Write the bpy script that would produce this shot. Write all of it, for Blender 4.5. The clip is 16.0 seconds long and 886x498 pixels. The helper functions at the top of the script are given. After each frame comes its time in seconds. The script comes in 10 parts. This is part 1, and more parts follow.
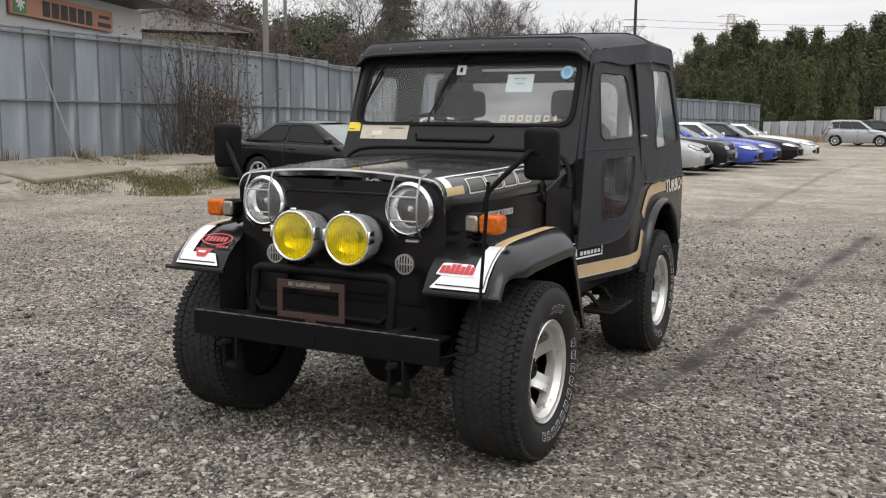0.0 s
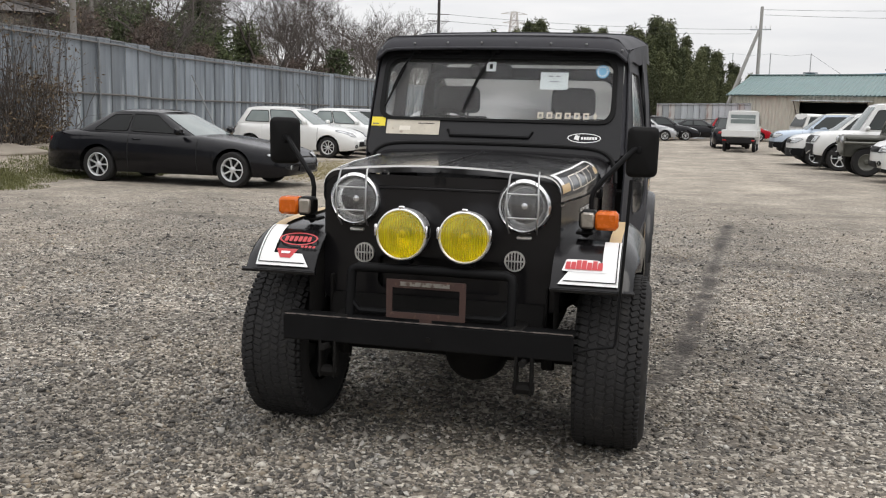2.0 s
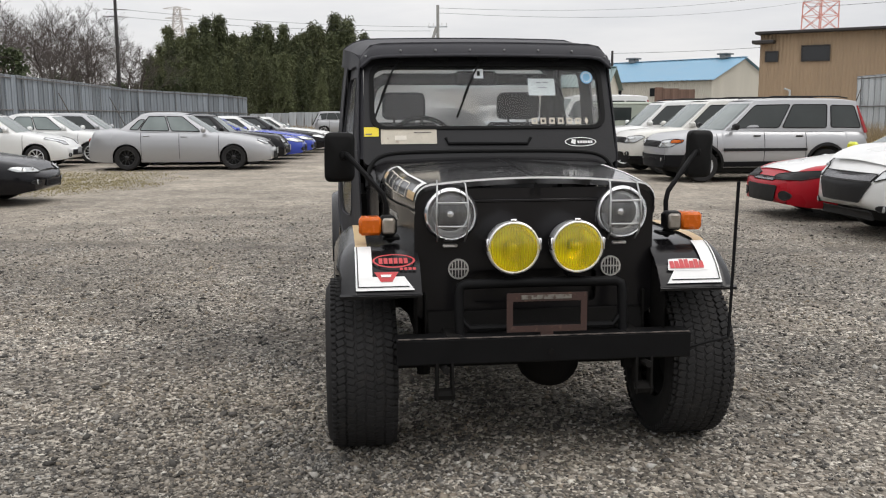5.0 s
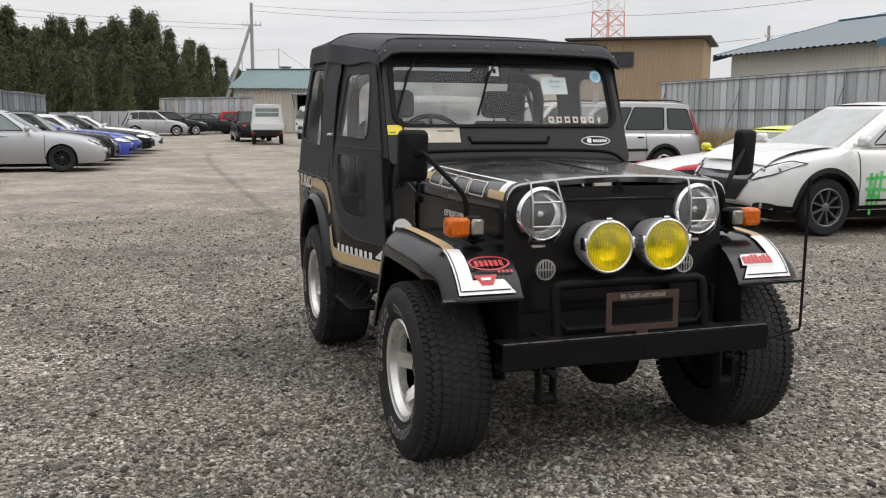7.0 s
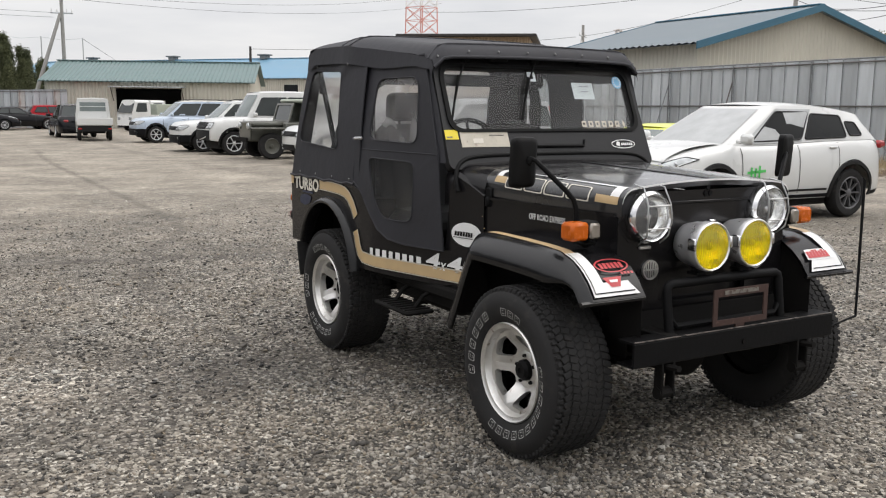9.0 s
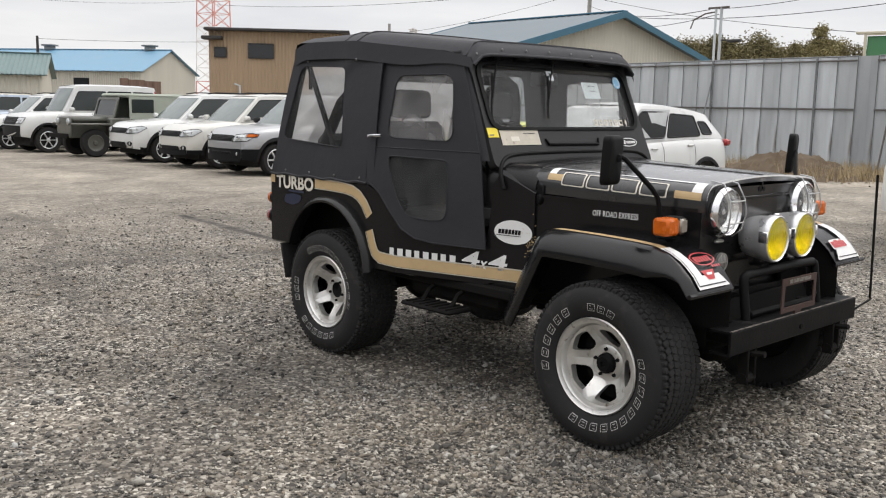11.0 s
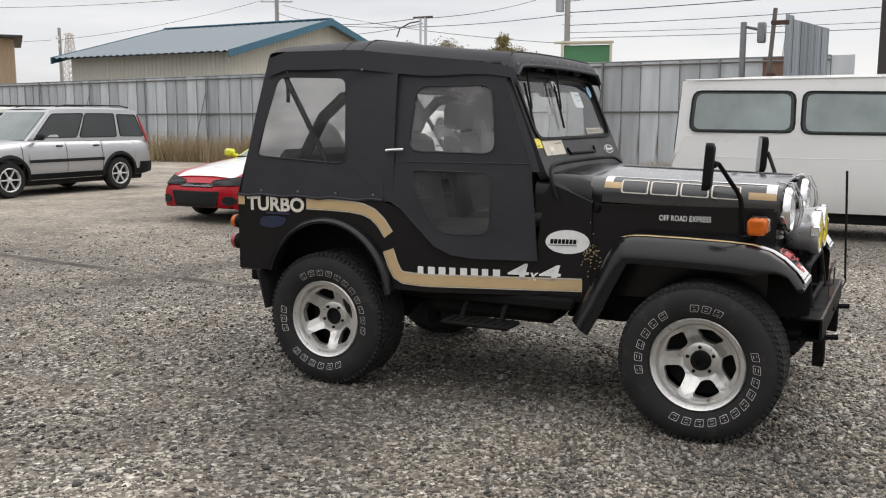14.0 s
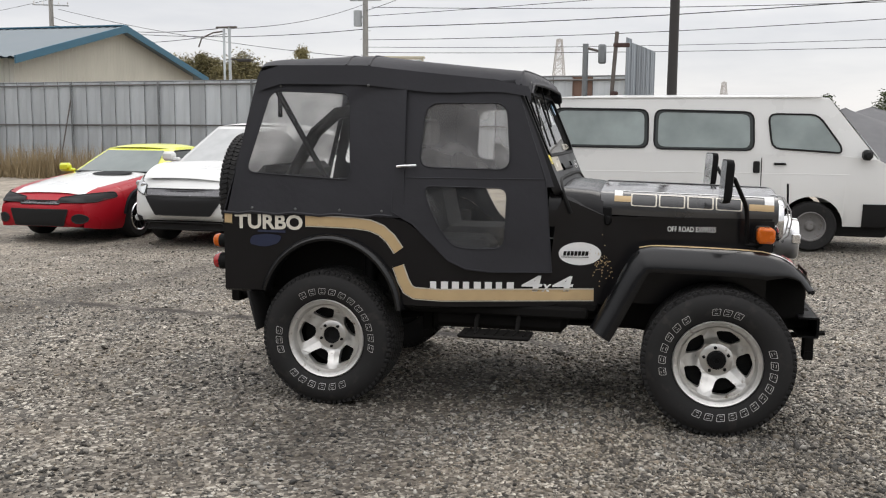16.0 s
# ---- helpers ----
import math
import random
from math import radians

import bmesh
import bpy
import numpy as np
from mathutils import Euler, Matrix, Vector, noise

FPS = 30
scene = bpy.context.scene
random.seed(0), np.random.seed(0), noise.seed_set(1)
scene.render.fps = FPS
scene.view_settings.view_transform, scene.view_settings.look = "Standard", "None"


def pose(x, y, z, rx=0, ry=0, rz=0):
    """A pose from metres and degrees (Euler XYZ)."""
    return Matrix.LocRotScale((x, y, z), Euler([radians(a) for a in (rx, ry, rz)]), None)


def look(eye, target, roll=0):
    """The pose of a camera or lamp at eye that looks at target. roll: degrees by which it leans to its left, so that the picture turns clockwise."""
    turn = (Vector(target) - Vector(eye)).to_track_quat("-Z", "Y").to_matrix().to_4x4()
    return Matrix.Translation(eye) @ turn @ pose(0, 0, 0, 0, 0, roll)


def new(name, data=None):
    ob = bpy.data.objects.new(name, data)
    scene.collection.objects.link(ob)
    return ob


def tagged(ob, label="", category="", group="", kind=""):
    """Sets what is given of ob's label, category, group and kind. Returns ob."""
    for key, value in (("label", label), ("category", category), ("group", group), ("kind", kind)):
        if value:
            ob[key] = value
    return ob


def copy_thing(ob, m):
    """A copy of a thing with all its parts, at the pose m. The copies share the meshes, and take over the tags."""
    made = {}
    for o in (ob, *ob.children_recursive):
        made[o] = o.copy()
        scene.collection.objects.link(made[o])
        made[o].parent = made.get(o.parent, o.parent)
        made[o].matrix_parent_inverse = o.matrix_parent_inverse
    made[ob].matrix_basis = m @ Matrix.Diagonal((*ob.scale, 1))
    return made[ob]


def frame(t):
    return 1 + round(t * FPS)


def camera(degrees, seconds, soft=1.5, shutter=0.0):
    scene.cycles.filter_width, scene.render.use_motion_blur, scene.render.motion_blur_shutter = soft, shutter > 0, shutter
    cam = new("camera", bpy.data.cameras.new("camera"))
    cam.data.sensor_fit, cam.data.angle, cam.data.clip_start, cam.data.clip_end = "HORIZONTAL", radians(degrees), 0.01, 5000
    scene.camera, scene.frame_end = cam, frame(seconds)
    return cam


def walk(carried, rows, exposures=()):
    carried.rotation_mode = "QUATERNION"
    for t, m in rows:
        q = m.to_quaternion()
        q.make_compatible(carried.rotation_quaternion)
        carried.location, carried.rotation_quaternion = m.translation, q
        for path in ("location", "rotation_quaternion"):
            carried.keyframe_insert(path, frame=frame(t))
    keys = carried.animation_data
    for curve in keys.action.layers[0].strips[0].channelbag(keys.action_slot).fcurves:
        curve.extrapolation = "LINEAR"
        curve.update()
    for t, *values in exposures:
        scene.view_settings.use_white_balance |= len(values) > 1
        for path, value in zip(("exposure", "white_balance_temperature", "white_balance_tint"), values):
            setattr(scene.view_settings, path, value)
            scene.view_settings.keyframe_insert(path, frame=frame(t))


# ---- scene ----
cam = camera(51.4, 16.0, soft=1.15)
METRES, EYE, TILT, LEAN, TURN = 10.345, 1.5, 0.0, 0.0, 28.5
PATH = [
    (0, (2.124, -3.435, 1.393), (1.211, -1.678, 1.11), 0.5),
    (0.5, (1.833, -3.578, 1.381), (0.984, -1.786, 1.117), 0.3),
    (1, (1.524, -3.671, 1.388), (0.812, -1.821, 1.125), 1.6),
    (1.5, (1.238, -3.824, 1.41), (0.656, -1.934, 1.114), 1.1),
    (2, (0.93, -3.889, 1.398), (0.441, -1.973, 1.103), 1.4),
    (2.5, (0.631, -3.901, 1.41), (0.252, -1.957, 1.133), 2.2),
    (3, (0.357, -3.992, 1.43), (0.082, -2.032, 1.144), 1.7),
    (3.5, (0.096, -3.944, 1.431), (-0.087, -1.975, 1.134), -0.1),
    (4, (-0.189, -3.954, 1.422), (-0.236, -1.975, 1.14), 0.6),
    (4.5, (-0.482, -3.98, 1.446), (-0.399, -2.003, 1.154), 0.2),
    (7, (-1.825, -3.594, 1.425), (-1.22, -1.711, 1.132), 0.3),
    (7.5, (-2.131, -3.515, 1.433), (-1.405, -1.677, 1.127), 0.0),
    (8, (-2.396, -3.339, 1.435), (-1.572, -1.543, 1.13), -0.1),
    (8.5, (-2.657, -3.237, 1.435), (-1.748, -1.479, 1.144), 1.1),
    (9, (-2.947, -3.166, 1.471), (-1.979, -1.442, 1.168), 0.5),
    (11.5, (-4.121, -2.205, 1.454), (-2.71, -0.821, 1.147), -0.5),
    (12, (-4.298, -1.973, 1.472), (-2.812, -0.671, 1.158), -2.7),
    (12.5, (-4.479, -1.691, 1.466), (-2.91, -0.481, 1.192), -1.1),
    (13, (-4.711, -1.463, 1.486), (-3.092, -0.327, 1.189), -0.9),
    (13.5, (-4.817, -1.168, 1.481), (-3.146, -0.115, 1.167), -1.5),
    (14, (-4.939, -0.898, 1.465), (-3.191, 0.033, 1.183), -0.0),
    (14.5, (-5.101, -0.652, 1.482), (-3.305, 0.185, 1.205), 0.1),
    (15, (-5.186, -0.341, 1.466), (-3.363, 0.431, 1.185), -0.1),
    (15.5, (-5.296, -0.082, 1.454), (-3.42, 0.552, 1.178), 1.1),
    (16, (-5.416, 0.191, 1.479), (-3.495, 0.686, 1.226), 0.4),
]
walk(cam, [(t, look(eye, target, roll)) for t, eye, target, roll in PATH],
     ((0, 0.15), (0.5, -0.02), (1.0, -0.10), (1.5, 0.02), (2.0, 0.14), (4.0, 0.08), (7.5, 0.03), (9.0, 0.08), (12.0, 0.15), (16.0, 0.12)))

# ---- light ----
SUN_AZ, SUN_EL = 113.0, 52.0
world = bpy.data.worlds.new("overcast_sky")
scene.world = world
world.use_nodes = True
wn, wl = world.node_tree.nodes, world.node_tree.links
wn.clear()
w_out = wn.new("ShaderNodeOutputWorld")
w_mix = wn.new("ShaderNodeMixShader")
w_sky = wn.new("ShaderNodeTexSky")
w_sky.sky_type, w_sky.sun_disc = "NISHITA", False
w_sky.sun_elevation, w_sky.sun_rotation = radians(SUN_EL), radians(SUN_AZ)
w_b1, w_b2 = wn.new("ShaderNodeBackground"), wn.new("ShaderNodeBackground")
w_b1.inputs[1].default_value = 0.10
w_b2.inputs[1].default_value = 0.98
w_mix.inputs[0].default_value = 0.90
w_co, w_map = wn.new("ShaderNodeTexCoord"), wn.new("ShaderNodeMapping")
w_map.inputs["Scale"].default_value = (1.2, 1.2, 6.5)
w_no = wn.new("ShaderNodeTexNoise")
w_no.inputs["Scale"].default_value, w_no.inputs["Detail"].default_value = 2.2, 6.0
w_no.inputs["Roughness"].default_value = 0.55
w_ra = wn.new("ShaderNodeValToRGB")
w_ra.color_ramp.elements[0].position, w_ra.color_ramp.elements[1].position = 0.32, 0.68
w_ra.color_ramp.elements[0].color = (0.713, 0.714, 0.74, 1)
w_ra.color_ramp.elements[1].color = (0.938, 0.919, 0.912, 1)
wl.new(w_co.outputs["Generated"], w_map.inputs[0])
wl.new(w_map.outputs[0], w_no.inputs["Vector"])
wl.new(w_no.outputs["Fac"], w_ra.inputs[0])
wl.new(w_ra.outputs[0], w_b2.inputs[0])
# an overcast sky is brightest overhead
w_sep, w_up = wn.new("ShaderNodeSeparateXYZ"), wn.new("ShaderNodeMapRange")
wl.new(w_co.outputs["Generated"], w_sep.inputs[0])
wl.new(w_sep.outputs["Z"], w_up.inputs["Value"])
w_up.inputs["From Min"].default_value, w_up.inputs["From Max"].default_value = 0.25, 1.0
w_up.inputs["To Min"].default_value, w_up.inputs["To Max"].default_value = 1.0, 2.62
wl.new(w_up.outputs[0], w_b2.inputs[1])
wl.new(w_sky.outputs[0], w_b1.inputs[0])
wl.new(w_b1.outputs[0], w_mix.inputs[1])
wl.new(w_b2.outputs[0], w_mix.inputs[2])
wl.new(w_mix.outputs[0], w_out.inputs[0])
sun = new("sun", bpy.data.lights.new("sun", "SUN"))
sun.data.energy, sun.data.angle, sun.data.color = 0.75, radians(35), (1.0, 0.955, 0.90)
sun.matrix_world = look((12, -4, 17), (0, 1, 0))


# ---- materials ----
def mat(name, color, rough=0.5, metal=0.0, vary=0.12, scale=6.0, grain=0.0, gscale=60.0, wear=None, wearcol=(0.3, 0.3, 0.3),
        coat=0.0, rnd=0.0, streak=False, spec=0.5):
    """A painted, rubber, cloth or metal surface: broad stains, fine grain and relief; rnd varies it from object to object."""
    m = bpy.data.materials.new(name)
    m.use_nodes = True
    n, l = m.node_tree.nodes, m.node_tree.links
    b = n["Principled BSDF"]
    co = n.new("ShaderNodeTexCoord")
    mp = n.new("ShaderNodeMapping")
    if streak:
        mp.inputs["Scale"].default_value = (1, 1, 0.12)
    l.new(co.outputs["Object"], mp.inputs[0])
    n1 = n.new("ShaderNodeTexNoise")
    n1.inputs["Scale"].default_value, n1.inputs["Detail"].default_value = scale, 5.0
    n2 = n.new("ShaderNodeTexNoise")
    n2.inputs["Scale"].default_value, n2.inputs["Detail"].default_value = gscale, 3.0
    l.new(mp.outputs[0], n1.inputs["Vector"])
    l.new(co.outputs["Object"], n2.inputs["Vector"])
    add = n.new("ShaderNodeMath")
    add.operation = "MULTIPLY_ADD"
    add.inputs[1].default_value, add.inputs[2].default_value = vary * 2, 1 - vary
    l.new(n1.outputs["Fac"], add.inputs[0])
    fac = add.outputs[0]
    if rnd:
        oi = n.new("ShaderNodeObjectInfo")
        r = n.new("ShaderNodeMath")
        r.operation = "MULTIPLY_ADD"
        r.inputs[1].default_value, r.inputs[2].default_value = rnd * 2, 1 - rnd
        l.new(oi.outputs["Random"], r.inputs[0])
        mul = n.new("ShaderNodeMath")
        mul.operation = "MULTIPLY"
        l.new(fac, mul.inputs[0])
        l.new(r.outputs[0], mul.inputs[1])
        fac = mul.outputs[0]
    vm = n.new("ShaderNodeVectorMath")
    vm.operation = "SCALE"
    vm.inputs[0].default_value = color
    l.new(fac, vm.inputs["Scale"])
    col = vm.outputs[0]
    if wear is not None:
        n3 = n.new("ShaderNodeTexNoise")
        n3.inputs["Scale"].default_value, n3.inputs["Detail"].default_value = scale * 1.7, 8.0
        l.new(mp.outputs[0], n3.inputs["Vector"])
        rp = n.new("ShaderNodeValToRGB")
        rp.color_ramp.elements[0].position, rp.color_ramp.elements[1].position = wear, min(wear + 0.12, 1.0)
        l.new(n3.outputs["Fac"], rp.inputs[0])
        mx = n.new("ShaderNodeMix")
        mx.data_type = "RGBA"
        l.new(rp.outputs[0], mx.inputs["Factor"])
        l.new(col, mx.inputs["A"])
        mx.inputs["B"].default_value = (*wearcol, 1)
        col = mx.outputs["Result"]
    l.new(col, b.inputs["Base Color"])
    rr = n.new("ShaderNodeMath")
    rr.operation = "MULTIPLY_ADD"
    rr.inputs[1].default_value, rr.inputs[2].default_value = 0.25, max(rough - 0.12, 0.02)
    l.new(n1.outputs["Fac"], rr.inputs[0])
    l.new(rr.outputs[0], b.inputs["Roughness"])
    b.inputs["Metallic"].default_value = metal
    b.inputs["Coat Weight"].default_value = coat
    b.inputs["Coat Roughness"].default_value = 0.08
    b.inputs["Specular IOR Level"].default_value = spec
    if grain:
        bp = n.new("ShaderNodeBump")
        bp.inputs["Strength"].default_value, bp.inputs["Distance"].default_value = grain, 0.004
        l.new(n2.outputs["Fac"], bp.inputs["Height"])
        l.new(bp.outputs[0], b.inputs["Normal"])
    return m


def glass(name, tint, gloss=0.04, see=0.8, haze=(0.35, 0.35, 0.34), ribs=0.0, sheen=0.03):
    """Clear sheet: tinted see-through with a mirror-like sheen that grows at grazing angles."""
    m = bpy.data.materials.new(name)
    m.use_nodes = True
    n, l = m.node_tree.nodes, m.node_tree.links
    n.remove(n["Principled BSDF"])
    out = n["Material Output"]
    tr, gl, di = n.new("ShaderNodeBsdfTransparent"), n.new("ShaderNodeBsdfGlossy"), n.new("ShaderNodeBsdfDiffuse")
    tr.inputs[0].default_value = (*tint, 1)
    gl.inputs["Roughness"].default_value = gloss
    gl.inputs[0].default_value = (0.95, 0.95, 0.95, 1)
    di.inputs[0].default_value = (*haze, 1)
    no = n.new("ShaderNodeTexNoise")
    no.inputs["Scale"].default_value, no.inputs["Detail"].default_value = 2.5, 1.0
    ml = n.new("ShaderNodeMath")
    ml.operation = "MULTIPLY"
    ml.inputs[1].default_value = (1 - see) * 1.6
    l.new(no.outputs["Fac"], ml.inputs[0])
    m1, m2, lw = n.new("ShaderNodeMixShader"), n.new("ShaderNodeMixShader"), n.new("ShaderNodeLayerWeight")
    po, fr = n.new("ShaderNodeMath"), n.new("ShaderNodeMath")
    po.operation, fr.operation = "POWER", "MULTIPLY_ADD"
    po.inputs[1].default_value = 5.0
    fr.inputs[1].default_value, fr.inputs[2].default_value = 0.75, sheen
    l.new(lw.outputs["Facing"], po.inputs[0])
    l.new(po.outputs[0], fr.inputs[0])
    back, both_ = n.new("ShaderNodeBsdfTranslucent"), n.new("ShaderNodeMixShader")
    back.inputs[0].default_value = (*haze, 1)
    both_.inputs[0].default_value = 0.5
    l.new(di.outputs[0], both_.inputs[1])
    l.new(back.outputs[0], both_.inputs[2])
    veil = ml.outputs[0]
    if ribs:
        co, wv, mr = n.new("ShaderNodeTexCoord"), n.new("ShaderNodeTexWave"), n.new("ShaderNodeMath")
        wv.inputs["Scale"].default_value, wv.bands_direction = ribs, "X"
        l.new(co.outputs["Object"], wv.inputs["Vector"])
        soft_ = n.new("ShaderNodeMath")
        soft_.operation = "MULTIPLY_ADD"
        soft_.inputs[1].default_value, soft_.inputs[2].default_value = 0.45, 0.55
        l.new(wv.outputs["Fac"], soft_.inputs[0])
        mr.operation = "MULTIPLY"
        l.new(soft_.outputs[0], mr.inputs[0])
        l.new(veil, mr.inputs[1])
        veil = mr.outputs[0]
    l.new(veil, m1.inputs[0])
    l.new(tr.outputs[0], m1.inputs[1])
    l.new(both_.outputs[0], m1.inputs[2])
    l.new(fr.outputs[0], m2.inputs[0])
    l.new(m1.outputs[0], m2.inputs[1])
    l.new(gl.outputs[0], m2.inputs[2])
    l.new(m2.outputs[0], out.inputs[0])
    return m


BLACK_PAINT = mat("aged_black_paint", (0.0090, 0.0085, 0.0092), 0.20, vary=0.3, scale=5, grain=0.04, coat=0.0, spec=0.25)
HOOD_PAINT = mat("wet_black_hood_paint", (0.012, 0.012, 0.013), 0.30, vary=0.35, scale=7, grain=0.35, gscale=160, coat=0.9)
MATT_BLACK = mat("matt_black_paint", (0.0065, 0.0065, 0.0068), 0.5, vary=0.3, scale=9, grain=0.2, spec=0.09, wear=0.74, wearcol=(0.06, 0.05, 0.045))
CHASSIS = mat("dirty_black_steel", (0.008, 0.0075, 0.007), 0.8, spec=0.12, vary=0.4, scale=12, grain=0.3, wear=0.72, wearcol=(0.020, 0.015, 0.012))
CANVAS = mat("black_soft_top_canvas", (0.0255, 0.0255, 0.0300), 0.58, vary=0.38, scale=3, grain=0.7, gscale=14, spec=0.30)
RUBBER = mat("tyre_rubber", (0.020, 0.0195, 0.0195), 0.75, vary=0.30, scale=10, grain=0.25, gscale=90, wear=0.58, wearcol=(0.031, 0.029, 0.027), spec=0.22)
FLARE = mat("black_fender_rubber", (0.0060, 0.0060, 0.0066), 0.18, vary=0.25, scale=8, grain=0.10, spec=0.36)
ALLOY = mat("weathered_cast_alloy", (0.64, 0.63, 0.605), 0.32, metal=0.8, vary=0.25, scale=16, grain=0.2, wear=0.62, wearcol=(0.24, 0.21, 0.17))
REFLECTOR = mat("silvered_lamp_bowl", (0.92, 0.92, 0.91), 0.16, metal=1.0, vary=0.06, scale=30)
ALLOY_DULL = mat("tarnished_strip", (0.16, 0.15, 0.13), 0.5, vary=0.5, scale=30, wear=0.5, wearcol=(0.06, 0.04, 0.03))
BOWL = mat("polished_lamp_shell", (0.72, 0.72, 0.73), 0.30, metal=0.7, vary=0.12, scale=20)
GUARD_STEEL = mat("dull_chrome_wire", (0.42, 0.42, 0.42), 0.34, metal=0.9, vary=0.2, scale=30)
SNAP = mat("dull_snap_metal", (0.16, 0.16, 0.16), 0.4, metal=0.6, vary=0.2, scale=30)
FRAME_BLACK = mat("satin_black_frame_paint", (0.0125, 0.0125, 0.0135), 0.42, vary=0.3, scale=9, grain=0.2, spec=0.28, wear=0.76, wearcol=(0.05, 0.045, 0.04))
CHROME = mat("chrome", (0.75, 0.75, 0.76), 0.14, metal=1.0, vary=0.08, scale=20)
WHITE_VINYL = mat("white_vinyl", (0.74, 0.74, 0.73), 0.4, vary=0.08, scale=14, wear=0.72, wearcol=(0.45, 0.43, 0.4))
TYRE_WHITE = mat("greyed_white_tyre_marks", (0.46, 0.455, 0.44), 0.7, vary=0.25, scale=20, wear=0.62, wearcol=(0.16, 0.155, 0.15))
GOLD_VINYL = mat("faded_gold_vinyl", (0.50, 0.36, 0.19), 0.45, vary=0.14, scale=16, wear=0.68, wearcol=(0.62, 0.52, 0.38))
RED_VINYL = mat("red_vinyl", (0.45, 0.03, 0.035), 0.4, vary=0.12, scale=30)
BLUE_VINYL = mat("blue_vinyl", (0.014, 0.020, 0.05), 0.4, vary=0.2, scale=30)
YELLOW_VINYL = mat("yellow_vinyl", (0.75, 0.60, 0.03), 0.4, vary=0.1, scale=30)
CREAM_VINYL = mat("worn_cream_label", (0.50, 0.46, 0.38), 0.55, vary=0.2, scale=25, wear=0.62, wearcol=(0.30, 0.24, 0.2))
SKY_VINYL = mat("pale_blue_vinyl", (0.18, 0.42, 0.62), 0.4, vary=0.1, scale=30)
LETTER_CREAM = mat("cream_letter_vinyl", (0.66, 0.62, 0.54), 0.4, vary=0.1, scale=20)
GREY_PRINT = mat("faded_grey_print", (0.22, 0.23, 0.25), 0.7, vary=0.2, scale=20)
PAPER = mat("white_paper", (0.66, 0.70, 0.72), 0.7, vary=0.06, scale=10)
AMBER = mat("amber_lens", (0.50, 0.10, 0.004), 0.25, vary=0.25, scale=40, grain=0.4, gscale=140, spec=0.3)
RED_LENS = mat("red_lens", (0.32, 0.01, 0.012), 0.2, vary=0.25, scale=40, coat=0.5)
DULL_LENS = mat("smoky_clear_lens", (0.25, 0.225, 0.19), 0.2, metal=0.3, vary=0.4, scale=22, grain=0.4, gscale=70, coat=0.6)
RUST = mat("rusty_steel", (0.044, 0.022, 0.017), 0.8, vary=0.4, scale=22, grain=0.4, wear=0.6, wearcol=(0.11, 0.062, 0.045))
SEAT = mat("dark_grey_seat_cloth", (0.022, 0.022, 0.024), 0.85, vary=0.2, scale=12, grain=0.4)
DARK = mat("dark_plastic", (0.007, 0.007, 0.007), 0.55, vary=0.25, scale=14, spec=0.12)
SOCKET = mat("black_socket", (0.006, 0.006, 0.006), 0.9, vary=0.2)
PANE = glass("windscreen_glass", (0.88, 0.90, 0.89), 0.02, 0.91, (0.7, 0.7, 0.7))
VINYL = glass("hazy_vinyl_window", (0.93, 0.93, 0.92), 0.10, 0.93, (0.75, 0.75, 0.75))
MILKY_VINYL = glass("milky_vinyl_window", (0.90, 0.90, 0.89), 0.14, 0.68, (0.75, 0.73, 0.73))
REAR_VINYL = glass("clouded_rear_vinyl", (0.88, 0.88, 0.87), 0.16, 0.22, (0.85, 0.84, 0.83))
LAMP_GLASS = glass("fluted_lamp_glass", (0.93, 0.94, 0.935), 0.03, 0.79, (0.90, 0.90, 0.90), 14.0, 0.07)
FOG_GLASS = glass("yellow_fluted_glass", (0.88, 0.72, 0.002), 0.03, 0.52, (0.95, 0.90, 0.004), 30.0, 0.05)


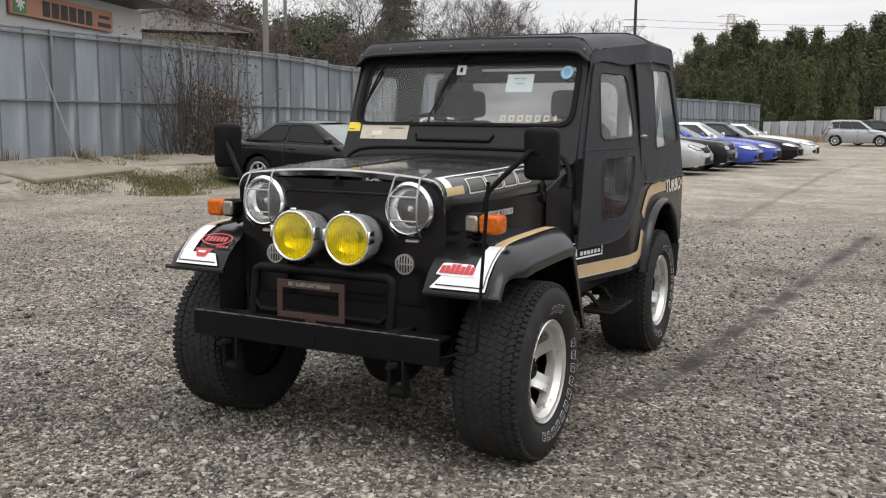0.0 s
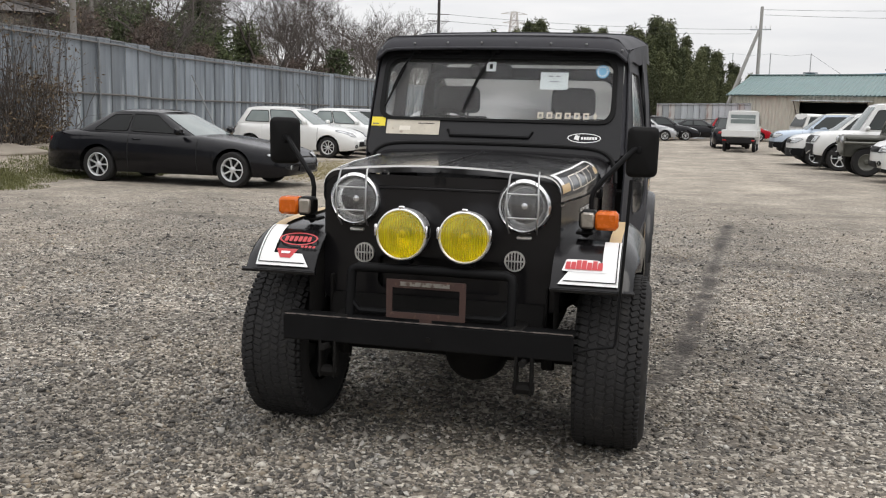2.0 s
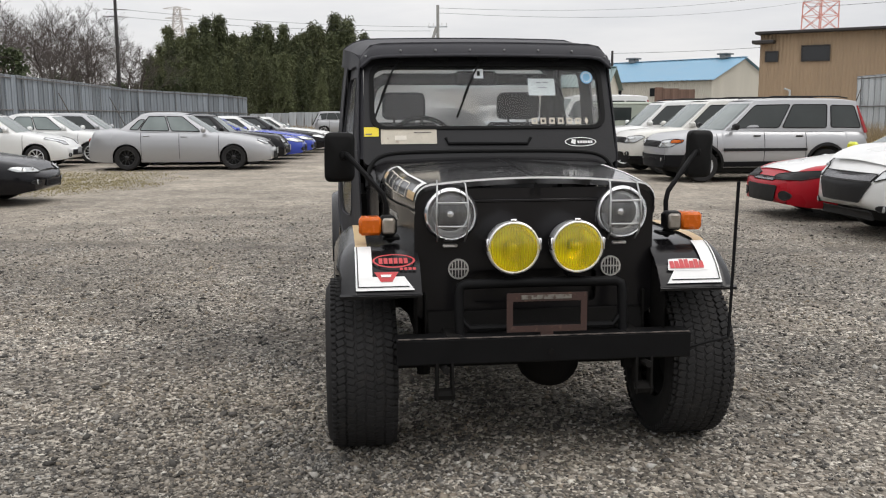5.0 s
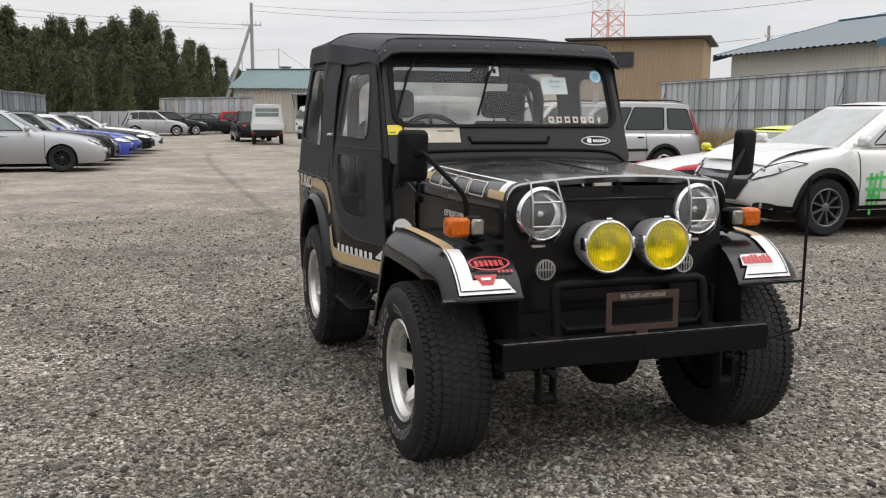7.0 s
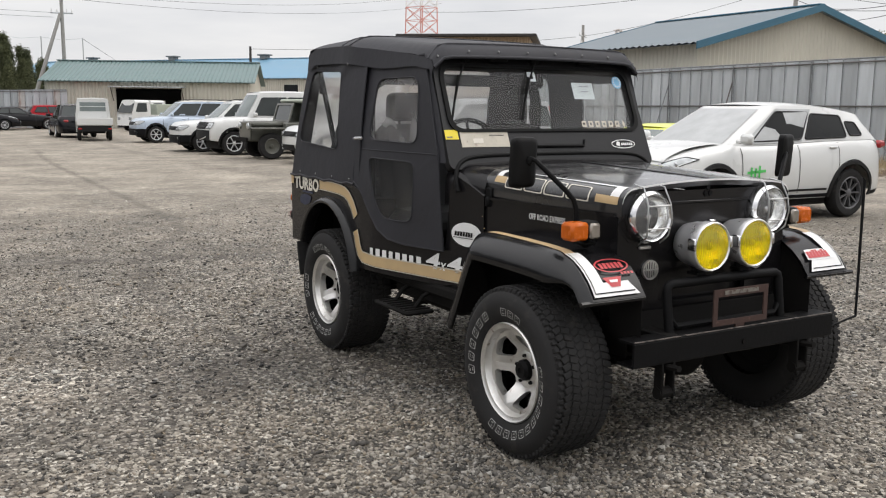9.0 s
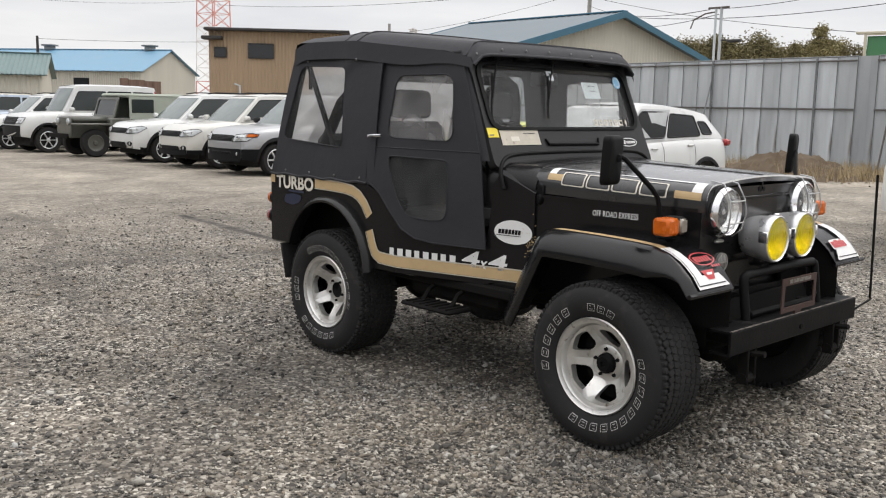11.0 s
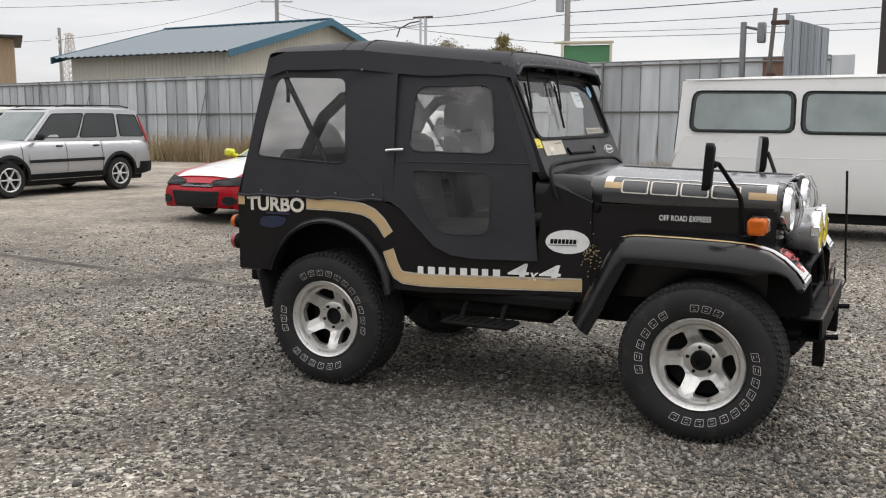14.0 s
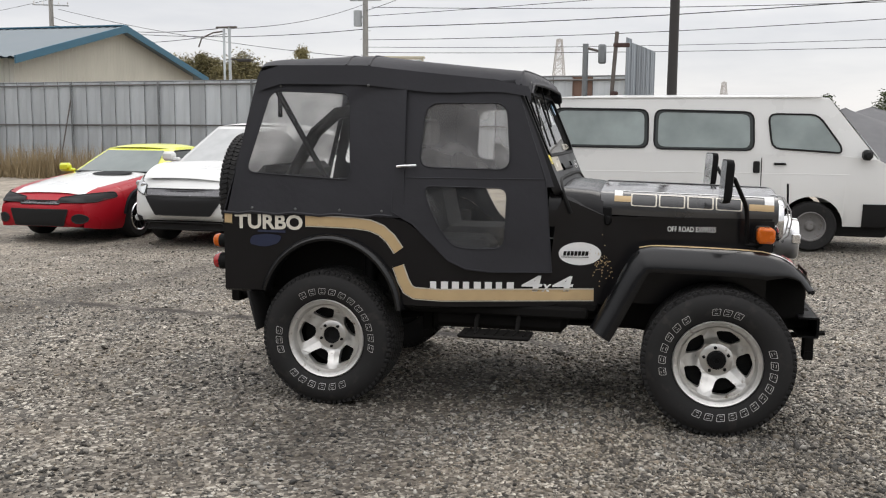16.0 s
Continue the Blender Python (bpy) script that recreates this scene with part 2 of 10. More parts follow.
# ---- geometry helpers ----
class M:
    """Vertices and faces of one mesh."""

    def __init__(self):
        self.v, self.f = [], []

    def add(self, vs, fs):
        k = len(self.v)
        self.v += [tuple(p) for p in vs]
        self.f += [tuple(i + k for i in f) for f in fs]
        return self

    def box(self, c, s, ch=0.0, m=None):
        """A box about c with sizes s and chamfered edges, turned by m about c."""
        hx, hy, hz = s[0] / 2, s[1] / 2, s[2] / 2
        ch = min(ch, hx * 0.9, hy * 0.9, hz * 0.9)
        if ch <= 0:
            vs = [Vector((a * hx, b * hy, d * hz)) for a in (-1, 1) for b in (-1, 1) for d in (-1, 1)]
            fs = [(0, 1, 3, 2), (4, 6, 7, 5), (0, 4, 5, 1), (2, 3, 7, 6), (0, 2, 6, 4), (1, 5, 7, 3)]
        else:
            vs, idx = [], {}
            for a in (-1, 1):
                for b in (-1, 1):
                    for d in (-1, 1):
                        for ax, p in enumerate(((a * hx, b * (hy - ch), d * (hz - ch)), (a * (hx - ch), b * hy, d * (hz - ch)), (a * (hx - ch), b * (hy - ch), d * hz))):
                            idx[a, b, d, ax] = len(vs)
                            vs.append(Vector(p))
            fs = []
            q = [(-1, -1), (1, -1), (1, 1), (-1, 1)]
            for sg in (-1, 1):
                for ax, key in enumerate((lambda u, w: (sg, u, w), lambda u, w: (u, sg, w), lambda u, w: (u, w, sg))):
                    fc = [idx[(*key(u, w), ax)] for u, w in q]
                    fs.append(tuple(fc if (sg > 0) != (ax == 1) else fc[::-1]))
            for a in (-1, 1):
                for b in (-1, 1):
                    fs.append((idx[a, b, -1, 0], idx[a, b, 1, 0], idx[a, b, 1, 1], idx[a, b, -1, 1]))
                    fs.append((idx[a, -1, b, 0], idx[a, 1, b, 0], idx[a, 1, b, 2], idx[a, -1, b, 2]))
                    fs.append((idx[-1, a, b, 1], idx[1, a, b, 1], idx[1, a, b, 2], idx[-1, a, b, 2]))
                    for d in (-1, 1):
                        fs.append((idx[a, b, d, 0], idx[a, b, d, 1], idx[a, b, d, 2]))
        if m is not None:
            vs = [m @ p for p in vs]
        return self.add([Vector(c) + p for p in vs], fs)

    def tube(self, pts, r, n=8, cap=True):
        """A round bar along pts; r is one radius or one for each point."""
        pts = [Vector(p) for p in pts]
        rs = r if isinstance(r, (list, tuple)) else [r] * len(pts)
        up, rings = None, []
        for i, p in enumerate(pts):
            d = (pts[min(i + 1, len(pts) - 1)] - pts[max(i - 1, 0)]).normalized()
            if up is None:
                up = d.orthogonal().normalized()
            up = (up - d * up.dot(d)).normalized()
            sd = d.cross(up)
            rings.append([p + (up * math.cos(2 * math.pi * k / n) + sd * math.sin(2 * math.pi * k / n)) * rs[i] for k in range(n)])
        fs = [(i * n + k, i * n + (k + 1) % n, (i + 1) * n + (k + 1) % n, (i + 1) * n + k) for i in range(len(pts) - 1) for k in range(n)]
        if cap:
            fs += [tuple(range(n))[::-1], tuple((len(pts) - 1) * n + k for k in range(n))]
        return self.add([p for ring_ in rings for p in ring_], fs)

    def lathe(self, prof, m, n=32, closed=False):
        """Turns (radius, height) points about the z axis of m."""
        vs = [m @ Vector((r * math.cos(2 * math.pi * k / n), r * math.sin(2 * math.pi * k / n), h)) for r, h in prof for k in range(n)]
        e = len(prof) if closed else len(prof) - 1
        fs = [(i * n + k, i * n + (k + 1) % n, ((i + 1) % len(prof)) * n + (k + 1) % n, ((i + 1) % len(prof)) * n + k) for i in range(e) for k in range(n)]
        return self.add(vs, fs)

    def grid(self, fn, us, vs_, flip=False):
        """A sheet fn(u, v) over the values us and vs_."""
        nv = len(vs_)
        fs = [(i * nv + j, (i + 1) * nv + j, (i + 1) * nv + j + 1, i * nv + j + 1) for i in range(len(us) - 1) for j in range(nv - 1)]
        return self.add([fn(u, v) for u in us for v in vs_], [f[::-1] for f in fs] if flip else fs)

    def poly(self, pts, fn, flip=False):
        """A flat shape, as a fan round its middle, laid on fn(a, b)."""
        cx, cy = sum(p[0] for p in pts) / len(pts), sum(p[1] for p in pts) / len(pts)
        n = len(pts)
        fs = [(i, (i + 1) % n, n) for i in range(n)]
        return self.add([fn(*p) for p in pts] + [fn(cx, cy)], [f[::-1] for f in fs] if flip else fs)

    def ring(self, outer, inner, fn, thick=0.0, n=32):
        """The sheet between two outlines laid on fn(a, b, off), thick deep, with its rims."""
        cx, cy = sum(p[0] for p in inner) / len(inner), sum(p[1] for p in inner) / len(inner)
        ang = sorted({round(math.atan2(p[1] - cy, p[0] - cx), 4) for p in list(outer) + list(inner)} | {round(-math.pi + 2 * math.pi * k / n, 4) for k in range(n)})

        def cast(poly, a):
            dx, dy, best = math.cos(a), math.sin(a), 0.0
            for i in range(len(poly)):
                x1, y1 = poly[i][0] - cx, poly[i][1] - cy
                x2, y2 = poly[(i + 1) % len(poly)][0] - cx, poly[(i + 1) % len(poly)][1] - cy
                den = dx * (y2 - y1) - dy * (x2 - x1)
                if abs(den) < 1e-12:
                    continue
                t = (x1 * (y2 - y1) - y1 * (x2 - x1)) / den
                s = (x1 * dy - y1 * dx) / den
                if -1e-6 <= s <= 1 + 1e-6 and t > best:
                    best = t
            return cx + dx * best, cy + dy * best

        o, i_ = [cast(outer, a) for a in ang], [cast(inner, a) for a in ang]
        k = len(ang)
        vs = [fn(*p, thick) for p in o] + [fn(*p, thick) for p in i_]
        fs = [(j, (j + 1) % k, k + (j + 1) % k, k + j) for j in range(k)]
        if thick:
            vs += [fn(*p, 0.0) for p in o] + [fn(*p, 0.0) for p in i_]
            fs += [(2 * k + j, 3 * k + j, 3 * k + (j + 1) % k, 2 * k + (j + 1) % k) for j in range(k)]
            fs += [(j, 2 * k + j, 2 * k + (j + 1) % k, (j + 1) % k) for j in range(k)]
            fs += [(k + j, k + (j + 1) % k, 3 * k + (j + 1) % k, 3 * k + j) for j in range(k)]
        return self.add(vs, fs)

    def mirror(self):
        """The same mesh on the other side of x = 0."""
        o = M()
        o.v = [(-x, y, z) for x, y, z in self.v]
        o.f = [f[::-1] for f in self.f]
        return o

    def both(self):
        o = self.mirror()
        return self.add(o.v, o.f)

    def mesh(self, name, material, smooth=40.0):
        me = bpy.data.meshes.new(name)
        me.from_pydata([tuple(p) for p in self.v], [], self.f)
        me.validate()
        bm = bmesh.new()
        bm.from_mesh(me)
        bmesh.ops.remove_doubles(bm, verts=bm.verts, dist=0.00005)
        bmesh.ops.recalc_face_normals(bm, faces=bm.faces)
        bm.to_mesh(me)
        bm.free()
        if smooth:
            me.shade_smooth()
            me.set_sharp_from_angle(angle=radians(smooth))
        me.materials.append(material)
        return me


def part(name, geo, material, parent, label="", smooth=40.0, at=None):
    ob = new(name, geo if isinstance(geo, bpy.types.Mesh) else geo.mesh(name, material, smooth))
    ob.parent = parent
    if at is not None:
        ob.matrix_basis = at
    return tagged(ob, label)


def thing(name, label, category, at=(0, 0, 0), turn=0.0, group="", kind=""):
    ob = new(name)
    ob.empty_display_size = 0.2
    ob.matrix_basis = pose(*at, 0, 0, turn)
    return tagged(ob, label, category, group, kind)


def solid(name, geo, material, label, category, group="", kind="", smooth=40.0, at=None):
    ob = new(name, geo.mesh(name, material, smooth))
    if at is not None:
        ob.matrix_basis = at
    return tagged(ob, label, category, group, kind)


def rpoly(pts, r, k=5):
    """The outline pts with corners rounded by r."""
    out, n = [], len(pts)
    for i in range(n):
        p, a, b = Vector(pts[i]), Vector(pts[i - 1]), Vector(pts[(i + 1) % n])
        ra = min(r, (a - p).length * 0.45, (b - p).length * 0.45)
        s, e = p + (a - p).normalized() * ra, p + (b - p).normalized() * ra
        for j in range(k + 1):
            t = j / k
            q = s * (1 - t) ** 2 + p * 2 * t * (1 - t) + e * t * t
            out.append((q.x, q.y))
    return out


def ellipse(cx, cy, a, b, n=28):
    return [(cx + a * math.cos(2 * math.pi * k / n), cy + b * math.sin(2 * math.pi * k / n)) for k in range(n)]


def lerp(a, b, t):
    return a + (b - a) * t


def lin(a, b, n):
    return [a + (b - a) * i / (n - 1) for i in range(n)]


def band(line, w):
    """The outline of a strip of width w along a 2-D line."""
    l, r = [], []
    for i, p in enumerate(line):
        d = (Vector(line[min(i + 1, len(line) - 1)]) - Vector(line[max(i - 1, 0)])).normalized()
        l.append((p[0] - d.y * w / 2, p[1] + d.x * w / 2))
        r.append((p[0] + d.y * w / 2, p[1] - d.x * w / 2))
    return l, r


def strip(g, line, w, fn, flip=False):
    """A strip of width w along a 2-D line, laid on fn(a, b)."""
    fine = [line[0]]
    for p, q in zip(line[:-1], line[1:]):
        k = max(int(math.hypot(q[0] - p[0], q[1] - p[1]) / 0.06), 1)
        fine += [(lerp(p[0], q[0], i / k), lerp(p[1], q[1], i / k)) for i in range(1, k + 1)]
    line = fine
    l, r = band(line, w)
    n = len(line)
    fs = [(i, i + 1, n + i + 1, n + i) for i in range(n - 1)]
    return g.add([fn(*p) for p in l + r], [f[::-1] for f in fs] if flip else fs)


def lettering(text, fn, a, b, width, height, lean=0.0, bold=0.012):
    """Words in the built-in font, laid on fn(a, b) from the corner (a, b)."""
    cu = bpy.data.curves.new("words", "FONT")
    cu.body, cu.offset, cu.resolution_u = text, bold, 3
    ob = bpy.data.objects.new("words", cu)
    scene.collection.objects.link(ob)
    me = bpy.data.meshes.new_from_object(ob.evaluated_get(bpy.context.evaluated_depsgraph_get()))
    vs = [v.co.copy() for v in me.vertices]
    x0, x1 = min(v.x for v in vs), max(v.x for v in vs)
    y0, y1 = min(v.y for v in vs), max(v.y for v in vs)
    g = M()
    g.add([fn(a + width * ((v.x - x0) / (x1 - x0)) + lean * (v.y - y0), b + height * ((v.y - y0) / (y1 - y0))) for v in vs], [tuple(p.vertices) for p in me.polygons])
    bpy.data.objects.remove(ob)
    bpy.data.meshes.remove(me)
    return g


def smoothstep(a, b, x):
    t = min(max((x - a) / (b - a), 0.0), 1.0)
    return t * t * (3 - 2 * t)


AX_X = Matrix.Rotation(radians(90), 4, "Y")    # turns a lathe's axis from z to +x
AX_Y = Matrix.Rotation(radians(-90), 4, "X")   # ... to +y


# ---- ground ----
TRACKS = (
    ([(0.86, 0.95), (0.94, 1.2), (1.03, 1.87), (1.10, 2.72), (1.2, 3.85), (1.29, 5.19), (1.44, 7.06), (1.58, 8.8)], 0.066, 1.0),
    ([(-0.4, 0.9), (-0.74, 1.24), (-1.07, 2.0), (-1.41, 2.9), (-1.49, 4.05), (-1.07, 6.2), (-0.21, 8.65), (-0.18, 14.5), (-0.1, 24), (0.3, 30)], 0.07, 0.42),
    ([(-2.2, 1.2), (-1.6, 1.7), (-0.9, 1.75), (0.2, 1.3)], 0.3, 0.45),
    ([(3.2, 9), (3.4, 16), (3.0, 24), (3.0, 34)], 0.2, 0.2),
    ([(-6, 7.2), (-3, 6.6), (0, 5.6), (3, 5.2), (6, 5.0)], 0.22, 0.5),
)


def ground_z(x, y):
    rise = 0.50 * smoothstep(-9.6, -13.2, x) * (1 - smoothstep(26, 34, y))
    bump = 0.012 * noise.noise((x * 0.6, y * 0.6, 0.0)) + 0.03 * noise.noise((x * 0.12, y * 0.12, 3.0))
    near = 1 - smoothstep(3.0, 7.0, math.hypot(x, y - 1))
    return rise + bump * (1 - 0.85 * near) - 0.012 * (1 - near)


def smooth_line(line, n=5):
    """The same way as a curve through its points."""
    q = [Vector(line[0]), *map(Vector, line), Vector(line[-1])]
    out = []
    for p0, p1, p2, p3 in zip(q[:-3], q[1:-2], q[2:-1], q[3:]):
        for k in range(n):
            t = k / n
            out.append(tuple(0.5 * (2 * p1 + (p2 - p0) * t + (2 * p0 - 5 * p1 + 4 * p2 - p3) * t * t + (3 * p1 - p0 - 3 * p2 + p3) * t ** 3)))
    return out + [tuple(line[-1])]


def track_dirt(px, py):
    """How bare and dark the wheel tracks leave the gravel, 0 to 1."""
    best = np.zeros_like(px)
    for line, w, k in TRACKS:
        line = smooth_line(line)
        for (x1, y1), (x2, y2) in zip(line[:-1], line[1:]):
            dx, dy = x2 - x1, y2 - y1
            t = np.clip(((px - x1) * dx + (py - y1) * dy) / (dx * dx + dy * dy), 0, 1)
            d = np.hypot(px - x1 - t * dx, py - y1 - t * dy)
            best = np.maximum(best, k * np.clip(1.6 - d / w, 0, 1))
    return best


def gravel_material():
    m = bpy.data.materials.new("crushed_stone_gravel")
    m.use_nodes = True
    n, l = m.node_tree.nodes, m.node_tree.links
    b = n["Principled BSDF"]
    co = n.new("ShaderNodeTexCoord")
    vo = n.new("ShaderNodeTexVoronoi")
    vo.inputs["Scale"].default_value, vo.inputs["Randomness"].default_value = 52.0, 1.0
    l.new(co.outputs["Object"], vo.inputs["Vector"])
    rp = n.new("ShaderNodeValToRGB")
    cr = rp.color_ramp
    cr.elements[0].position, cr.elements[0].color = 0.0, (0.036, 0.033, 0.029, 1)
    cr.elements[1].position, cr.elements[1].color = 1.0, (0.56, 0.525, 0.455, 1)
    for p, c in ((0.35, (0.092, 0.083, 0.070, 1)), (0.6, (0.182, 0.164, 0.136, 1)), (0.82, (0.33, 0.30, 0.25, 1))):
        e = cr.elements.new(p)
        e.color = c
    sp = n.new("ShaderNodeSeparateColor")
    l.new(vo.outputs["Color"], sp.inputs[0])
    l.new(sp.outputs[0], rp.inputs[0])
    big, mid = n.new("ShaderNodeTexNoise"), n.new("ShaderNodeTexNoise")
    big.inputs["Scale"].default_value, big.inputs["Detail"].default_value = 0.35, 4.0
    mid.inputs["Scale"].default_value, mid.inputs["Detail"].default_value = 2.6, 6.0
    for k in (big, mid):
        l.new(co.outputs["Object"], k.inputs["Vector"])
    soil = n.new("ShaderNodeMix")
    soil.data_type = "RGBA"
    soil.inputs["A"].default_value, soil.inputs["B"].default_value = (0.365, 0.322, 0.262, 1), (0.215, 0.188, 0.149, 1)
    l.new(mid.outputs["Fac"], soil.inputs["Factor"])
    at = n.new("ShaderNodeAttribute")
    at.attribute_name = "bare"
    damp, dry = n.new("ShaderNodeMix"), n.new("ShaderNodeMath")
    damp.data_type, dry.operation, dry.use_clamp = "RGBA", "MULTIPLY_ADD", True
    dry.inputs[1].default_value, dry.inputs[2].default_value = 1.7, 0.12
    l.new(at.outputs["Fac"], dry.inputs[0])
    l.new(dry.outputs[0], damp.inputs["Factor"])
    damp.inputs["A"].default_value = (0.125, 0.100, 0.074, 1)
    l.new(soil.outputs["Result"], damp.inputs["B"])
    sel = n.new("ShaderNodeMath")
    sel.operation = "MULTIPLY_ADD"
    sel.inputs[1].default_value, sel.inputs[2].default_value = 1.5, -0.48
    l.new(mid.outputs["Fac"], sel.inputs[0])
    s2 = n.new("ShaderNodeMath")
    s2.operation, s2.use_clamp = "ADD", True
    l.new(sel.outputs[0], s2.inputs[0])
    l.new(at.outputs["Fac"], s2.inputs[1])
    mx = n.new("ShaderNodeMix")
    mx.data_type = "RGBA"
    l.new(s2.outputs[0], mx.inputs["Factor"])
    l.new(rp.outputs[0], mx.inputs["A"])
    l.new(damp.outputs["Result"], mx.inputs["B"])
    tk, tm = n.new("ShaderNodeAttribute"), n.new("ShaderNodeMix")
    tk.attribute_name, tm.data_type = "track", "RGBA"
    brk, bm_ = n.new("ShaderNodeMapRange"), n.new("ShaderNodeMath")
    brk.inputs["From Min"].default_value, brk.inputs["From Max"].default_value = 0.40, 0.58
    brk.inputs["To Min"].default_value = 0.55
    l.new(mid.outputs["Fac"], brk.inputs["Value"])
    bm_.operation = "MULTIPLY"
    l.new(tk.outputs["Fac"], bm_.inputs[0])
    l.new(brk.outputs[0], bm_.inputs[1])
    l.new(bm_.outputs[0], tm.inputs["Factor"])
    l.new(mx.outputs["Result"], tm.inputs["A"])
    tm.inputs["B"].default_value = (0.024, 0.018, 0.0135, 1)
    spk = n.new("ShaderNodeTexNoise")
    spk.inputs["Scale"].default_value, spk.inputs["Detail"].default_value, spk.inputs["Roughness"].default_value = 9.0, 9.0, 0.8
    l.new(co.outputs["Object"], spk.inputs["Vector"])
    s3 = n.new("ShaderNodeMapRange")
    s3.inputs["From Min"].default_value, s3.inputs["From Max"].default_value = 0.32, 0.68
    s3.inputs["To Min"].default_value, s3.inputs["To Max"].default_value = 0.50, 1.50
    l.new(spk.outputs["Fac"], s3.inputs["Value"])
    sc0 = n.new("ShaderNodeMath")
    sc0.operation = "MULTIPLY_ADD"
    sc0.inputs[1].default_value, sc0.inputs[2].default_value = 1.15, 0.445
    l.new(big.outputs["Fac"], sc0.inputs[0])
    sc = n.new("ShaderNodeMath")
    sc.operation = "MULTIPLY"
    l.new(sc0.outputs[0], sc.inputs[0])
    l.new(s3.outputs[0], sc.inputs[1])
    blot, b4, sc4 = n.new("ShaderNodeTexNoise"), n.new("ShaderNodeMapRange"), n.new("ShaderNodeMath")
    blot.inputs["Scale"].default_value, blot.inputs["Detail"].default_value, blot.inputs["Roughness"].default_value = 0.9, 9.0, 0.76
    l.new(co.outputs["Object"], blot.inputs["Vector"])
    b4.inputs["From Min"].default_value, b4.inputs["From Max"].default_value = 0.34, 0.66
    b4.inputs["To Min"].default_value, b4.inputs["To Max"].default_value = 0.55, 1.27
    l.new(blot.outputs["Fac"], b4.inputs["Value"])
    sc4.operation = "MULTIPLY"
    l.new(sc.outputs[0], sc4.inputs[0])
    l.new(b4.outputs[0], sc4.inputs[1])
    sc = sc4
    vm = n.new("ShaderNodeVectorMath")
    vm.operation = "SCALE"
    l.new(tm.outputs["Result"], vm.inputs[0])
    l.new(sc.outputs[0], vm.inputs["Scale"])
    l.new(vm.outputs[0], b.inputs["Base Color"])
    b.inputs["Roughness"].default_value = 0.85
    bp = n.new("ShaderNodeBump")
    bp.inputs["Strength"].default_value, bp.inputs["Distance"].default_value, bp.invert = 0.7, 0.012, True
    l.new(vo.outputs["Distance"], bp.inputs["Height"])
    l.new(bp.outputs[0], b.inputs["Normal"])
    return m


def stone_material():
    m = bpy.data.materials.new("loose_stones")
    m.use_nodes = True
    n, l = m.node_tree.nodes, m.node_tree.links
    b = n["Principled BSDF"]
    ge = n.new("ShaderNodeNewGeometry")
    rp = n.new("ShaderNodeValToRGB")
    cr = rp.color_ramp
    cr.elements[0].position, cr.elements[0].color = 0.0, (0.048, 0.045, 0.041, 1)
    cr.elements[1].position, cr.elements[1].color = 1.0, (0.50, 0.485, 0.45, 1)
    for p, c in ((0.25, (0.092, 0.087, 0.080, 1)), (0.45, (0.158, 0.146, 0.129, 1)), (0.58, (0.245, 0.208, 0.162, 1)), (0.70, (0.27, 0.254, 0.230, 1)), (0.88, (0.38, 0.353, 0.306, 1))):
        e = cr.elements.new(p)
        e.color = c
    l.new(ge.outputs["Random Per Island"], rp.inputs[0])
    co, no = n.new("ShaderNodeTexCoord"), n.new("ShaderNodeTexNoise")
    no.inputs["Scale"].default_value = 90.0
    l.new(co.outputs["Object"], no.inputs["Vector"])
    sc = n.new("ShaderNodeMath")
    sc.operation = "MULTIPLY_ADD"
    sc.inputs[1].default_value, sc.inputs[2].default_value = 0.66, 0.60
    l.new(no.outputs["Fac"], sc.inputs[0])
    vm = n.new("ShaderNodeVectorMath")
    vm.operation = "SCALE"
    # broad drifts of paler buff and darker blue-grey stone
    drift, dr, ds, hue = n.new("ShaderNodeTexNoise"), n.new("ShaderNodeMapRange"), n.new("ShaderNodeMath"), n.new("ShaderNodeMix")
    drift.inputs["Scale"].default_value, drift.inputs["Detail"].default_value, drift.inputs["Roughness"].default_value = 0.8, 7.0, 0.68
    l.new(co.outputs["Object"], drift.inputs["Vector"])
    dr.inputs["From Min"].default_value, dr.inputs["From Max"].default_value = 0.34, 0.66
    dr.inputs["To Min"].default_value, dr.inputs["To Max"].default_value = 0.46, 1.36
    l.new(drift.outputs["Fac"], dr.inputs["Value"])
    ds.operation = "MULTIPLY"
    l.new(dr.outputs[0], ds.inputs[0])
    l.new(sc.outputs[0], ds.inputs[1])
    hue.data_type, hue.blend_type = "RGBA", "MULTIPLY"
    hue.inputs["Factor"].default_value = 1.0
    tint = n.new("ShaderNodeValToRGB")
    tint.color_ramp.elements[0].position, tint.color_ramp.elements[1].position = 0.36, 0.62
    tint.color_ramp.elements[0].color, tint.color_ramp.elements[1].color = (0.92, 0.97, 1.03, 1), (1.06, 1.0, 0.90, 1)
    l.new(drift.outputs["Color"], tint.inputs[0])
    l.new(rp.outputs[0], hue.inputs["A"])
    l.new(tint.outputs[0], hue.inputs["B"])
    l.new(hue.outputs["Result"], vm.inputs[0])
    l.new(ds.outputs[0], vm.inputs["Scale"])
    l.new(vm.outputs[0], b.inputs["Base Color"])
    b.inputs["Roughness"].default_value = 0.85
    return m


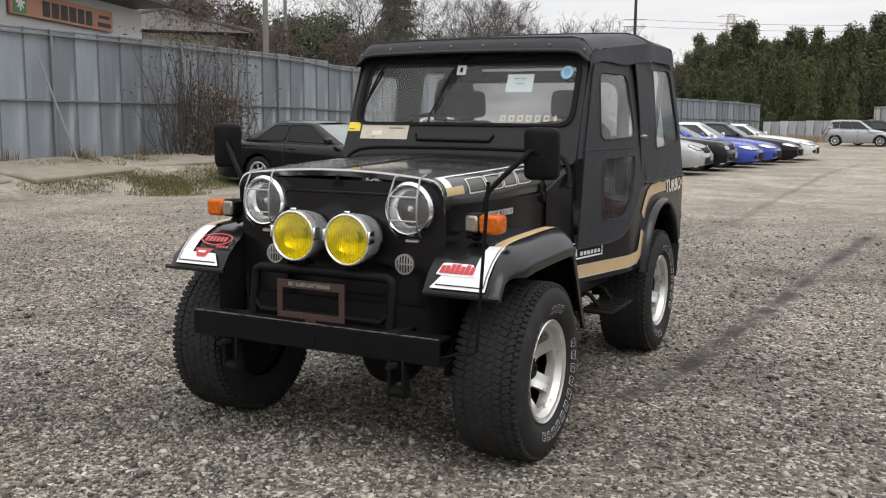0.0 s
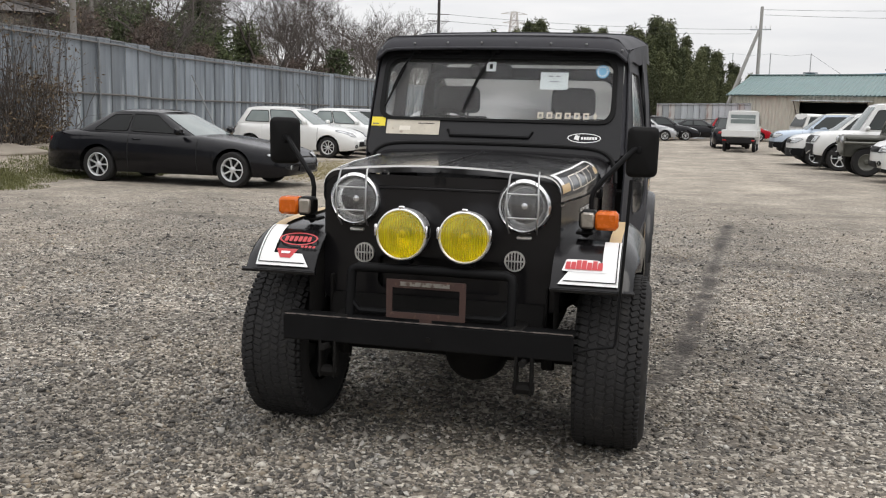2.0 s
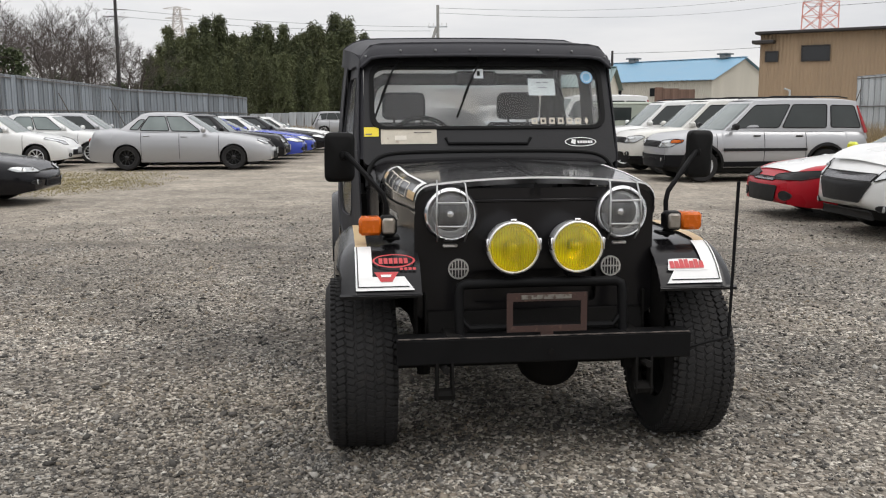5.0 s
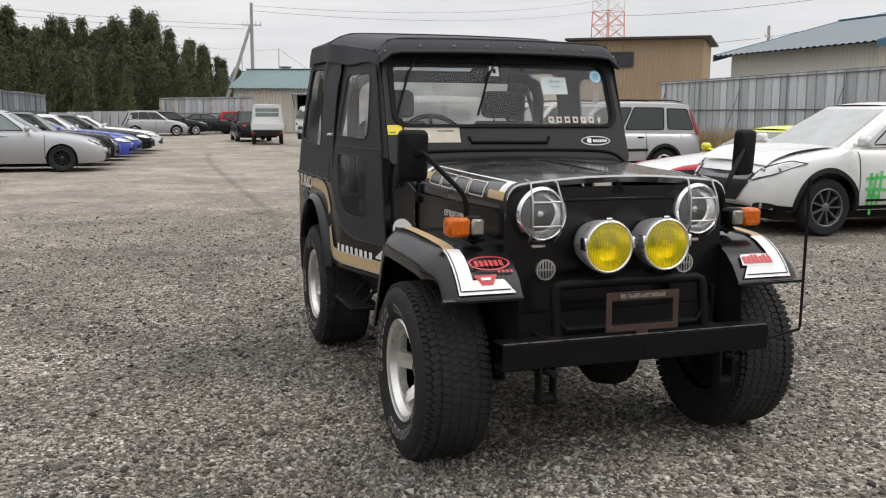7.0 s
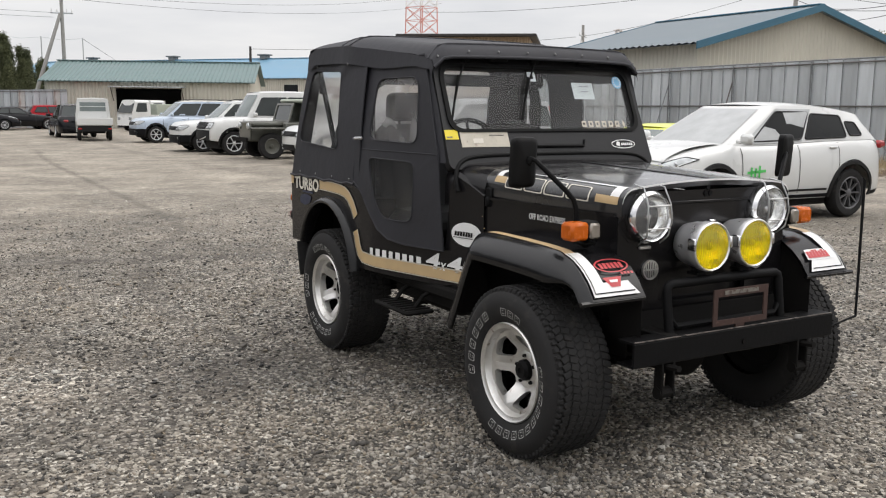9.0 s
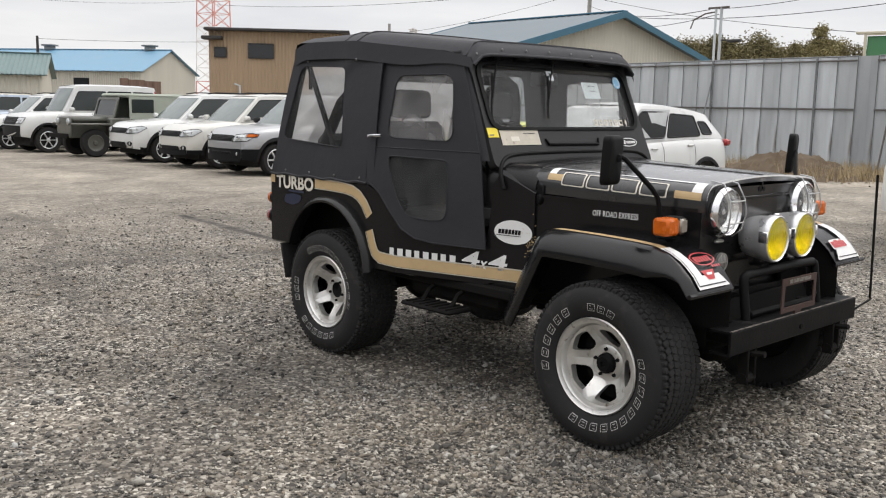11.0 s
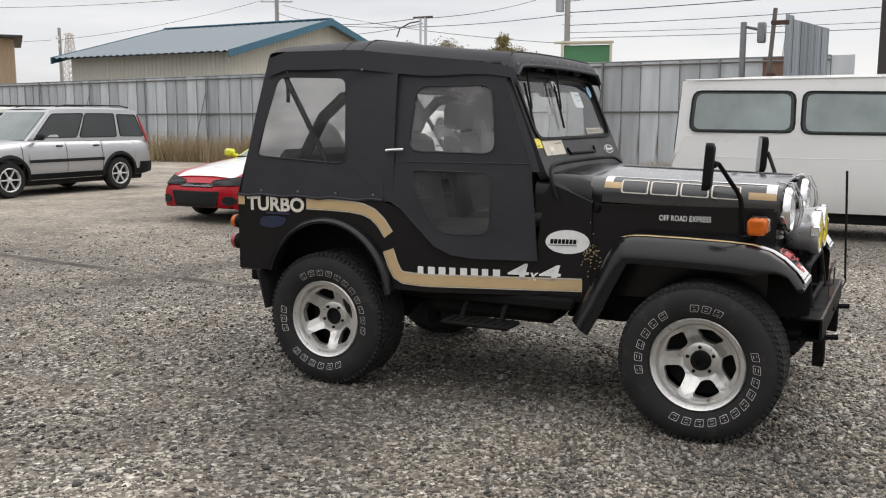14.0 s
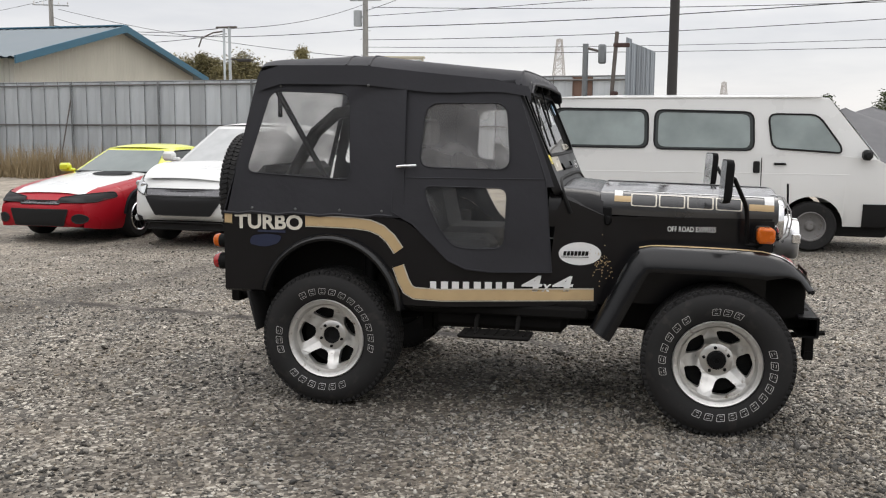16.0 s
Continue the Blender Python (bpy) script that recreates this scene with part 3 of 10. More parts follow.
def build_ground():
    fine = sorted(set([round(v, 3) for v in lin(-16, 16, 161)] + [round(v, 3) for v in lin(-3.0, 4.0, 101)]))
    xs = [-700, -300, -120, -60, -36, -24, -19] + fine + [19, 24, 36, 60, 120, 300, 700]
    ys = [-300, -120, -60, -36, -24, -17, -13] + sorted(set([round(v, 3) for v in lin(-10, 26, 181)] + [round(v, 3) for v in lin(-2, 8, 101)])) + lin(27.5, 60, 24) + [70, 90, 130, 300, 900]
    g = M().grid(lambda x, y: (x, y, ground_z(x, y)), xs, ys)
    me = g.mesh("ground", gravel_material(), 0)
    me.shade_smooth()
    co = np.empty(len(me.vertices) * 3, np.float32)
    me.vertices.foreach_get("co", co)
    co = co.reshape(-1, 3)
    me.attributes.new("track", "FLOAT", "POINT").data.foreach_set("value", (1.0 * track_dirt(co[:, 0], co[:, 1])).astype(np.float32))
    d = np.clip((-9.5 - co[:, 0]) / 2.5, 0, 0.9) * (co[:, 1] < 60)
    d = np.maximum(d, np.clip((co[:, 0] - 12.0) / 4, 0, 0.9))
    d = np.maximum(d, np.clip((np.hypot(co[:, 0], co[:, 1]) - 4.5) / 18, 0, 0.60))
    me.attributes.new("bare", "FLOAT", "POINT").data.foreach_set("value", d.astype(np.float32))
    tagged(new("ground", me), "grey crushed-stone gravel yard with dark wheel tracks", "ground", kind="structure")


def build_stones():
    """Loose crushed stones of the yard round the car, joined in one mesh."""
    rg = np.random.default_rng(7)
    n = 340000
    ang, rad = rg.uniform(0, 2 * np.pi, n), 11.5 * rg.uniform(0, 1, n) ** 0.86
    px, py = -0.9 + rad * np.cos(ang) * 1.0, -0.2 + rad * np.sin(ang) * 1.05
    clump = 0.5 + 0.5 * np.sin(px * 1.7 + np.sin(py * 1.3) * 1.6) * np.sin(py * 1.9 + np.cos(px * 0.9))
    keep = rg.uniform(0, 1, n) > 0.92 * track_dirt(px, py) + 0.18 * clump + np.clip((rad - 5.5) / 6.5, 0, 1)
    px, py = px[keep], py[keep]
    n = len(px)
    size = np.clip(np.exp(rg.normal(np.log(0.0074), 0.42, n)), 0.0042, 0.026)
    base = np.array([[1, 0, 0], [-1, 0, 0], [0, 1, 0], [0, -1, 0], [0, 0, 1], [0, 0, -0.6]], np.float32)
    v = base[None] + rg.normal(0, 0.22, (n, 6, 3))
    v *= np.stack([size * rg.uniform(0.9, 1.5, n), size * rg.uniform(0.7, 1.1, n), size * rg.uniform(0.5, 0.85, n)], -1)[:, None]
    a, tilt = rg.uniform(0, 2 * np.pi, n), rg.normal(0, 0.35, n)
    c, s = np.cos(tilt)[:, None], np.sin(tilt)[:, None]
    x1, z1 = v[..., 0] * c - v[..., 2] * s, v[..., 0] * s + v[..., 2] * c
    c, s = np.cos(a)[:, None], np.sin(a)[:, None]
    x2, y2 = x1 * c - v[..., 1] * s, x1 * s + v[..., 1] * c
    gz = np.array([ground_z(float(p), float(q)) for p, q in zip(px, py)])
    co = np.stack([x2 + px[:, None], y2 + py[:, None], z1 + (gz + size * 0.12)[:, None]], -1).reshape(-1, 3)
    tri = np.array([[0, 2, 4], [2, 1, 4], [1, 3, 4], [3, 0, 4], [2, 0, 5], [1, 2, 5], [3, 1, 5], [0, 3, 5]])
    idx = (tri[None] + 6 * np.arange(n)[:, None, None]).reshape(-1)
    me = bpy.data.meshes.new("gravel_stones")
    me.vertices.add(len(co))
    me.vertices.foreach_set("co", co.astype(np.float32).ravel())
    me.loops.add(len(idx))
    me.loops.foreach_set("vertex_index", idx.astype(np.int32))
    me.polygons.add(len(idx) // 3)
    me.polygons.foreach_set("loop_start", np.arange(0, len(idx), 3, dtype=np.int32))
    me.polygons.foreach_set("loop_total", np.full(len(idx) // 3, 3, np.int32))
    me.update(calc_edges=True)
    me.materials.append(stone_material())
    tagged(new("gravel_stones", me), "loose grey and buff crushed stones on the yard", "gravel", kind="stuff")


build_ground()
build_stones()


# ---- off-road wheel, built once ----
def spin(x, a, r):
    """A point of a wheel whose axle lies along x."""
    return Vector((x, r * math.sin(a), r * math.cos(a)))


def off_road_wheel(parent, hub=True, marks=True):
    """Outer face towards +x; axle at the origin, 0.28 wide, radius 0.372."""
    R, ow = 0.372, 0.11
    tyre = M().lathe([(0.205, ow - 0.012), (0.222, ow + 0.006), (0.25, ow + 0.024), (0.285, ow + 0.030), (0.318, ow + 0.026), (0.342, ow + 0.012), (0.356, ow - 0.006),
                      (0.3652, 0.03), (0.3652, -0.09), (0.354, -0.132), (0.32, -0.152), (0.27, -0.155), (0.205, -0.12)], AX_X, 56)
    t = part("tyre", tyre, RUBBER, parent)
    tread = M()
    for k in range(76):
        a = 2 * math.pi * k / 76
        for row, x in enumerate((-0.115, -0.076, -0.037, 0.002, 0.041, 0.080)):
            b = a + (0.03 if row % 2 else -0.02) + row * 0.018
            m = Matrix.Rotation(-b, 3, "X") @ Matrix.Rotation(radians(24 if row % 2 else -18), 3, "Z")
            tread.box(spin(x, b, 0.3605), (0.0345, 0.0265, 0.0158), 0.003, m)
        m = Matrix.Rotation(-a, 3, "X")
        tread.box(spin(0.107, a, 0.352), (0.022, 0.023 if k % 2 else 0.017, 0.022), 0.003, m)
        tread.box(spin(-0.138, a, 0.348), (0.022, 0.023, 0.022), 0.003, m)
    part("tread", tread, RUBBER, parent)
    if marks:
        RM = 0.262
        g, face = M(), lambda a, r: spin(ow + 0.002 + float(np.interp(r, (0.222, 0.25, 0.285, 0.318), (0.006, 0.024, 0.030, 0.026))), a, r)
        for start, count, step in ((-1.75, 6, 0.225), (-0.06, 3, 0.20), (1.30, 11, 0.218)):
            for k in range(count):
                g = M()
                a, w, h = start + k * step, 0.084, 0.0170
                o = rpoly([(a - w, RM - h), (a + w - 0.02, RM - h), (a + w, RM + h), (a - w + 0.02, RM + h)], 0.012, 2)
                i = [(lerp(p[0], a, 0.11), lerp(p[1], RM, 0.15)) for p in o]
                g.ring(o, i, lambda a_, r_, off: face(a_, r_), 0.0, 12)
                g.poly([(a - 0.035, RM - 0.008), (a + 0.03, RM - 0.008), (a + 0.03, RM - 0.0055), (a - 0.035, RM - 0.0055)], face)
                g.poly([(a - 0.03, RM + 0.0055), (a + (0.035 if k % 2 else 0.01), RM + 0.0055), (a + (0.035 if k % 2 else 0.01), RM + 0.008), (a - 0.03, RM + 0.008)], face)
                part("sidewall_mark", g, TYRE_WHITE, parent, "", 0)
    rim = M().lathe([(0.203, ow - 0.03), (0.215, ow + 0.006), (0.210, ow + 0.011), (0.205, ow + 0.006), (0.190, ow + 0.002), (0.185, ow - 0.006), (0.181, ow - 0.020), (0.176, ow - 0.032)], AX_X, 56)
    dish = lambda a, b, off: Vector((ow - 0.026 - 0.068 * (1 - smoothstep(0.070, 0.172, math.hypot(a, b))) + off, a, b))
    for k in range(5):
        c = 2 * math.pi * k / 5 + 0.35
        pol = lambda a, r: (r * math.sin(c + a), r * math.cos(c + a))
        arc = lin(-math.pi / 5, math.pi / 5, 7)
        outer = [pol(a, 0.178) for a in arc] + [pol(a, 0.060) for a in arc[::-1]]
        hole = rpoly([pol(-0.43, 0.160), pol(0.0, 0.170), pol(0.43, 0.160), pol(0.27, 0.100), pol(0.0, 0.092), pol(-0.27, 0.100)], 0.018, 3)
        rim.ring(outer, hole, dish, -0.034, 18)
    rim.lathe([(0.083, ow - 0.098), (0.081, ow - 0.088), (0.074, ow - 0.084), (0.048, ow - 0.084), (0.046, ow - 0.115)], AX_X, 36)
    rm = part("rim", rim, ALLOY, parent, "dull silver five-hole alloy rim")
    for k in range(30):
        a = 2 * math.pi * k / 30
        rim_bolt = M().lathe([(0.0001, 0.0035), (0.0035, 0.002), (0.004, 0)], Matrix.Translation(spin(ow + 0.003, a, 0.198)) @ AX_X, 6)
        part("rim_bolt", rim_bolt, ALLOY, parent)
    drum = M().lathe([(0.0001, ow - 0.140), (0.17, ow - 0.140), (0.175, ow - 0.175), (0.20, ow - 0.2)], AX_X, 32)
    part("brake_drum", drum, SOCKET, parent)
    for k in range(5):
        c = Matrix.Translation(spin(ow - 0.084, 2 * math.pi * k / 5 + 1.15, 0.062)) @ AX_X
        part("wheel_nut", M().lathe([(0.0001, 0.012), (0.007, 0.011), (0.009, 0)], c, 6), DARK, parent)
    if hub:
        part("locking_hub", M().lathe([(0.0001, ow - 0.060), (0.012, ow - 0.060), (0.014, ow - 0.052), (0.032, ow - 0.052), (0.037, ow - 0.060), (0.044, ow - 0.066), (0.046, ow - 0.12)], AX_X, 24), MATT_BLACK, parent)
    else:
        part("hub_bore", M().lathe([(0.0001, ow - 0.122), (0.036, ow - 0.120), (0.046, ow - 0.086)], AX_X, 24), SOCKET, parent)


# ---- the off-road car in the middle ----
JX, YAW = -0.017, 0.95
HWY, HWX = (-0.3, 0.0, 0.27, 0.5, 0.7, 0.83, 1.43, 1.6, 2.62), (0.502, 0.553, 0.574, 0.588, 0.618, 0.650, 0.780, 0.787, 0.792)


def hw(y):
    return float(np.interp(y, HWY, HWX))


def side(sg, off=0.003):
    """Lays (way along the car as read from outside, height) on the body's side; sg is +1 for the car's left."""
    return lambda a, z: Vector((sg * (hw(sg * a) + off), sg * a, z))


def hood_at(s, y, off=0.0):
    b = float(np.interp(y, (-0.28, 0.1, 0.62), (0.495, 0.552, 0.580)))
    zt, r = 1.157 + 0.024 * (y + 0.28) / 0.9, 0.070
    flat, arc = b - r, r * math.pi / 2
    d = abs(s) * (flat + arc + 0.05)
    sg = 1 if s >= 0 else -1
    if d < flat:
        x, z, nx, nz = d, zt + 0.024 * (1 - (d / flat) ** 2), 0.05 * d, 1
    elif d < flat + arc:
        a = (d - flat) / r
        x, z, nx, nz = flat + r * math.sin(a), zt - r * (1 - math.cos(a)), math.sin(a), math.cos(a)
    else:
        x, z, nx, nz = b, zt - r - (d - flat - arc), 1, 0
    return Vector((sg * (x + nx * off), y, z + nz * off))


FEN = [(0.62, 0.492), (0.558, 0.61), (0.488, 0.755), (0.432, 0.862), (0.39, 0.902), (0.325, 0.914), (0.1, 0.912), (-0.1, 0.907), (-0.2, 0.900), (-0.275, 0.881), (-0.335, 0.847), (-0.385, 0.802), (-0.43, 0.740)]


def fender_at(t, x, drop=0.0):
    """A place on the front fender: t counts FEN's points from its rear foot, x is the way out, drop is how deep below its skin."""
    i = min(max(int(t), 0), len(FEN) - 2)
    p, q = Vector(FEN[i]), Vector(FEN[i + 1])
    a, b = Vector(FEN[max(i - 1, 0)]), Vector(FEN[min(i + 2, len(FEN) - 1)])
    c = p.lerp(q, t - i)
    d = ((q - a).lerp(b - p, t - i)).normalized()
    return Vector((x, c.x + d.y * drop, c.y - d.x * drop))


def ws_at(x, z, off=0.0):
    """A place on the raked windscreen frame."""
    return Vector((x, 0.812 + (z - 1.19) * 0.43 - off * 0.92, z + off * 0.39))


def door_at(y, z, off=0.0):
    k = (z - 0.76) / 0.96
    return Vector((lerp(hw(y) + 0.016, float(np.interp(y, (0.9, 1.66), (0.658, 0.690))), k) + 0.014 * math.sin(max(min(k, 1), 0) * math.pi) + off, y, z))


def hoop(y):
    """How far the canvas bulges over the roll bar's hoop."""
    return 0.024 * math.exp(-((y - 1.78) / 0.12) ** 2)


def quarter_at(y, z, off=0.0):
    k = (z - 1.035) / 0.77
    kk = max(min(k, 1), 0)
    return Vector((lerp(0.790, 0.712, k) - 0.010 * smoothstep(1.95, 1.60, y) + hoop(y) * smoothstep(0.1, 0.8, kk) - 0.014 * math.exp(-((y - 2.12) / 0.17) ** 2) * kk + 0.012 * math.sin(kk * math.pi) + off, y, z))


def roof_at(u, y):
    h = float(np.interp(y, (0.94, 1.3, 1.83, 2.42), (0.665, 0.690, 0.722, 0.736))) + hoop(y)
    zc = float(np.interp(y, (0.958, 0.974, 1.005, 1.3, 1.72, 1.84, 1.98, 2.36, 2.41, 2.43), (1.738, 1.772, 1.802, 1.832, 1.878, 1.886, 1.884, 1.872, 1.864, 1.82)))
    e0 = 0.86 - 0.07 * smoothstep(1.4, 1.75, y)
    e = max((abs(u) - e0) / (1 - e0), 0)
    fall = float(np.interp(y, (0.975, 1.0, 1.15, 1.7, 2.38, 2.43), (0.05, 0.075, 0.058, 0.060, 0.034, 0.042)))
    sag = 0.010 * math.sin(max(min((y - 1.0) / 0.8, 1), 0) * math.pi) * (1 - u * u)
    return Vector((u * h, y, zc - 0.012 * u * u - fall * e ** 2.2 - sag))


def build_jeep():
    car = thing("off_road_car", "black off-road car with canvas top, gold stripes and yellow fog lamps", "off-road car", (JX, 0, 0), YAW)
    # tub
    tub = M()
    ys = sorted(set(lin(0.58, 2.62, 62) + [2.005 - 0.3849, 2.005 + 0.3849]))

    def low(y):
        base = float(np.interp(y, (0.58, 1.6, 2.4, 2.62), (0.575, 0.555, 0.60, 0.60)))
        return max(base, 0.50 + 0.41 * math.sqrt(max(1 - ((y - 2.005) / 0.385) ** 2, 0)))

    def high(y):
        return float(np.interp(y, (0.58, 0.80, 0.815, 0.85, 1.22, 1.32, 1.45, 1.58, 1.68, 2.62), (1.07, 1.17, 1.1, 0.775, 0.775, 0.81, 0.92, 1.02, 1.045, 1.045)))
    rows = (0.0, 0.03, 0.5, 0.97, 1.0)
    tub.grid(lambda y, f: Vector((hw(y) - (0.018 if f in (0.0, 1.0) else 0), y, lerp(low(y), high(y), f))), ys, rows)
    tub.grid(lambda y, f: Vector((hw(y) - 0.03, y, lerp(low(y), high(y), f))), ys, (0.0, 1.0))
    part("tailgate", M().box((0, 2.60, 0.825), (1.54, 0.04, 0.45), 0.012), BLACK_PAINT, car)
    part("floor_pan", M().box((0, 1.6, 0.575), (1.28, 2.0, 0.05), 0.01), CHASSIS, car)
    part("load_floor", M().box((0, 2.03, 0.80), (1.14, 0.86, 0.04), 0.01), CHASSIS, car)
    for sg in (-1, 1):
        part("inner_wheel_box", M().box((sg * 0.56, 2.03, 0.73), (0.03, 0.9, 0.44), 0.01), CHASSIS, car)
        part("wheel_box_top", M().box((sg * 0.665, 2.02, 0.945), (0.21, 0.90, 0.02), 0.006), CHASSIS, car)
        part("wheel_box_front", M().box((sg * 0.665, 1.575, 0.75), (0.21, 0.03, 0.40), 0.01), CHASSIS, car)
        part("wheel_box_rear", M().box((sg * 0.665, 2.46, 0.78), (0.21, 0.03, 0.34), 0.01), CHASSIS, car)
    part("body_side", tub, BLACK_PAINT, car, "black painted steel body side")
    part("body_side", tub.mirror(), BLACK_PAINT, car, "black painted steel body side")
    for sg in (-1, 1):
        part("rocker", M().box((sg * 0.655, 1.12, 0.545), (0.05, 0.95, 0.060), 0.012), CHASSIS, car)
    # bonnet, engine sides and cowl
    hood = M().grid(lambda s, y: hood_at(s, y), lin(-1, 1, 49), [-0.285, -0.28, -0.27] + lin(-0.24, 0.60, 14))
    hood.grid(lambda s, f: hood_at(s, -0.285) + Vector((0, 0.02 * f, -0.03 * f)), lin(-1, 1, 49), (0.0, 1.0))
    hd = part("hood", hood, HOOD_PAINT, car, "black bonnet beaded with rain", 60)
    part("hood_crease", M().tube([hood_at(0, -0.27, 0.001), hood_at(0, 0.15, 0.003), hood_at(0, 0.6, 0.001)], 0.004, 6), HOOD_PAINT, hd)
    ap = M()
    ap.grid(lambda y, z: Vector((hw(y) - 0.012, y, z)), lin(-0.262, 0.62, 14), (0.60, 0.9, 1.03, 1.042))
    ap.grid(lambda y, z: Vector((hw(y) - 0.002, y, z)), lin(-0.255, 0.56, 12), (1.040, 1.052))
    part("engine_side_panel", ap.mirror(), BLACK_PAINT, car)
    part("engine_side_panel", ap, BLACK_PAINT, car)
    cowl = M()

    def cowl_at(s, y):
        b = hw(y) - 0.004
        zt = float(np.interp(y, (0.58, 0.64, 0.80, 0.86), (1.165, 1.182, 1.196, 1.196)))
        r = 0.10
        flat, arc = b - r, r * math.pi / 2
        d = abs(s) * (flat + arc + 0.10)
        sg = 1 if s >= 0 else -1
        if d < flat:
            return Vector((sg * d, y, zt + 0.015 * (1 - (d / flat) ** 2)))
        if d < flat + arc:
            a = (d - flat) / r
            return Vector((sg * (flat + r * math.sin(a)), y, zt - r * (1 - math.cos(a))))
        return Vector((sg * b, y, zt - r - (d - flat - arc)))
    cowl.grid(cowl_at, lin(-1, 1, 41), lin(0.585, 0.86, 8))
    part("cowl", cowl, BLACK_PAINT, car)
    for sg in (-1, 1):
        g = M().box((sg * 0.578, 0.565, 1.055), (0.022, 0.05, 0.085), 0.006).box((sg * 0.588, 0.56, 1.03), (0.03, 0.03, 0.05), 0.008)
        part("hood_latch", g, MATT_BLACK, hd)
    # grille face
    gr = M()
    face = lambda x, z, off: Vector((x, -0.245 - off, z))
    out = rpoly([(-0.497, 0.60), (0.497, 0.60), (0.495, 1.135), (-0.495, 1.135)], 0.05)
    gr.ring(out, rpoly([(-0.26, 0.66), (0.26, 0.66), (0.26, 0.80), (-0.26, 0.80)], 0.03), face, 0.022)
    gr.box((0, -0.215, 0.73), (0.60, 0.02, 0.22))
    gf = part("grille", gr, BLACK_PAINT, car, "black grille panel")
    part("crossbar", M().box((0, -0.270, 1.085), (0.52, 0.012, 0.014), 0.004), BLACK_PAINT, gf)
    em = M()
    for dx, dz in ((0, 0.022), (-0.014, -0.002), (0.014, -0.002)):
        em.poly([(dx - 0.011, dz), (dx, dz - 0.016), (dx + 0.011, dz), (dx, dz + 0.016)], lambda a, b: Vector((a, -0.272, 1.120 + b)))
    part("badge", em, MATT_BLACK, gf, "small black badge of three lozenges")
    # head lamps with wire guards
    for sg in (-1, 1):
        c = Matrix.Translation((sg * 0.352, -0.262, 1.034)) @ Matrix.Rotation(radians(90), 4, "X")
        hl = part("headlamp", M().lathe([(0.108, 0.0), (0.112, 0.02), (0.108, 0.045), (0.098, 0.056), (0.092, 0.05), (0.090, 0.04)], c, 40), CHROME, car, "round headlamp with chrome rim")
        part("reflector", M().lathe([(0.091, 0.040), (0.083, 0.018), (0.064, -0.004), (0.036, -0.020), (0.0001, -0.026)], c, 40), REFLECTOR, hl, "polished bowl reflector", 80)
        part("bulb", M().lathe([(0.0001, 0.030), (0.013, 0.026), (0.015, -0.02)], c, 14), CHROME, hl)
        part("lens", M().lathe([(0.0001, 0.066), (0.04, 0.062), (0.07, 0.053), (0.091, 0.040)], c, 40), LAMP_GLASS, hl, "fluted clear glass lens", 80).visible_shadow = False
        wire, x0 = M(), sg * 0.352
        for dx in (-0.056, 0.056):
            wire.tube([(x0 + dx * 0.9, -0.25, 1.168), (x0 + dx, -0.315, 1.158), (x0 + dx * 1.1, -0.35, 1.09), (x0 + dx * 1.15, -0.358, 1.03), (x0 + dx * 1.05, -0.345, 0.96), (x0 + dx, -0.30, 0.925)], 0.0036, 6)
        for z, w in ((1.086, 0.060), (0.992, 0.062)):
            wire.tube([(x0 - w, -0.352 if 0.95 < z < 1.14 else -0.305, z), (x0, -0.358 if 0.95 < z < 1.14 else -0.31, z), (x0 + w, -0.352 if 0.95 < z < 1.14 else -0.305, z)], 0.0034, 6)
        part("wire_guard", wire, GUARD_STEEL, hl, "dull chrome wire lamp guard")
        part("lamp_tab", M().box((x0 - sg * 0.0, -0.272, 0.905), (0.06, 0.02, 0.014), 0.004), ALLOY, hl)
    # yellow fog lamps
    for sg in (-1, 1):
        x0 = sg * 0.128 + 0.010
        c = Matrix.Translation((x0, -0.30, 0.912)) @ Matrix.Rotation(radians(90), 4, "X")
        fl = part("fog_lamp", M().lathe([(0.0001, -0.04), (0.060, -0.037), (0.086, -0.015), (0.096, 0.03), (0.099, 0.075), (0.104, 0.082), (0.106, 0.11), (0.104, 0.124), (0.099, 0.128), (0.094, 0.122)], c, 40), BOWL, car, "round fog lamp in a chrome bowl")
        part("lens", M().lathe([(0.0001, 0.140), (0.04, 0.137), (0.075, 0.130), (0.0945, 0.122)], c, 40), FOG_GLASS, fl, "yellow fluted glass fog lens", 80).visible_shadow = False
        part("reflector", M().lathe([(0.0945, 0.120), (0.084, 0.092), (0.062, 0.065), (0.035, 0.052), (0.0001, 0.047)], c, 40), REFLECTOR, fl, "", 80)
        part("bulb_cap", M().lathe([(0.0001, 0.112), (0.016, 0.108), (0.018, 0.06)], c, 14), ALLOY, fl)
        for cx, cz, cs in ((-0.104, 0.925, (0.012, 0.045, 0.05)), (0.104, 0.925, (0.012, 0.045, 0.05)), (0.0, 1.018, (0.026, 0.03, 0.016))):
            part("clip", M().box((x0 + cx, -0.41, cz), cs, 0.004), CHROME, fl)
        part("bracket", M().tube([(x0, -0.33, 0.83), (x0, -0.33, 0.79)], 0.014, 8).box((x0, -0.34, 0.79), (0.05, 0.06, 0.012)), MATT_BLACK, fl)
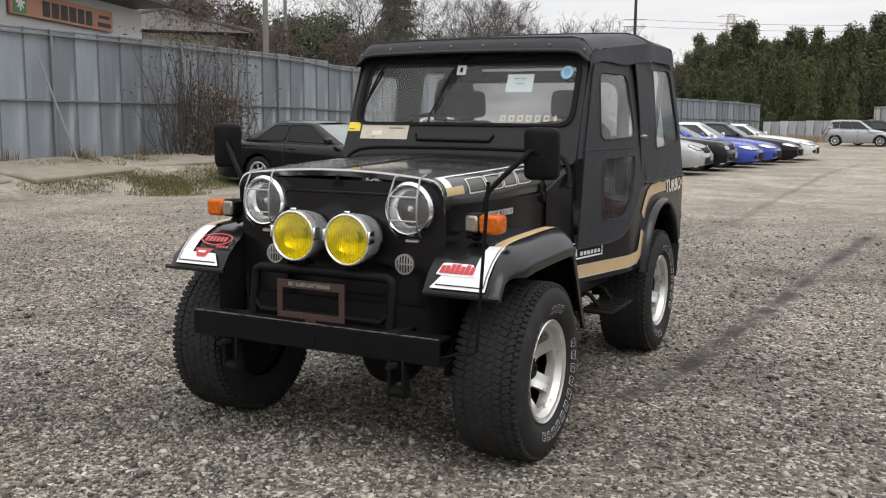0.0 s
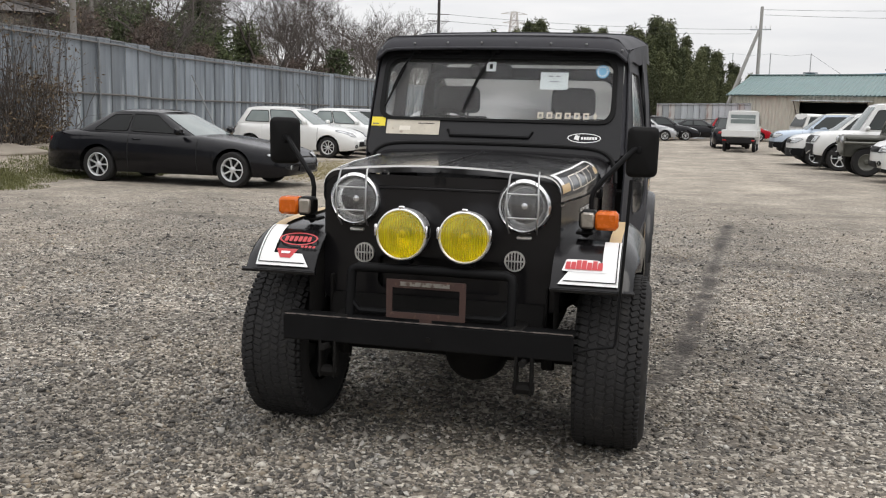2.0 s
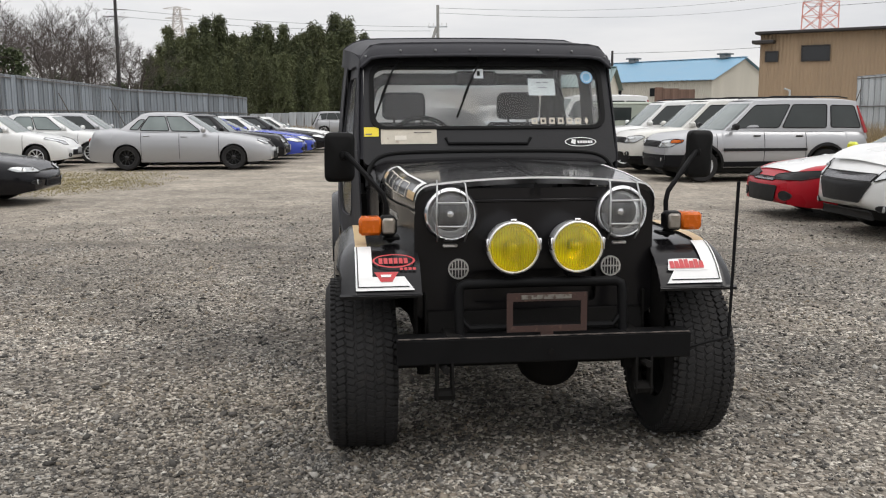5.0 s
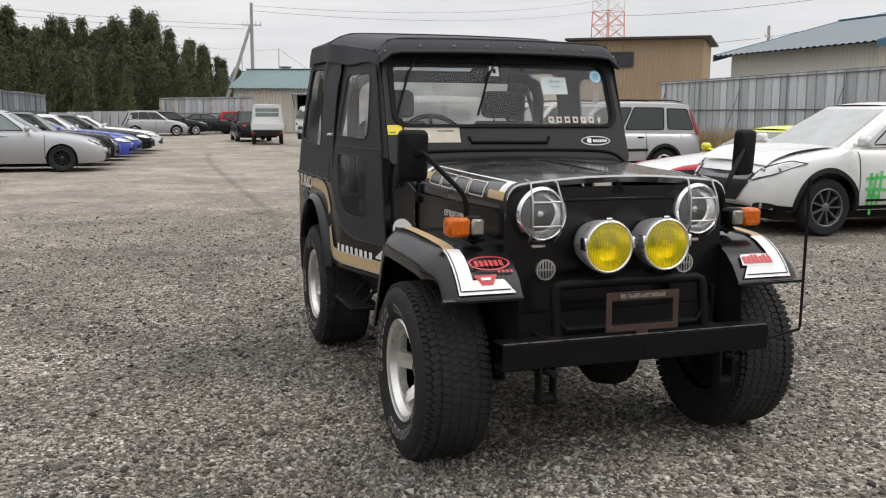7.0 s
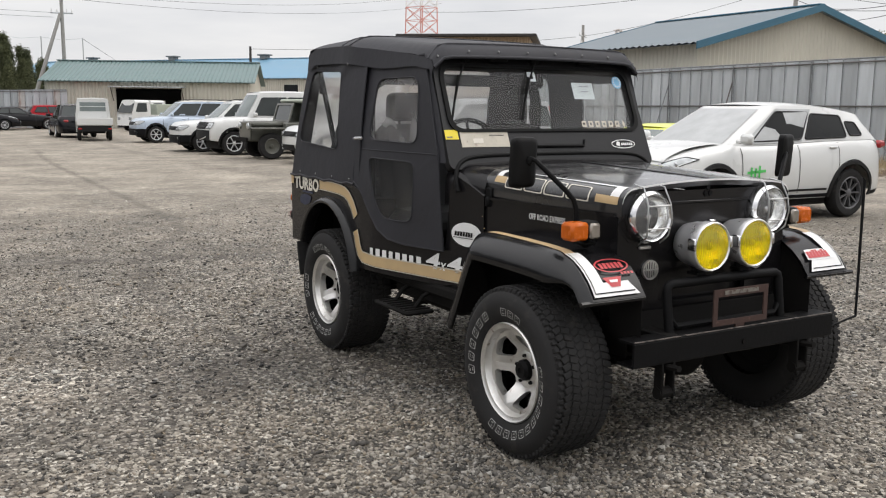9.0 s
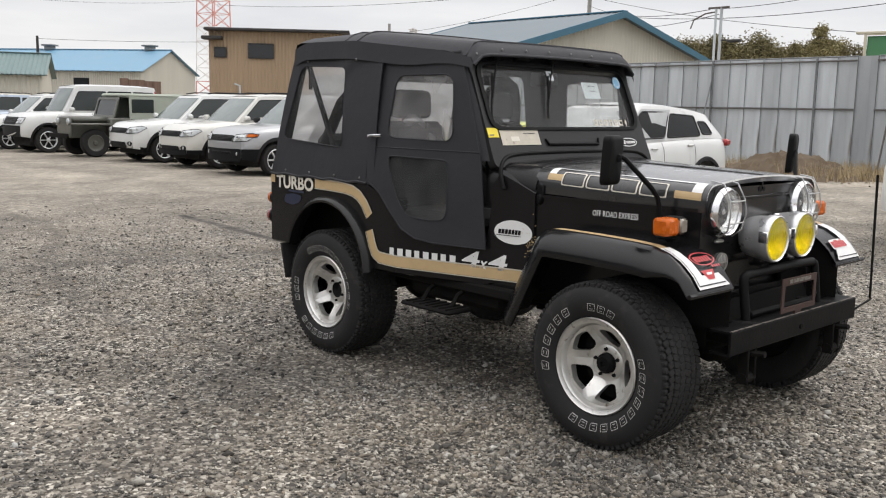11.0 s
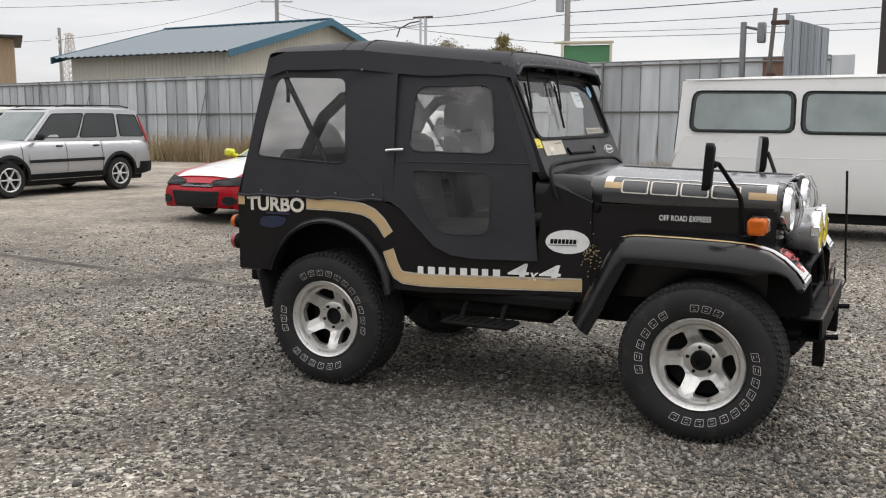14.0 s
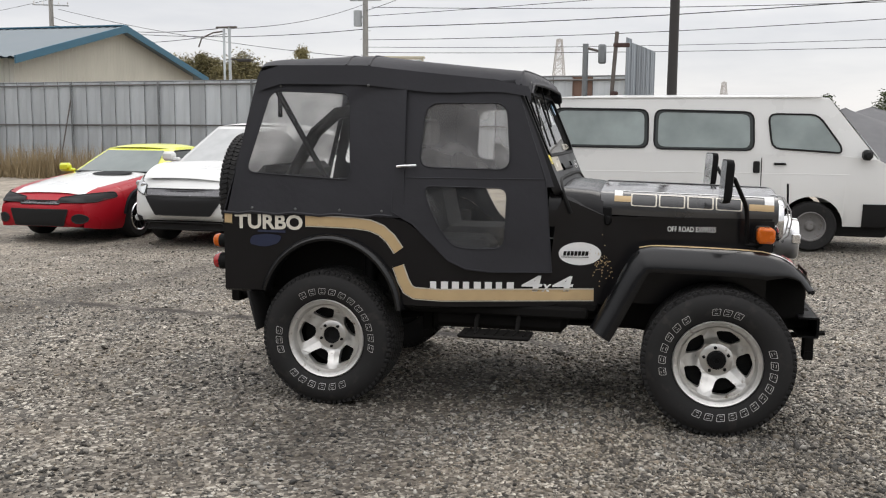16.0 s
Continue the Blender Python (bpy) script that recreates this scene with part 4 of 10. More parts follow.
    # small round side grilles under the headlamps
    for sg in (-1, 1):
        x0, z0 = sg * 0.318, 0.808
        g = M().ring(ellipse(x0, z0, 0.042, 0.042), ellipse(x0, z0, 0.036, 0.036), face, 0.034)
        for k in range(-2, 3):
            h = math.sqrt(0.036 ** 2 - (k * 0.0125) ** 2)
            g.box((x0 + k * 0.0125, -0.276, z0), (0.005, 0.006, 2 * h), 0.001)
        g.box((x0, -0.275, z0), (0.07, 0.005, 0.006))
        part("round_vent", g, ALLOY, car, "small round vent with grey bars")
        part("vent_backing", M().lathe([(0.0001, 0.025), (0.037, 0.025)], Matrix.Translation((x0, -0.245, z0)) @ Matrix.Rotation(radians(90), 4, "X"), 24), SOCKET, car)
    # windscreen
    frame_g = M()
    opening = rpoly([(-0.606, 1.356), (0.606, 1.356), (0.604, 1.674), (-0.604, 1.674)], 0.075, 6)
    frame_g.ring(rpoly([(-0.665, 1.165), (0.665, 1.165), (0.645, 1.765), (-0.645, 1.765)], 0.04), opening, lambda x, z, off: ws_at(x, z, off - 0.03), 0.045, 64)
    fr = part("windscreen_frame", frame_g, FRAME_BLACK, car, "black steel windscreen frame")
    seal = M().ring([(x * 1.032, 1.515 + (z - 1.515) * 1.075) for x, z in opening], [(x * 0.992, 1.515 + (z - 1.515) * 0.985) for x, z in opening], lambda x, z, off: ws_at(x, z, off + 0.014), 0.010, 64)
    part("seal", seal, DARK, fr)
    pane = part("windscreen", M().poly(opening, lambda x, z: ws_at(x, z, 0.004)), PANE, fr, "clear windscreen glass", 0)
    pane.visible_shadow = False
    part("ridge", M().tube([ws_at(-0.235, 1.300, 0.016), ws_at(-0.222, 1.270, 0.02), ws_at(0.195, 1.268, 0.02), ws_at(0.212, 1.298, 0.016)], 0.008, 8), MATT_BLACK, fr)
    half = [(0.648, 1.06), (0.643, 1.12), (0.622, 1.172), (0.575, 1.208), (0.49, 1.225), (0.30, 1.231), (0.0, 1.233)]
    bow = M().tube([ws_at(x, z, 0.014) for x, z in smooth_line([(-x, z) for x, z in half] + half[::-1][1:], 4)], 0.011, 8)
    part("cowl_seal", bow, DARK, fr)
    for x0, tip in ((-0.46, -0.60), (-0.02, -0.17)):
        wp = M().box(ws_at(x0, 1.712, 0.03), (0.05, 0.045, 0.035), 0.008).tube([ws_at(x0, 1.705, 0.045), ws_at(lerp(x0, tip, 0.45), 1.60, 0.04), ws_at(lerp(x0, tip, 0.75), 1.50, 0.03)], 0.005, 6)
        w = part("wiper", wp, MATT_BLACK, fr)
        part("blade", M().tube([ws_at(lerp(x0, tip, 0.35), 1.63, 0.02), ws_at(tip, 1.405, 0.02)], 0.006, 6), DARK, fr)
    for x0 in (-0.255, 0.335):
        part("clamp", M().box(ws_at(x0, 1.712, 0.03), (0.12, 0.04, 0.035), 0.01).box(ws_at(x0, 1.735, 0.035), (0.06, 0.05, 0.03), 0.008), MATT_BLACK, fr)
    # stickers on and behind the screen
    lab = lambda off: (lambda x, z: ws_at(x, z, off))
    rect = lambda x0, x1, z0, z1: [(x0, z0), (x1, z0), (x1, z1), (x0, z1)]
    st = part("sticker", M().poly(rect(-0.658, -0.582, 1.309, 1.356), lab(0.018)), YELLOW_VINYL, fr, "small yellow sticker", 0)
    part("worn_patch", M().poly(rect(-0.650, -0.618, 1.317, 1.323), lab(0.020)), ALLOY_DULL, fr, "", 0)
    st = part("sticker", M().poly(rect(-0.572, -0.282, 1.270, 1.347), lab(0.018)), CREAM_VINYL, fr, "worn cream label", 0)
    part("worn_patch", M().poly(rect(-0.50, -0.44, 1.290, 1.312), lab(0.020)), LETTER_CREAM, fr, "", 0)
    part("printed_mark", M().poly(rect(-0.40, -0.31, 1.325, 1.330), lab(0.020)), ALLOY_DULL, fr, "", 0)
    g = M().ring(ellipse(0.478, 1.275, 0.085, 0.024), ellipse(0.478, 1.275, 0.080, 0.020), lambda x, z, off: ws_at(x, z, 0.018))
    ov = part("sticker", g, WHITE_VINYL, fr, "oval white-edged sticker with plain bars", 0)
    part("printed_mark", M().poly([(0.425, 1.270), (0.450, 1.262), (0.455, 1.285), (0.435, 1.290)], lab(0.018)), WHITE_VINYL, ov, "", 0)
    for k in range(6):
        part("printed_bar", M().poly(rect(0.462 + k * 0.014, 0.473 + k * 0.014, 1.268, 1.281), lab(0.018)), WHITE_VINYL, ov, "", 0)
    pa = part("paper_note", M().poly(rect(0.225, 0.370, 1.525, 1.615), lab(0.0)), PAPER, fr, "sheet of white paper inside the screen", 0)
    for q in ((0.268, 0.292, 1.588, 1.594), (0.304, 0.330, 1.589, 1.594), (0.275, 0.325, 1.562, 1.566)):
        part("printed_mark", M().poly(rect(*q), lab(0.008)), GREY_PRINT, fr, "", 0)
    part("sticker", M().poly(rect(-0.068, -0.016, 1.612, 1.662), lab(0.009)), PAPER, fr, "small square white sticker on the glass", 0)
    part("printed_mark", M().poly(rect(-0.050, -0.034, 1.625, 1.650), lab(0.011)), DARK, fr, "", 0)
    st = part("sticker", M().poly(ellipse(0.545, 1.618, 0.034, 0.034), lab(0.009)), SKY_VINYL, fr, "round pale blue sticker", 0)
    for k in range(12):
        a = 2 * math.pi * k / 12
        part("printed_mark", M().poly(ellipse(0.545 + 0.024 * math.cos(a), 1.618 + 0.024 * math.sin(a), 0.0042, 0.0042, 8), lab(0.011)), WHITE_VINYL, st, "", 0)
    for k in range(6):
        x0 = 0.228 + k * 0.047
        part("cream_block", M().ring(rect(x0, x0 + 0.030, 1.372, 1.404), rect(x0 + 0.008, x0 + 0.022, 1.381, 1.395), lambda x, z, off: ws_at(x, z, 0.009)), CREAM_VINYL, fr, "", 0)
    part("cream_lozenge", M().poly([(0.514, 1.388), (0.524, 1.368), (0.534, 1.388), (0.524, 1.410)], lab(0.009)), CREAM_VINYL, fr, "", 0)
    # soft top
    roof = M().grid(roof_at, [-1, -0.97, -0.93, -0.88, -0.8] + lin(-0.7, 0.7, 15) + [0.8, 0.88, 0.93, 0.97, 1], [0.958, 0.965, 0.975, 0.988, 1.01] + lin(1.05, 1.7, 8) + [1.76, 1.80, 1.84, 1.90, 1.96] + lin(2.05, 2.34, 5) + [2.38, 2.41, 2.43])
    for sg in (-1, 1):
        roof.grid(lambda y, f: roof_at(sg, y) + Vector((sg * (0.004 + 0.010 * f), 0, -(0.05 + 0.05 * smoothstep(1.0, 1.5, y)) * f)), [0.958, 0.975, 1.01] + lin(1.1, 2.42, 12), (0.0, 0.2, 0.6, 1.0))
    st_ = part("soft_top", roof, CANVAS, car, "black canvas soft top", 60)
    for y0 in (1.80, 1.93):
        part("roof_seam", M().tube([roof_at(u, y0) + Vector((0, 0, 0.002)) for u in lin(-1, 1, 25)], 0.005, 6), CANVAS, st_)
    part("roof_seam", M().tube([roof_at(u, 1.012) + Vector((0, 0, 0.001)) for u in lin(-1, 1, 25)], 0.0055, 6), CANVAS, st_)
    for k in range(8):
        c = roof_at(lerp(-0.96, 0.96, k / 7), 0.967) + Vector((0, -0.004, 0.006))
        part("snap_fastener", M().lathe([(0.0001, 0.004), (0.005, 0.003), (0.007, 0.0)], Matrix.Translation(c) @ Matrix.Rotation(radians(75), 4, "X"), 8), SNAP, st_)
    part("front_hem", M().tube([roof_at(u, 0.96) + Vector((0, -0.004, -0.008)) for u in lin(-1, 1, 25)], 0.009, 8), CANVAS, st_)
    rear_win = rpoly([(1.905, 1.676), (2.355, 1.690), (2.490, 1.255), (1.890, 1.222)], 0.055, 5)
    for sg in (-1, 1):
        lay = lambda y, z, off: Vector((sg * quarter_at(y, z, off).x, y, z))
        q = M().ring([(1.60, 1.03), (2.60, 1.03), (2.435, 1.775), (1.60, 1.775)], rear_win, lay, 0.006, 40)
        qp = part("quarter_panel", q, CANVAS, car, "black canvas side panel", 50)
        v = part("quarter_window", M().poly(rear_win, lambda y, z: lay(y, z, 0.001)), VINYL, qp, "hazy clear vinyl window", 60)
        v.visible_shadow = False
        part("piping", M().tube([lay(*p, 0.007) for p in rear_win + rear_win[:1]], 0.004, 5, False), CANVAS, qp)
        part("hem", M().tube([lay(lerp(1.66, 2.615, k / 12), 1.036 + 0.006 * math.sin(k * 2.1), 0.008) for k in range(13)], 0.008, 6), CANVAS, qp)
        for y0 in (1.72, 1.95, 2.2, 2.45):
            part("snap_fastener", M().lathe([(0.0001, 0.006), (0.006, 0.004), (0.008, 0)], Matrix.Translation(lay(y0, 1.062, 0.008)) @ (AX_X if sg > 0 else AX_X.inverted()), 8), SNAP, qp)
        for y0 in (1.80, 2.30):
            part("snap_fastener", M().lathe([(0.0001, 0.006), (0.006, 0.004), (0.008, 0)], Matrix.Translation(lay(y0, 1.715, 0.010)) @ (AX_X if sg > 0 else AX_X.inverted()), 8), SNAP, qp)
    rearp = M().ring([(-0.788, 1.03), (0.788, 1.03), (0.716, 1.82), (-0.716, 1.82)], rpoly([(-0.68, 1.17), (0.68, 1.17), (0.64, 1.725), (-0.64, 1.725)], 0.06), lambda x, z, off: Vector((x, 2.622 - (z - 1.03) * 0.275 + off, z)), 0.006)
    part("rear_panel", rearp, CANVAS, st_)
    rv = part("rear_window", M().poly(rpoly([(-0.68, 1.17), (0.68, 1.17), (0.64, 1.725), (-0.64, 1.725)], 0.06), lambda x, z: Vector((x, 2.622 - (z - 1.03) * 0.275, z))), REAR_VINYL, st_)
    rv.visible_shadow = False
    # canvas doors
    up = [(0.872, 1.235), (1.665, 1.235), (1.655, 1.735), (1.042, 1.735)]
    upw = rpoly([(1.497, 1.626), (1.078, 1.628), (1.050, 1.286), (1.526, 1.296)], 0.07, 6)
    dn = [(0.872, 1.235), (1.665, 1.235), (1.665, 1.06), (1.55, 1.0), (1.45, 0.905), (1.36, 0.815), (1.27, 0.772), (1.15, 0.758), (0.835, 0.758)]
    dnw = rpoly([(1.496, 1.198), (1.066, 1.192), (1.076, 0.884), (1.20, 0.874), (1.335, 0.886), (1.400, 0.965), (1.478, 1.12)], 0.05, 5)
    for sg in (-1, 1):
        lay = lambda y, z, off: Vector((sg * door_at(y, z, off).x, y, z))
        d = M().ring(up, upw, lay, 0.008, 40).ring(dn, dnw, lay, 0.008, 40)
        do = part("soft_door", d, CANVAS, car, "black canvas door, closed", 50)
        for nm, wpoly in (("upper_window", upw), ("lower_window", dnw)):
            v = part(nm, M().poly(wpoly, lambda y, z: lay(y, z, 0.002)), MILKY_VINYL if nm == "upper_window" else VINYL, do, "hazy clear vinyl window", 60)
            v.visible_shadow = False
            part("piping", M().tube([lay(*p, 0.009) for p in wpoly + wpoly[:1]], 0.004, 5, False), CANVAS, do)
        part("hem", M().tube([lay(*p, 0.009) for p in dn[1:] + dn[:1]], 0.0045, 6, False), CANVAS, do)
        part("hem", M().tube([lay(*p, 0.009) for p in up[1:] + up[:1]], 0.0045, 6, False), CANVAS, do)
        part("waist_seam", M().tube([lay(y, 1.240, 0.008) for y in lin(0.88, 1.66, 8)], 0.0035, 6), CANVAS, do)
        part("flap", M().grid(lambda y, f: lay(y, 1.745 - 0.055 * f + 0.006 * math.sin(y * 9), 0.008 + 0.008 * f), lin(1.04, 1.66, 10), (0.0, 0.5, 1.0)), CANVAS, do)
        edge_y = lambda z: lerp(0.872, 1.042, (z - 1.235) / 0.5)
        part("front_flap", M().grid(lambda z, f: lay(edge_y(z) + 0.02, z, 0.004).lerp(Vector((sg * 0.655, ws_at(0.655, z, 0.004).y, z)), f), lin(1.20, 1.735, 8), (0.0, 0.5, 1.0)), CANVAS, do)
        h = M().tube([lay(1.63, 1.297, 0.012), lay(1.63, 1.297, 0.045), lay(1.60, 1.300, 0.05), lay(1.53, 1.303, 0.045)], 0.008, 8)
        part("handle", h, CHROME, do, "chrome door handle")
    # front fenders
    ts = [i * 0.5 for i in range(2 * (len(FEN) - 1) + 1)]
    for sg in (-1, 1):
        top = M()
        xi = lambda t: hw(FEN[min(int(round(t)), len(FEN) - 1)][0]) - 0.02
        top.grid(lambda t, f: fender_at(t, lerp(xi(t), 0.735, f)), ts, (0.0, 0.33, 0.66, 1.0))
        top.grid(lambda t, f: fender_at(t, lerp(xi(t), 0.735, f), -0.012), ts, (0.0, 1.0))
        top.grid(lambda t, f: fender_at(t, lerp(xi(t), 0.735, 0.0 if f else 1.0), -0.012 * f), ts[-1:] + ts[-1:], (0.0, 1.0))
        flare = M()
        prof = ((0.728, -0.002), (0.734, 0.006), (0.750, 0.002), (0.772, -0.015), (0.796, -0.040), (0.812, -0.066), (0.820, -0.092), (0.817, -0.112), (0.804, -0.112), (0.786, -0.075), (0.742, -0.022))
        thin = lambda t: 1 - 0.72 * smoothstep(8.2, 11.2, t)
        flare.grid(lambda t, k: fender_at(t, lerp(0.74, prof[k][0], 0.55 + 0.45 * thin(t)), prof[k][1] * thin(t)), ts, list(range(len(prof))))
        for e in (ts[0], ts[-1]):
            flare.poly([(prof[k][0], prof[k][1]) for k in range(len(prof))], lambda a, b: fender_at(e, lerp(0.74, a, 0.55 + 0.45 * thin(e)), b * thin(e)))
        lipg = M().tube([fender_at(ts[-1], x, -0.012) for x in lin(0.48, 0.80, 8)], 0.011, 6)
        inner = M().grid(lambda t, z: Vector((0.50, fender_at(t, 0.5).y, min(z, fender_at(t, 0.5).z))), ts, (0.55, 0.75, 0.95))
        if sg < 0:
            top, flare, lipg, inner = top.mirror(), flare.mirror(), lipg.mirror(), inner.mirror()
        fe = part("front_fender", top, BLACK_PAINT, car, "black front fender with worn stripe", 50)
        part("flare", flare, FLARE, fe, "black rubber fender flare", 50)
        part("lip", lipg, FLARE, fe)
        part("inner_wing", inner, CHASSIS, fe)
        lay = lambda t, x: Vector((sg * fender_at(t, x, 0.009).x, *fender_at(t, x, 0.009)[1:]))
        lay2 = lambda t, x: Vector((sg * fender_at(t, x, 0.011).x, *fender_at(t, x, 0.011)[1:]))
        part("stripe", M().grid(lambda t, f: lay(t, lerp(0.688, 0.735, f)), lin(4.0, 8.4, 12), (0.0, 1.0)), GOLD_VINYL, fe, "peeling gold stripe", 0)
        wl_ = M().grid(lambda t, f: lay(t, lerp(0.672, 0.738, f)), lin(8.4, 11.82, 10), (0.0, 1.0))
        wl_.grid(lambda t, f: lay(t, lerp(0.50 + 0.05 * (12 - t), 0.672, f)), lin(11.05, 11.82, 4), (0.0, 1.0))
        part("white_border", wl_, WHITE_VINYL, fe, "white corner decal with a fine black line", 0)
        part("fine_line", M().grid(lambda t, f: lay2(t, lerp(0.727, 0.731, f)), lin(8.5, 11.62, 10), (0.0, 1.0)).grid(lambda t, f: lay2(t, lerp(0.53, 0.729, f)), (11.60, 11.66), (0.0, 1.0)), DARK, fe, "", 0)
        if sg < 0:
            tr = [(10.75, 0.570), (10.75, 0.665), (11.35, 0.640), (11.35, 0.595)]
            part("decal", M().poly(tr, lay2), RED_VINYL, fe, "red wedge-shaped decal", 0)
            part("decal_mark", M().poly([(10.95, 0.598), (10.95, 0.640), (11.1, 0.638), (11.1, 0.602)], lambda t, x: Vector((sg * fender_at(t, x, 0.013).x, *fender_at(t, x, 0.013)[1:]))), WHITE_VINYL, fe, "", 0)
            o = [(9.9 + 0.55 * math.sin(a), 0.585 + 0.085 * math.cos(a)) for a in lin(0, 2 * math.pi * 23 / 24, 24)]
            part("decal", M().ring(o, [(lerp(p[0], 9.9, 0.16), lerp(p[1], 0.585, 0.10)) for p in o], lambda t, x, off: lay2(t, x)), RED_VINYL, fe, "red oval outline decal", 0)
            for k in range(6):
                part("decal_bar", M().poly([(9.7, 0.53 + k * 0.02), (9.7, 0.545 + k * 0.02), (10.15, 0.545 + k * 0.02), (10.15, 0.53 + k * 0.02)], lay2), RED_VINYL, fe, "", 0)
            for k in range(4):
                part("decal_bar", M().poly([(10.45, 0.50 + k * 0.017), (10.45, 0.512 + k * 0.017), (10.62, 0.512 + k * 0.017), (10.62, 0.50 + k * 0.017)], lay2), RED_VINYL, fe, "", 0)
        else:
            part("decal", M().poly(rpoly([(10.25, 0.535), (10.25, 0.660), (11.1, 0.690), (11.1, 0.520)], 0.05, 3), lay2), WHITE_VINYL, fe, "white-edged red script decal", 0)
            for k in range(7):
                w = 0.0205
                part("decal_bar", M().poly([(10.45 - (0.12 if k in (2, 3, 5) else 0), 0.535 + k * w), (10.45 - (0.12 if k in (2, 3, 5) else 0), 0.552 + k * w), (10.98, 0.552 + k * w), (10.98, 0.532 + k * w)], lambda t, x: Vector((sg * fender_at(t, x, 0.013).x, *fender_at(t, x, 0.013)[1:]))), RED_VINYL, fe, "", 0)
    # rear flares
    for sg in (-1, 1):
        fl = M()
        prof = ((0.895, 0.76), (0.90, 0.812), (0.915, 0.832), (0.945, 0.836), (0.98, 0.824), (1.0, 0.796), (1.0, 0.776))
        fl.grid(lambda a, k: Vector((sg * prof[k][1], 2.005 - 0.412 * prof[k][0] * math.cos(a), 0.50 + 0.438 * prof[k][0] * math.sin(a))), lin(radians(6), radians(163), 36), list(range(7)))
        part("rear_flare", fl, FLARE, car, "black rubber rear wheel flare", 50)
        part("mud_flap", M().box((sg * 0.70, 2.45, 0.50), (0.24, 0.012, 0.22), 0.003, Matrix.Rotation(radians(-14), 3, "X")), RUBBER, car)
        stp = M().box((sg * 0.755, 1.11, 0.432), (0.17, 0.38, 0.022), 0.01).tube([(sg * 0.60, 1.0, 0.54), (sg * 0.70, 1.0, 0.50), (sg * 0.76, 1.0, 0.425)], 0.012, 6).tube([(sg * 0.60, 1.22, 0.54), (sg * 0.70, 1.22, 0.50), (sg * 0.76, 1.22, 0.425)], 0.012, 6)
        ribs_ = []
        for k in range(7):
            ribs_.append(M().box((sg * 0.755, 0.955 + k * 0.05, 0.446), (0.15, 0.012, 0.008), 0.003))
        sp_ = part("side_step", stp, CHASSIS, car, "black ribbed side step")
        for g in ribs_:
            part("rib", g, CHASSIS, sp_)
    # wheels
    wheels = {}
    for nm, x, y, hub in (("front", 1, 0.0, True), ("rear", 1, 2.03, False)):
        w = new("wheel")
        w.parent = car
        w.matrix_basis = Matrix.Translation((0.722 if hub else 0.690, y, 0.366)) @ Matrix.Rotation(radians(0 if hub else 80), 4, "X")
        off_road_wheel(w, hub)
        c = copy_thing(w, Matrix.Translation((-0.722 if hub else -0.690, y, 0.366)) @ Matrix.Rotation(radians(180), 4, "Z") @ Matrix.Rotation(radians(0 if hub else 102), 4, "X"))
        c.parent = car
        tagged(w, "all-terrain wheel with white-lettered tyre")
        tagged(c, "all-terrain wheel with white-lettered tyre")
        wheels[nm] = w
    sp = copy_thing(wheels["rear"], Matrix.Translation((0.0, 2.75, 1.10)) @ Matrix.Rotation(radians(90), 4, "Z"))
    sp.parent = car
    tagged(sp, "spare wheel on the tailgate")
    part("spare_carrier", M().tube([(0, 2.62, 1.1), (0, 2.71, 1.1)], 0.05, 12).tube([(-0.3, 2.63, 0.8), (0, 2.66, 1.1), (0.3, 2.63, 0.8)], 0.02, 8), CHASSIS, car)
    # front bumper, guard, plate frame
    chan = [(-0.395, 0.572), (-0.488, 0.572), (-0.494, 0.566), (-0.494, 0.474), (-0.488, 0.468), (-0.395, 0.468), (-0.395, 0.478), (-0.482, 0.478), (-0.482, 0.562), (-0.395, 0.562)]
    bu = M().grid(lambda x, k: Vector((x, *chan[k % len(chan)])), lin(-0.587, 0.587, 9), list(range(len(chan) + 1)))
    for x in (-0.587, 0.587):
        bu.add([Vector((x, *c)) for c in chan], [(0, 1, 8, 9), (1, 2, 3, 4, 7, 8), (4, 5, 6, 7)])
    for sg in (-1, 1):
        part("bumper_bracket", M().box((sg * 0.34, -0.385, 0.51), (0.06, 0.18, 0.09), 0.006), CHASSIS, car)
    bp = part("front_bumper", bu, MATT_BLACK, car, "black channel-steel front bumper, chipped")
    part("tow_bolt", M().tube([(0.02, -0.493, 0.510), (0.02, -0.500, 0.510)], 0.012, 10), CHASSIS, bp)
    part("worn_edge", M().box((0, -0.489, 0.5735), (1.165, 0.010, 0.003)), mat("chipped_bumper_edge", (0.10, 0.085, 0.075), 0.7, vary=0.6, scale=18, wear=0.5, wearcol=(0.012, 0.012, 0.012)), bp, "chipped top edge")
    gd = M().tube([(sx * x, y, z) for sx, row in ((-1, 1), (1, -1)) for x, y, z in ((0.332, -0.415, 0.565), (0.332, -0.392, 0.735), (0.326, -0.390, 0.756), (0.306, -0.389, 0.766), (0.10, -0.388, 0.768))[::row]], 0.02, 10)
    gd.tube([(-0.325, -0.405, 0.63), (-0.29, -0.41, 0.592), (0.29, -0.41, 0.592), (0.325, -0.405, 0.63)], 0.014, 8)
    part("guard_bar", gd, MATT_BLACK, bp, "bent black tube guard")
    pf = M().ring([(-0.156, 0.588), (0.164, 0.588), (0.164, 0.742), (-0.156, 0.742)], [(-0.132, 0.612), (0.140, 0.612), (0.140, 0.710), (-0.132, 0.710)], lambda x, z, off: Vector((x, -0.478 - off, z)), 0.006)
    pf.box((0.005, -0.478, 0.585), (0.05, 0.01, 0.03))
    pl = part("plate_frame", pf, RUST, bp, "rusty empty number-plate frame")
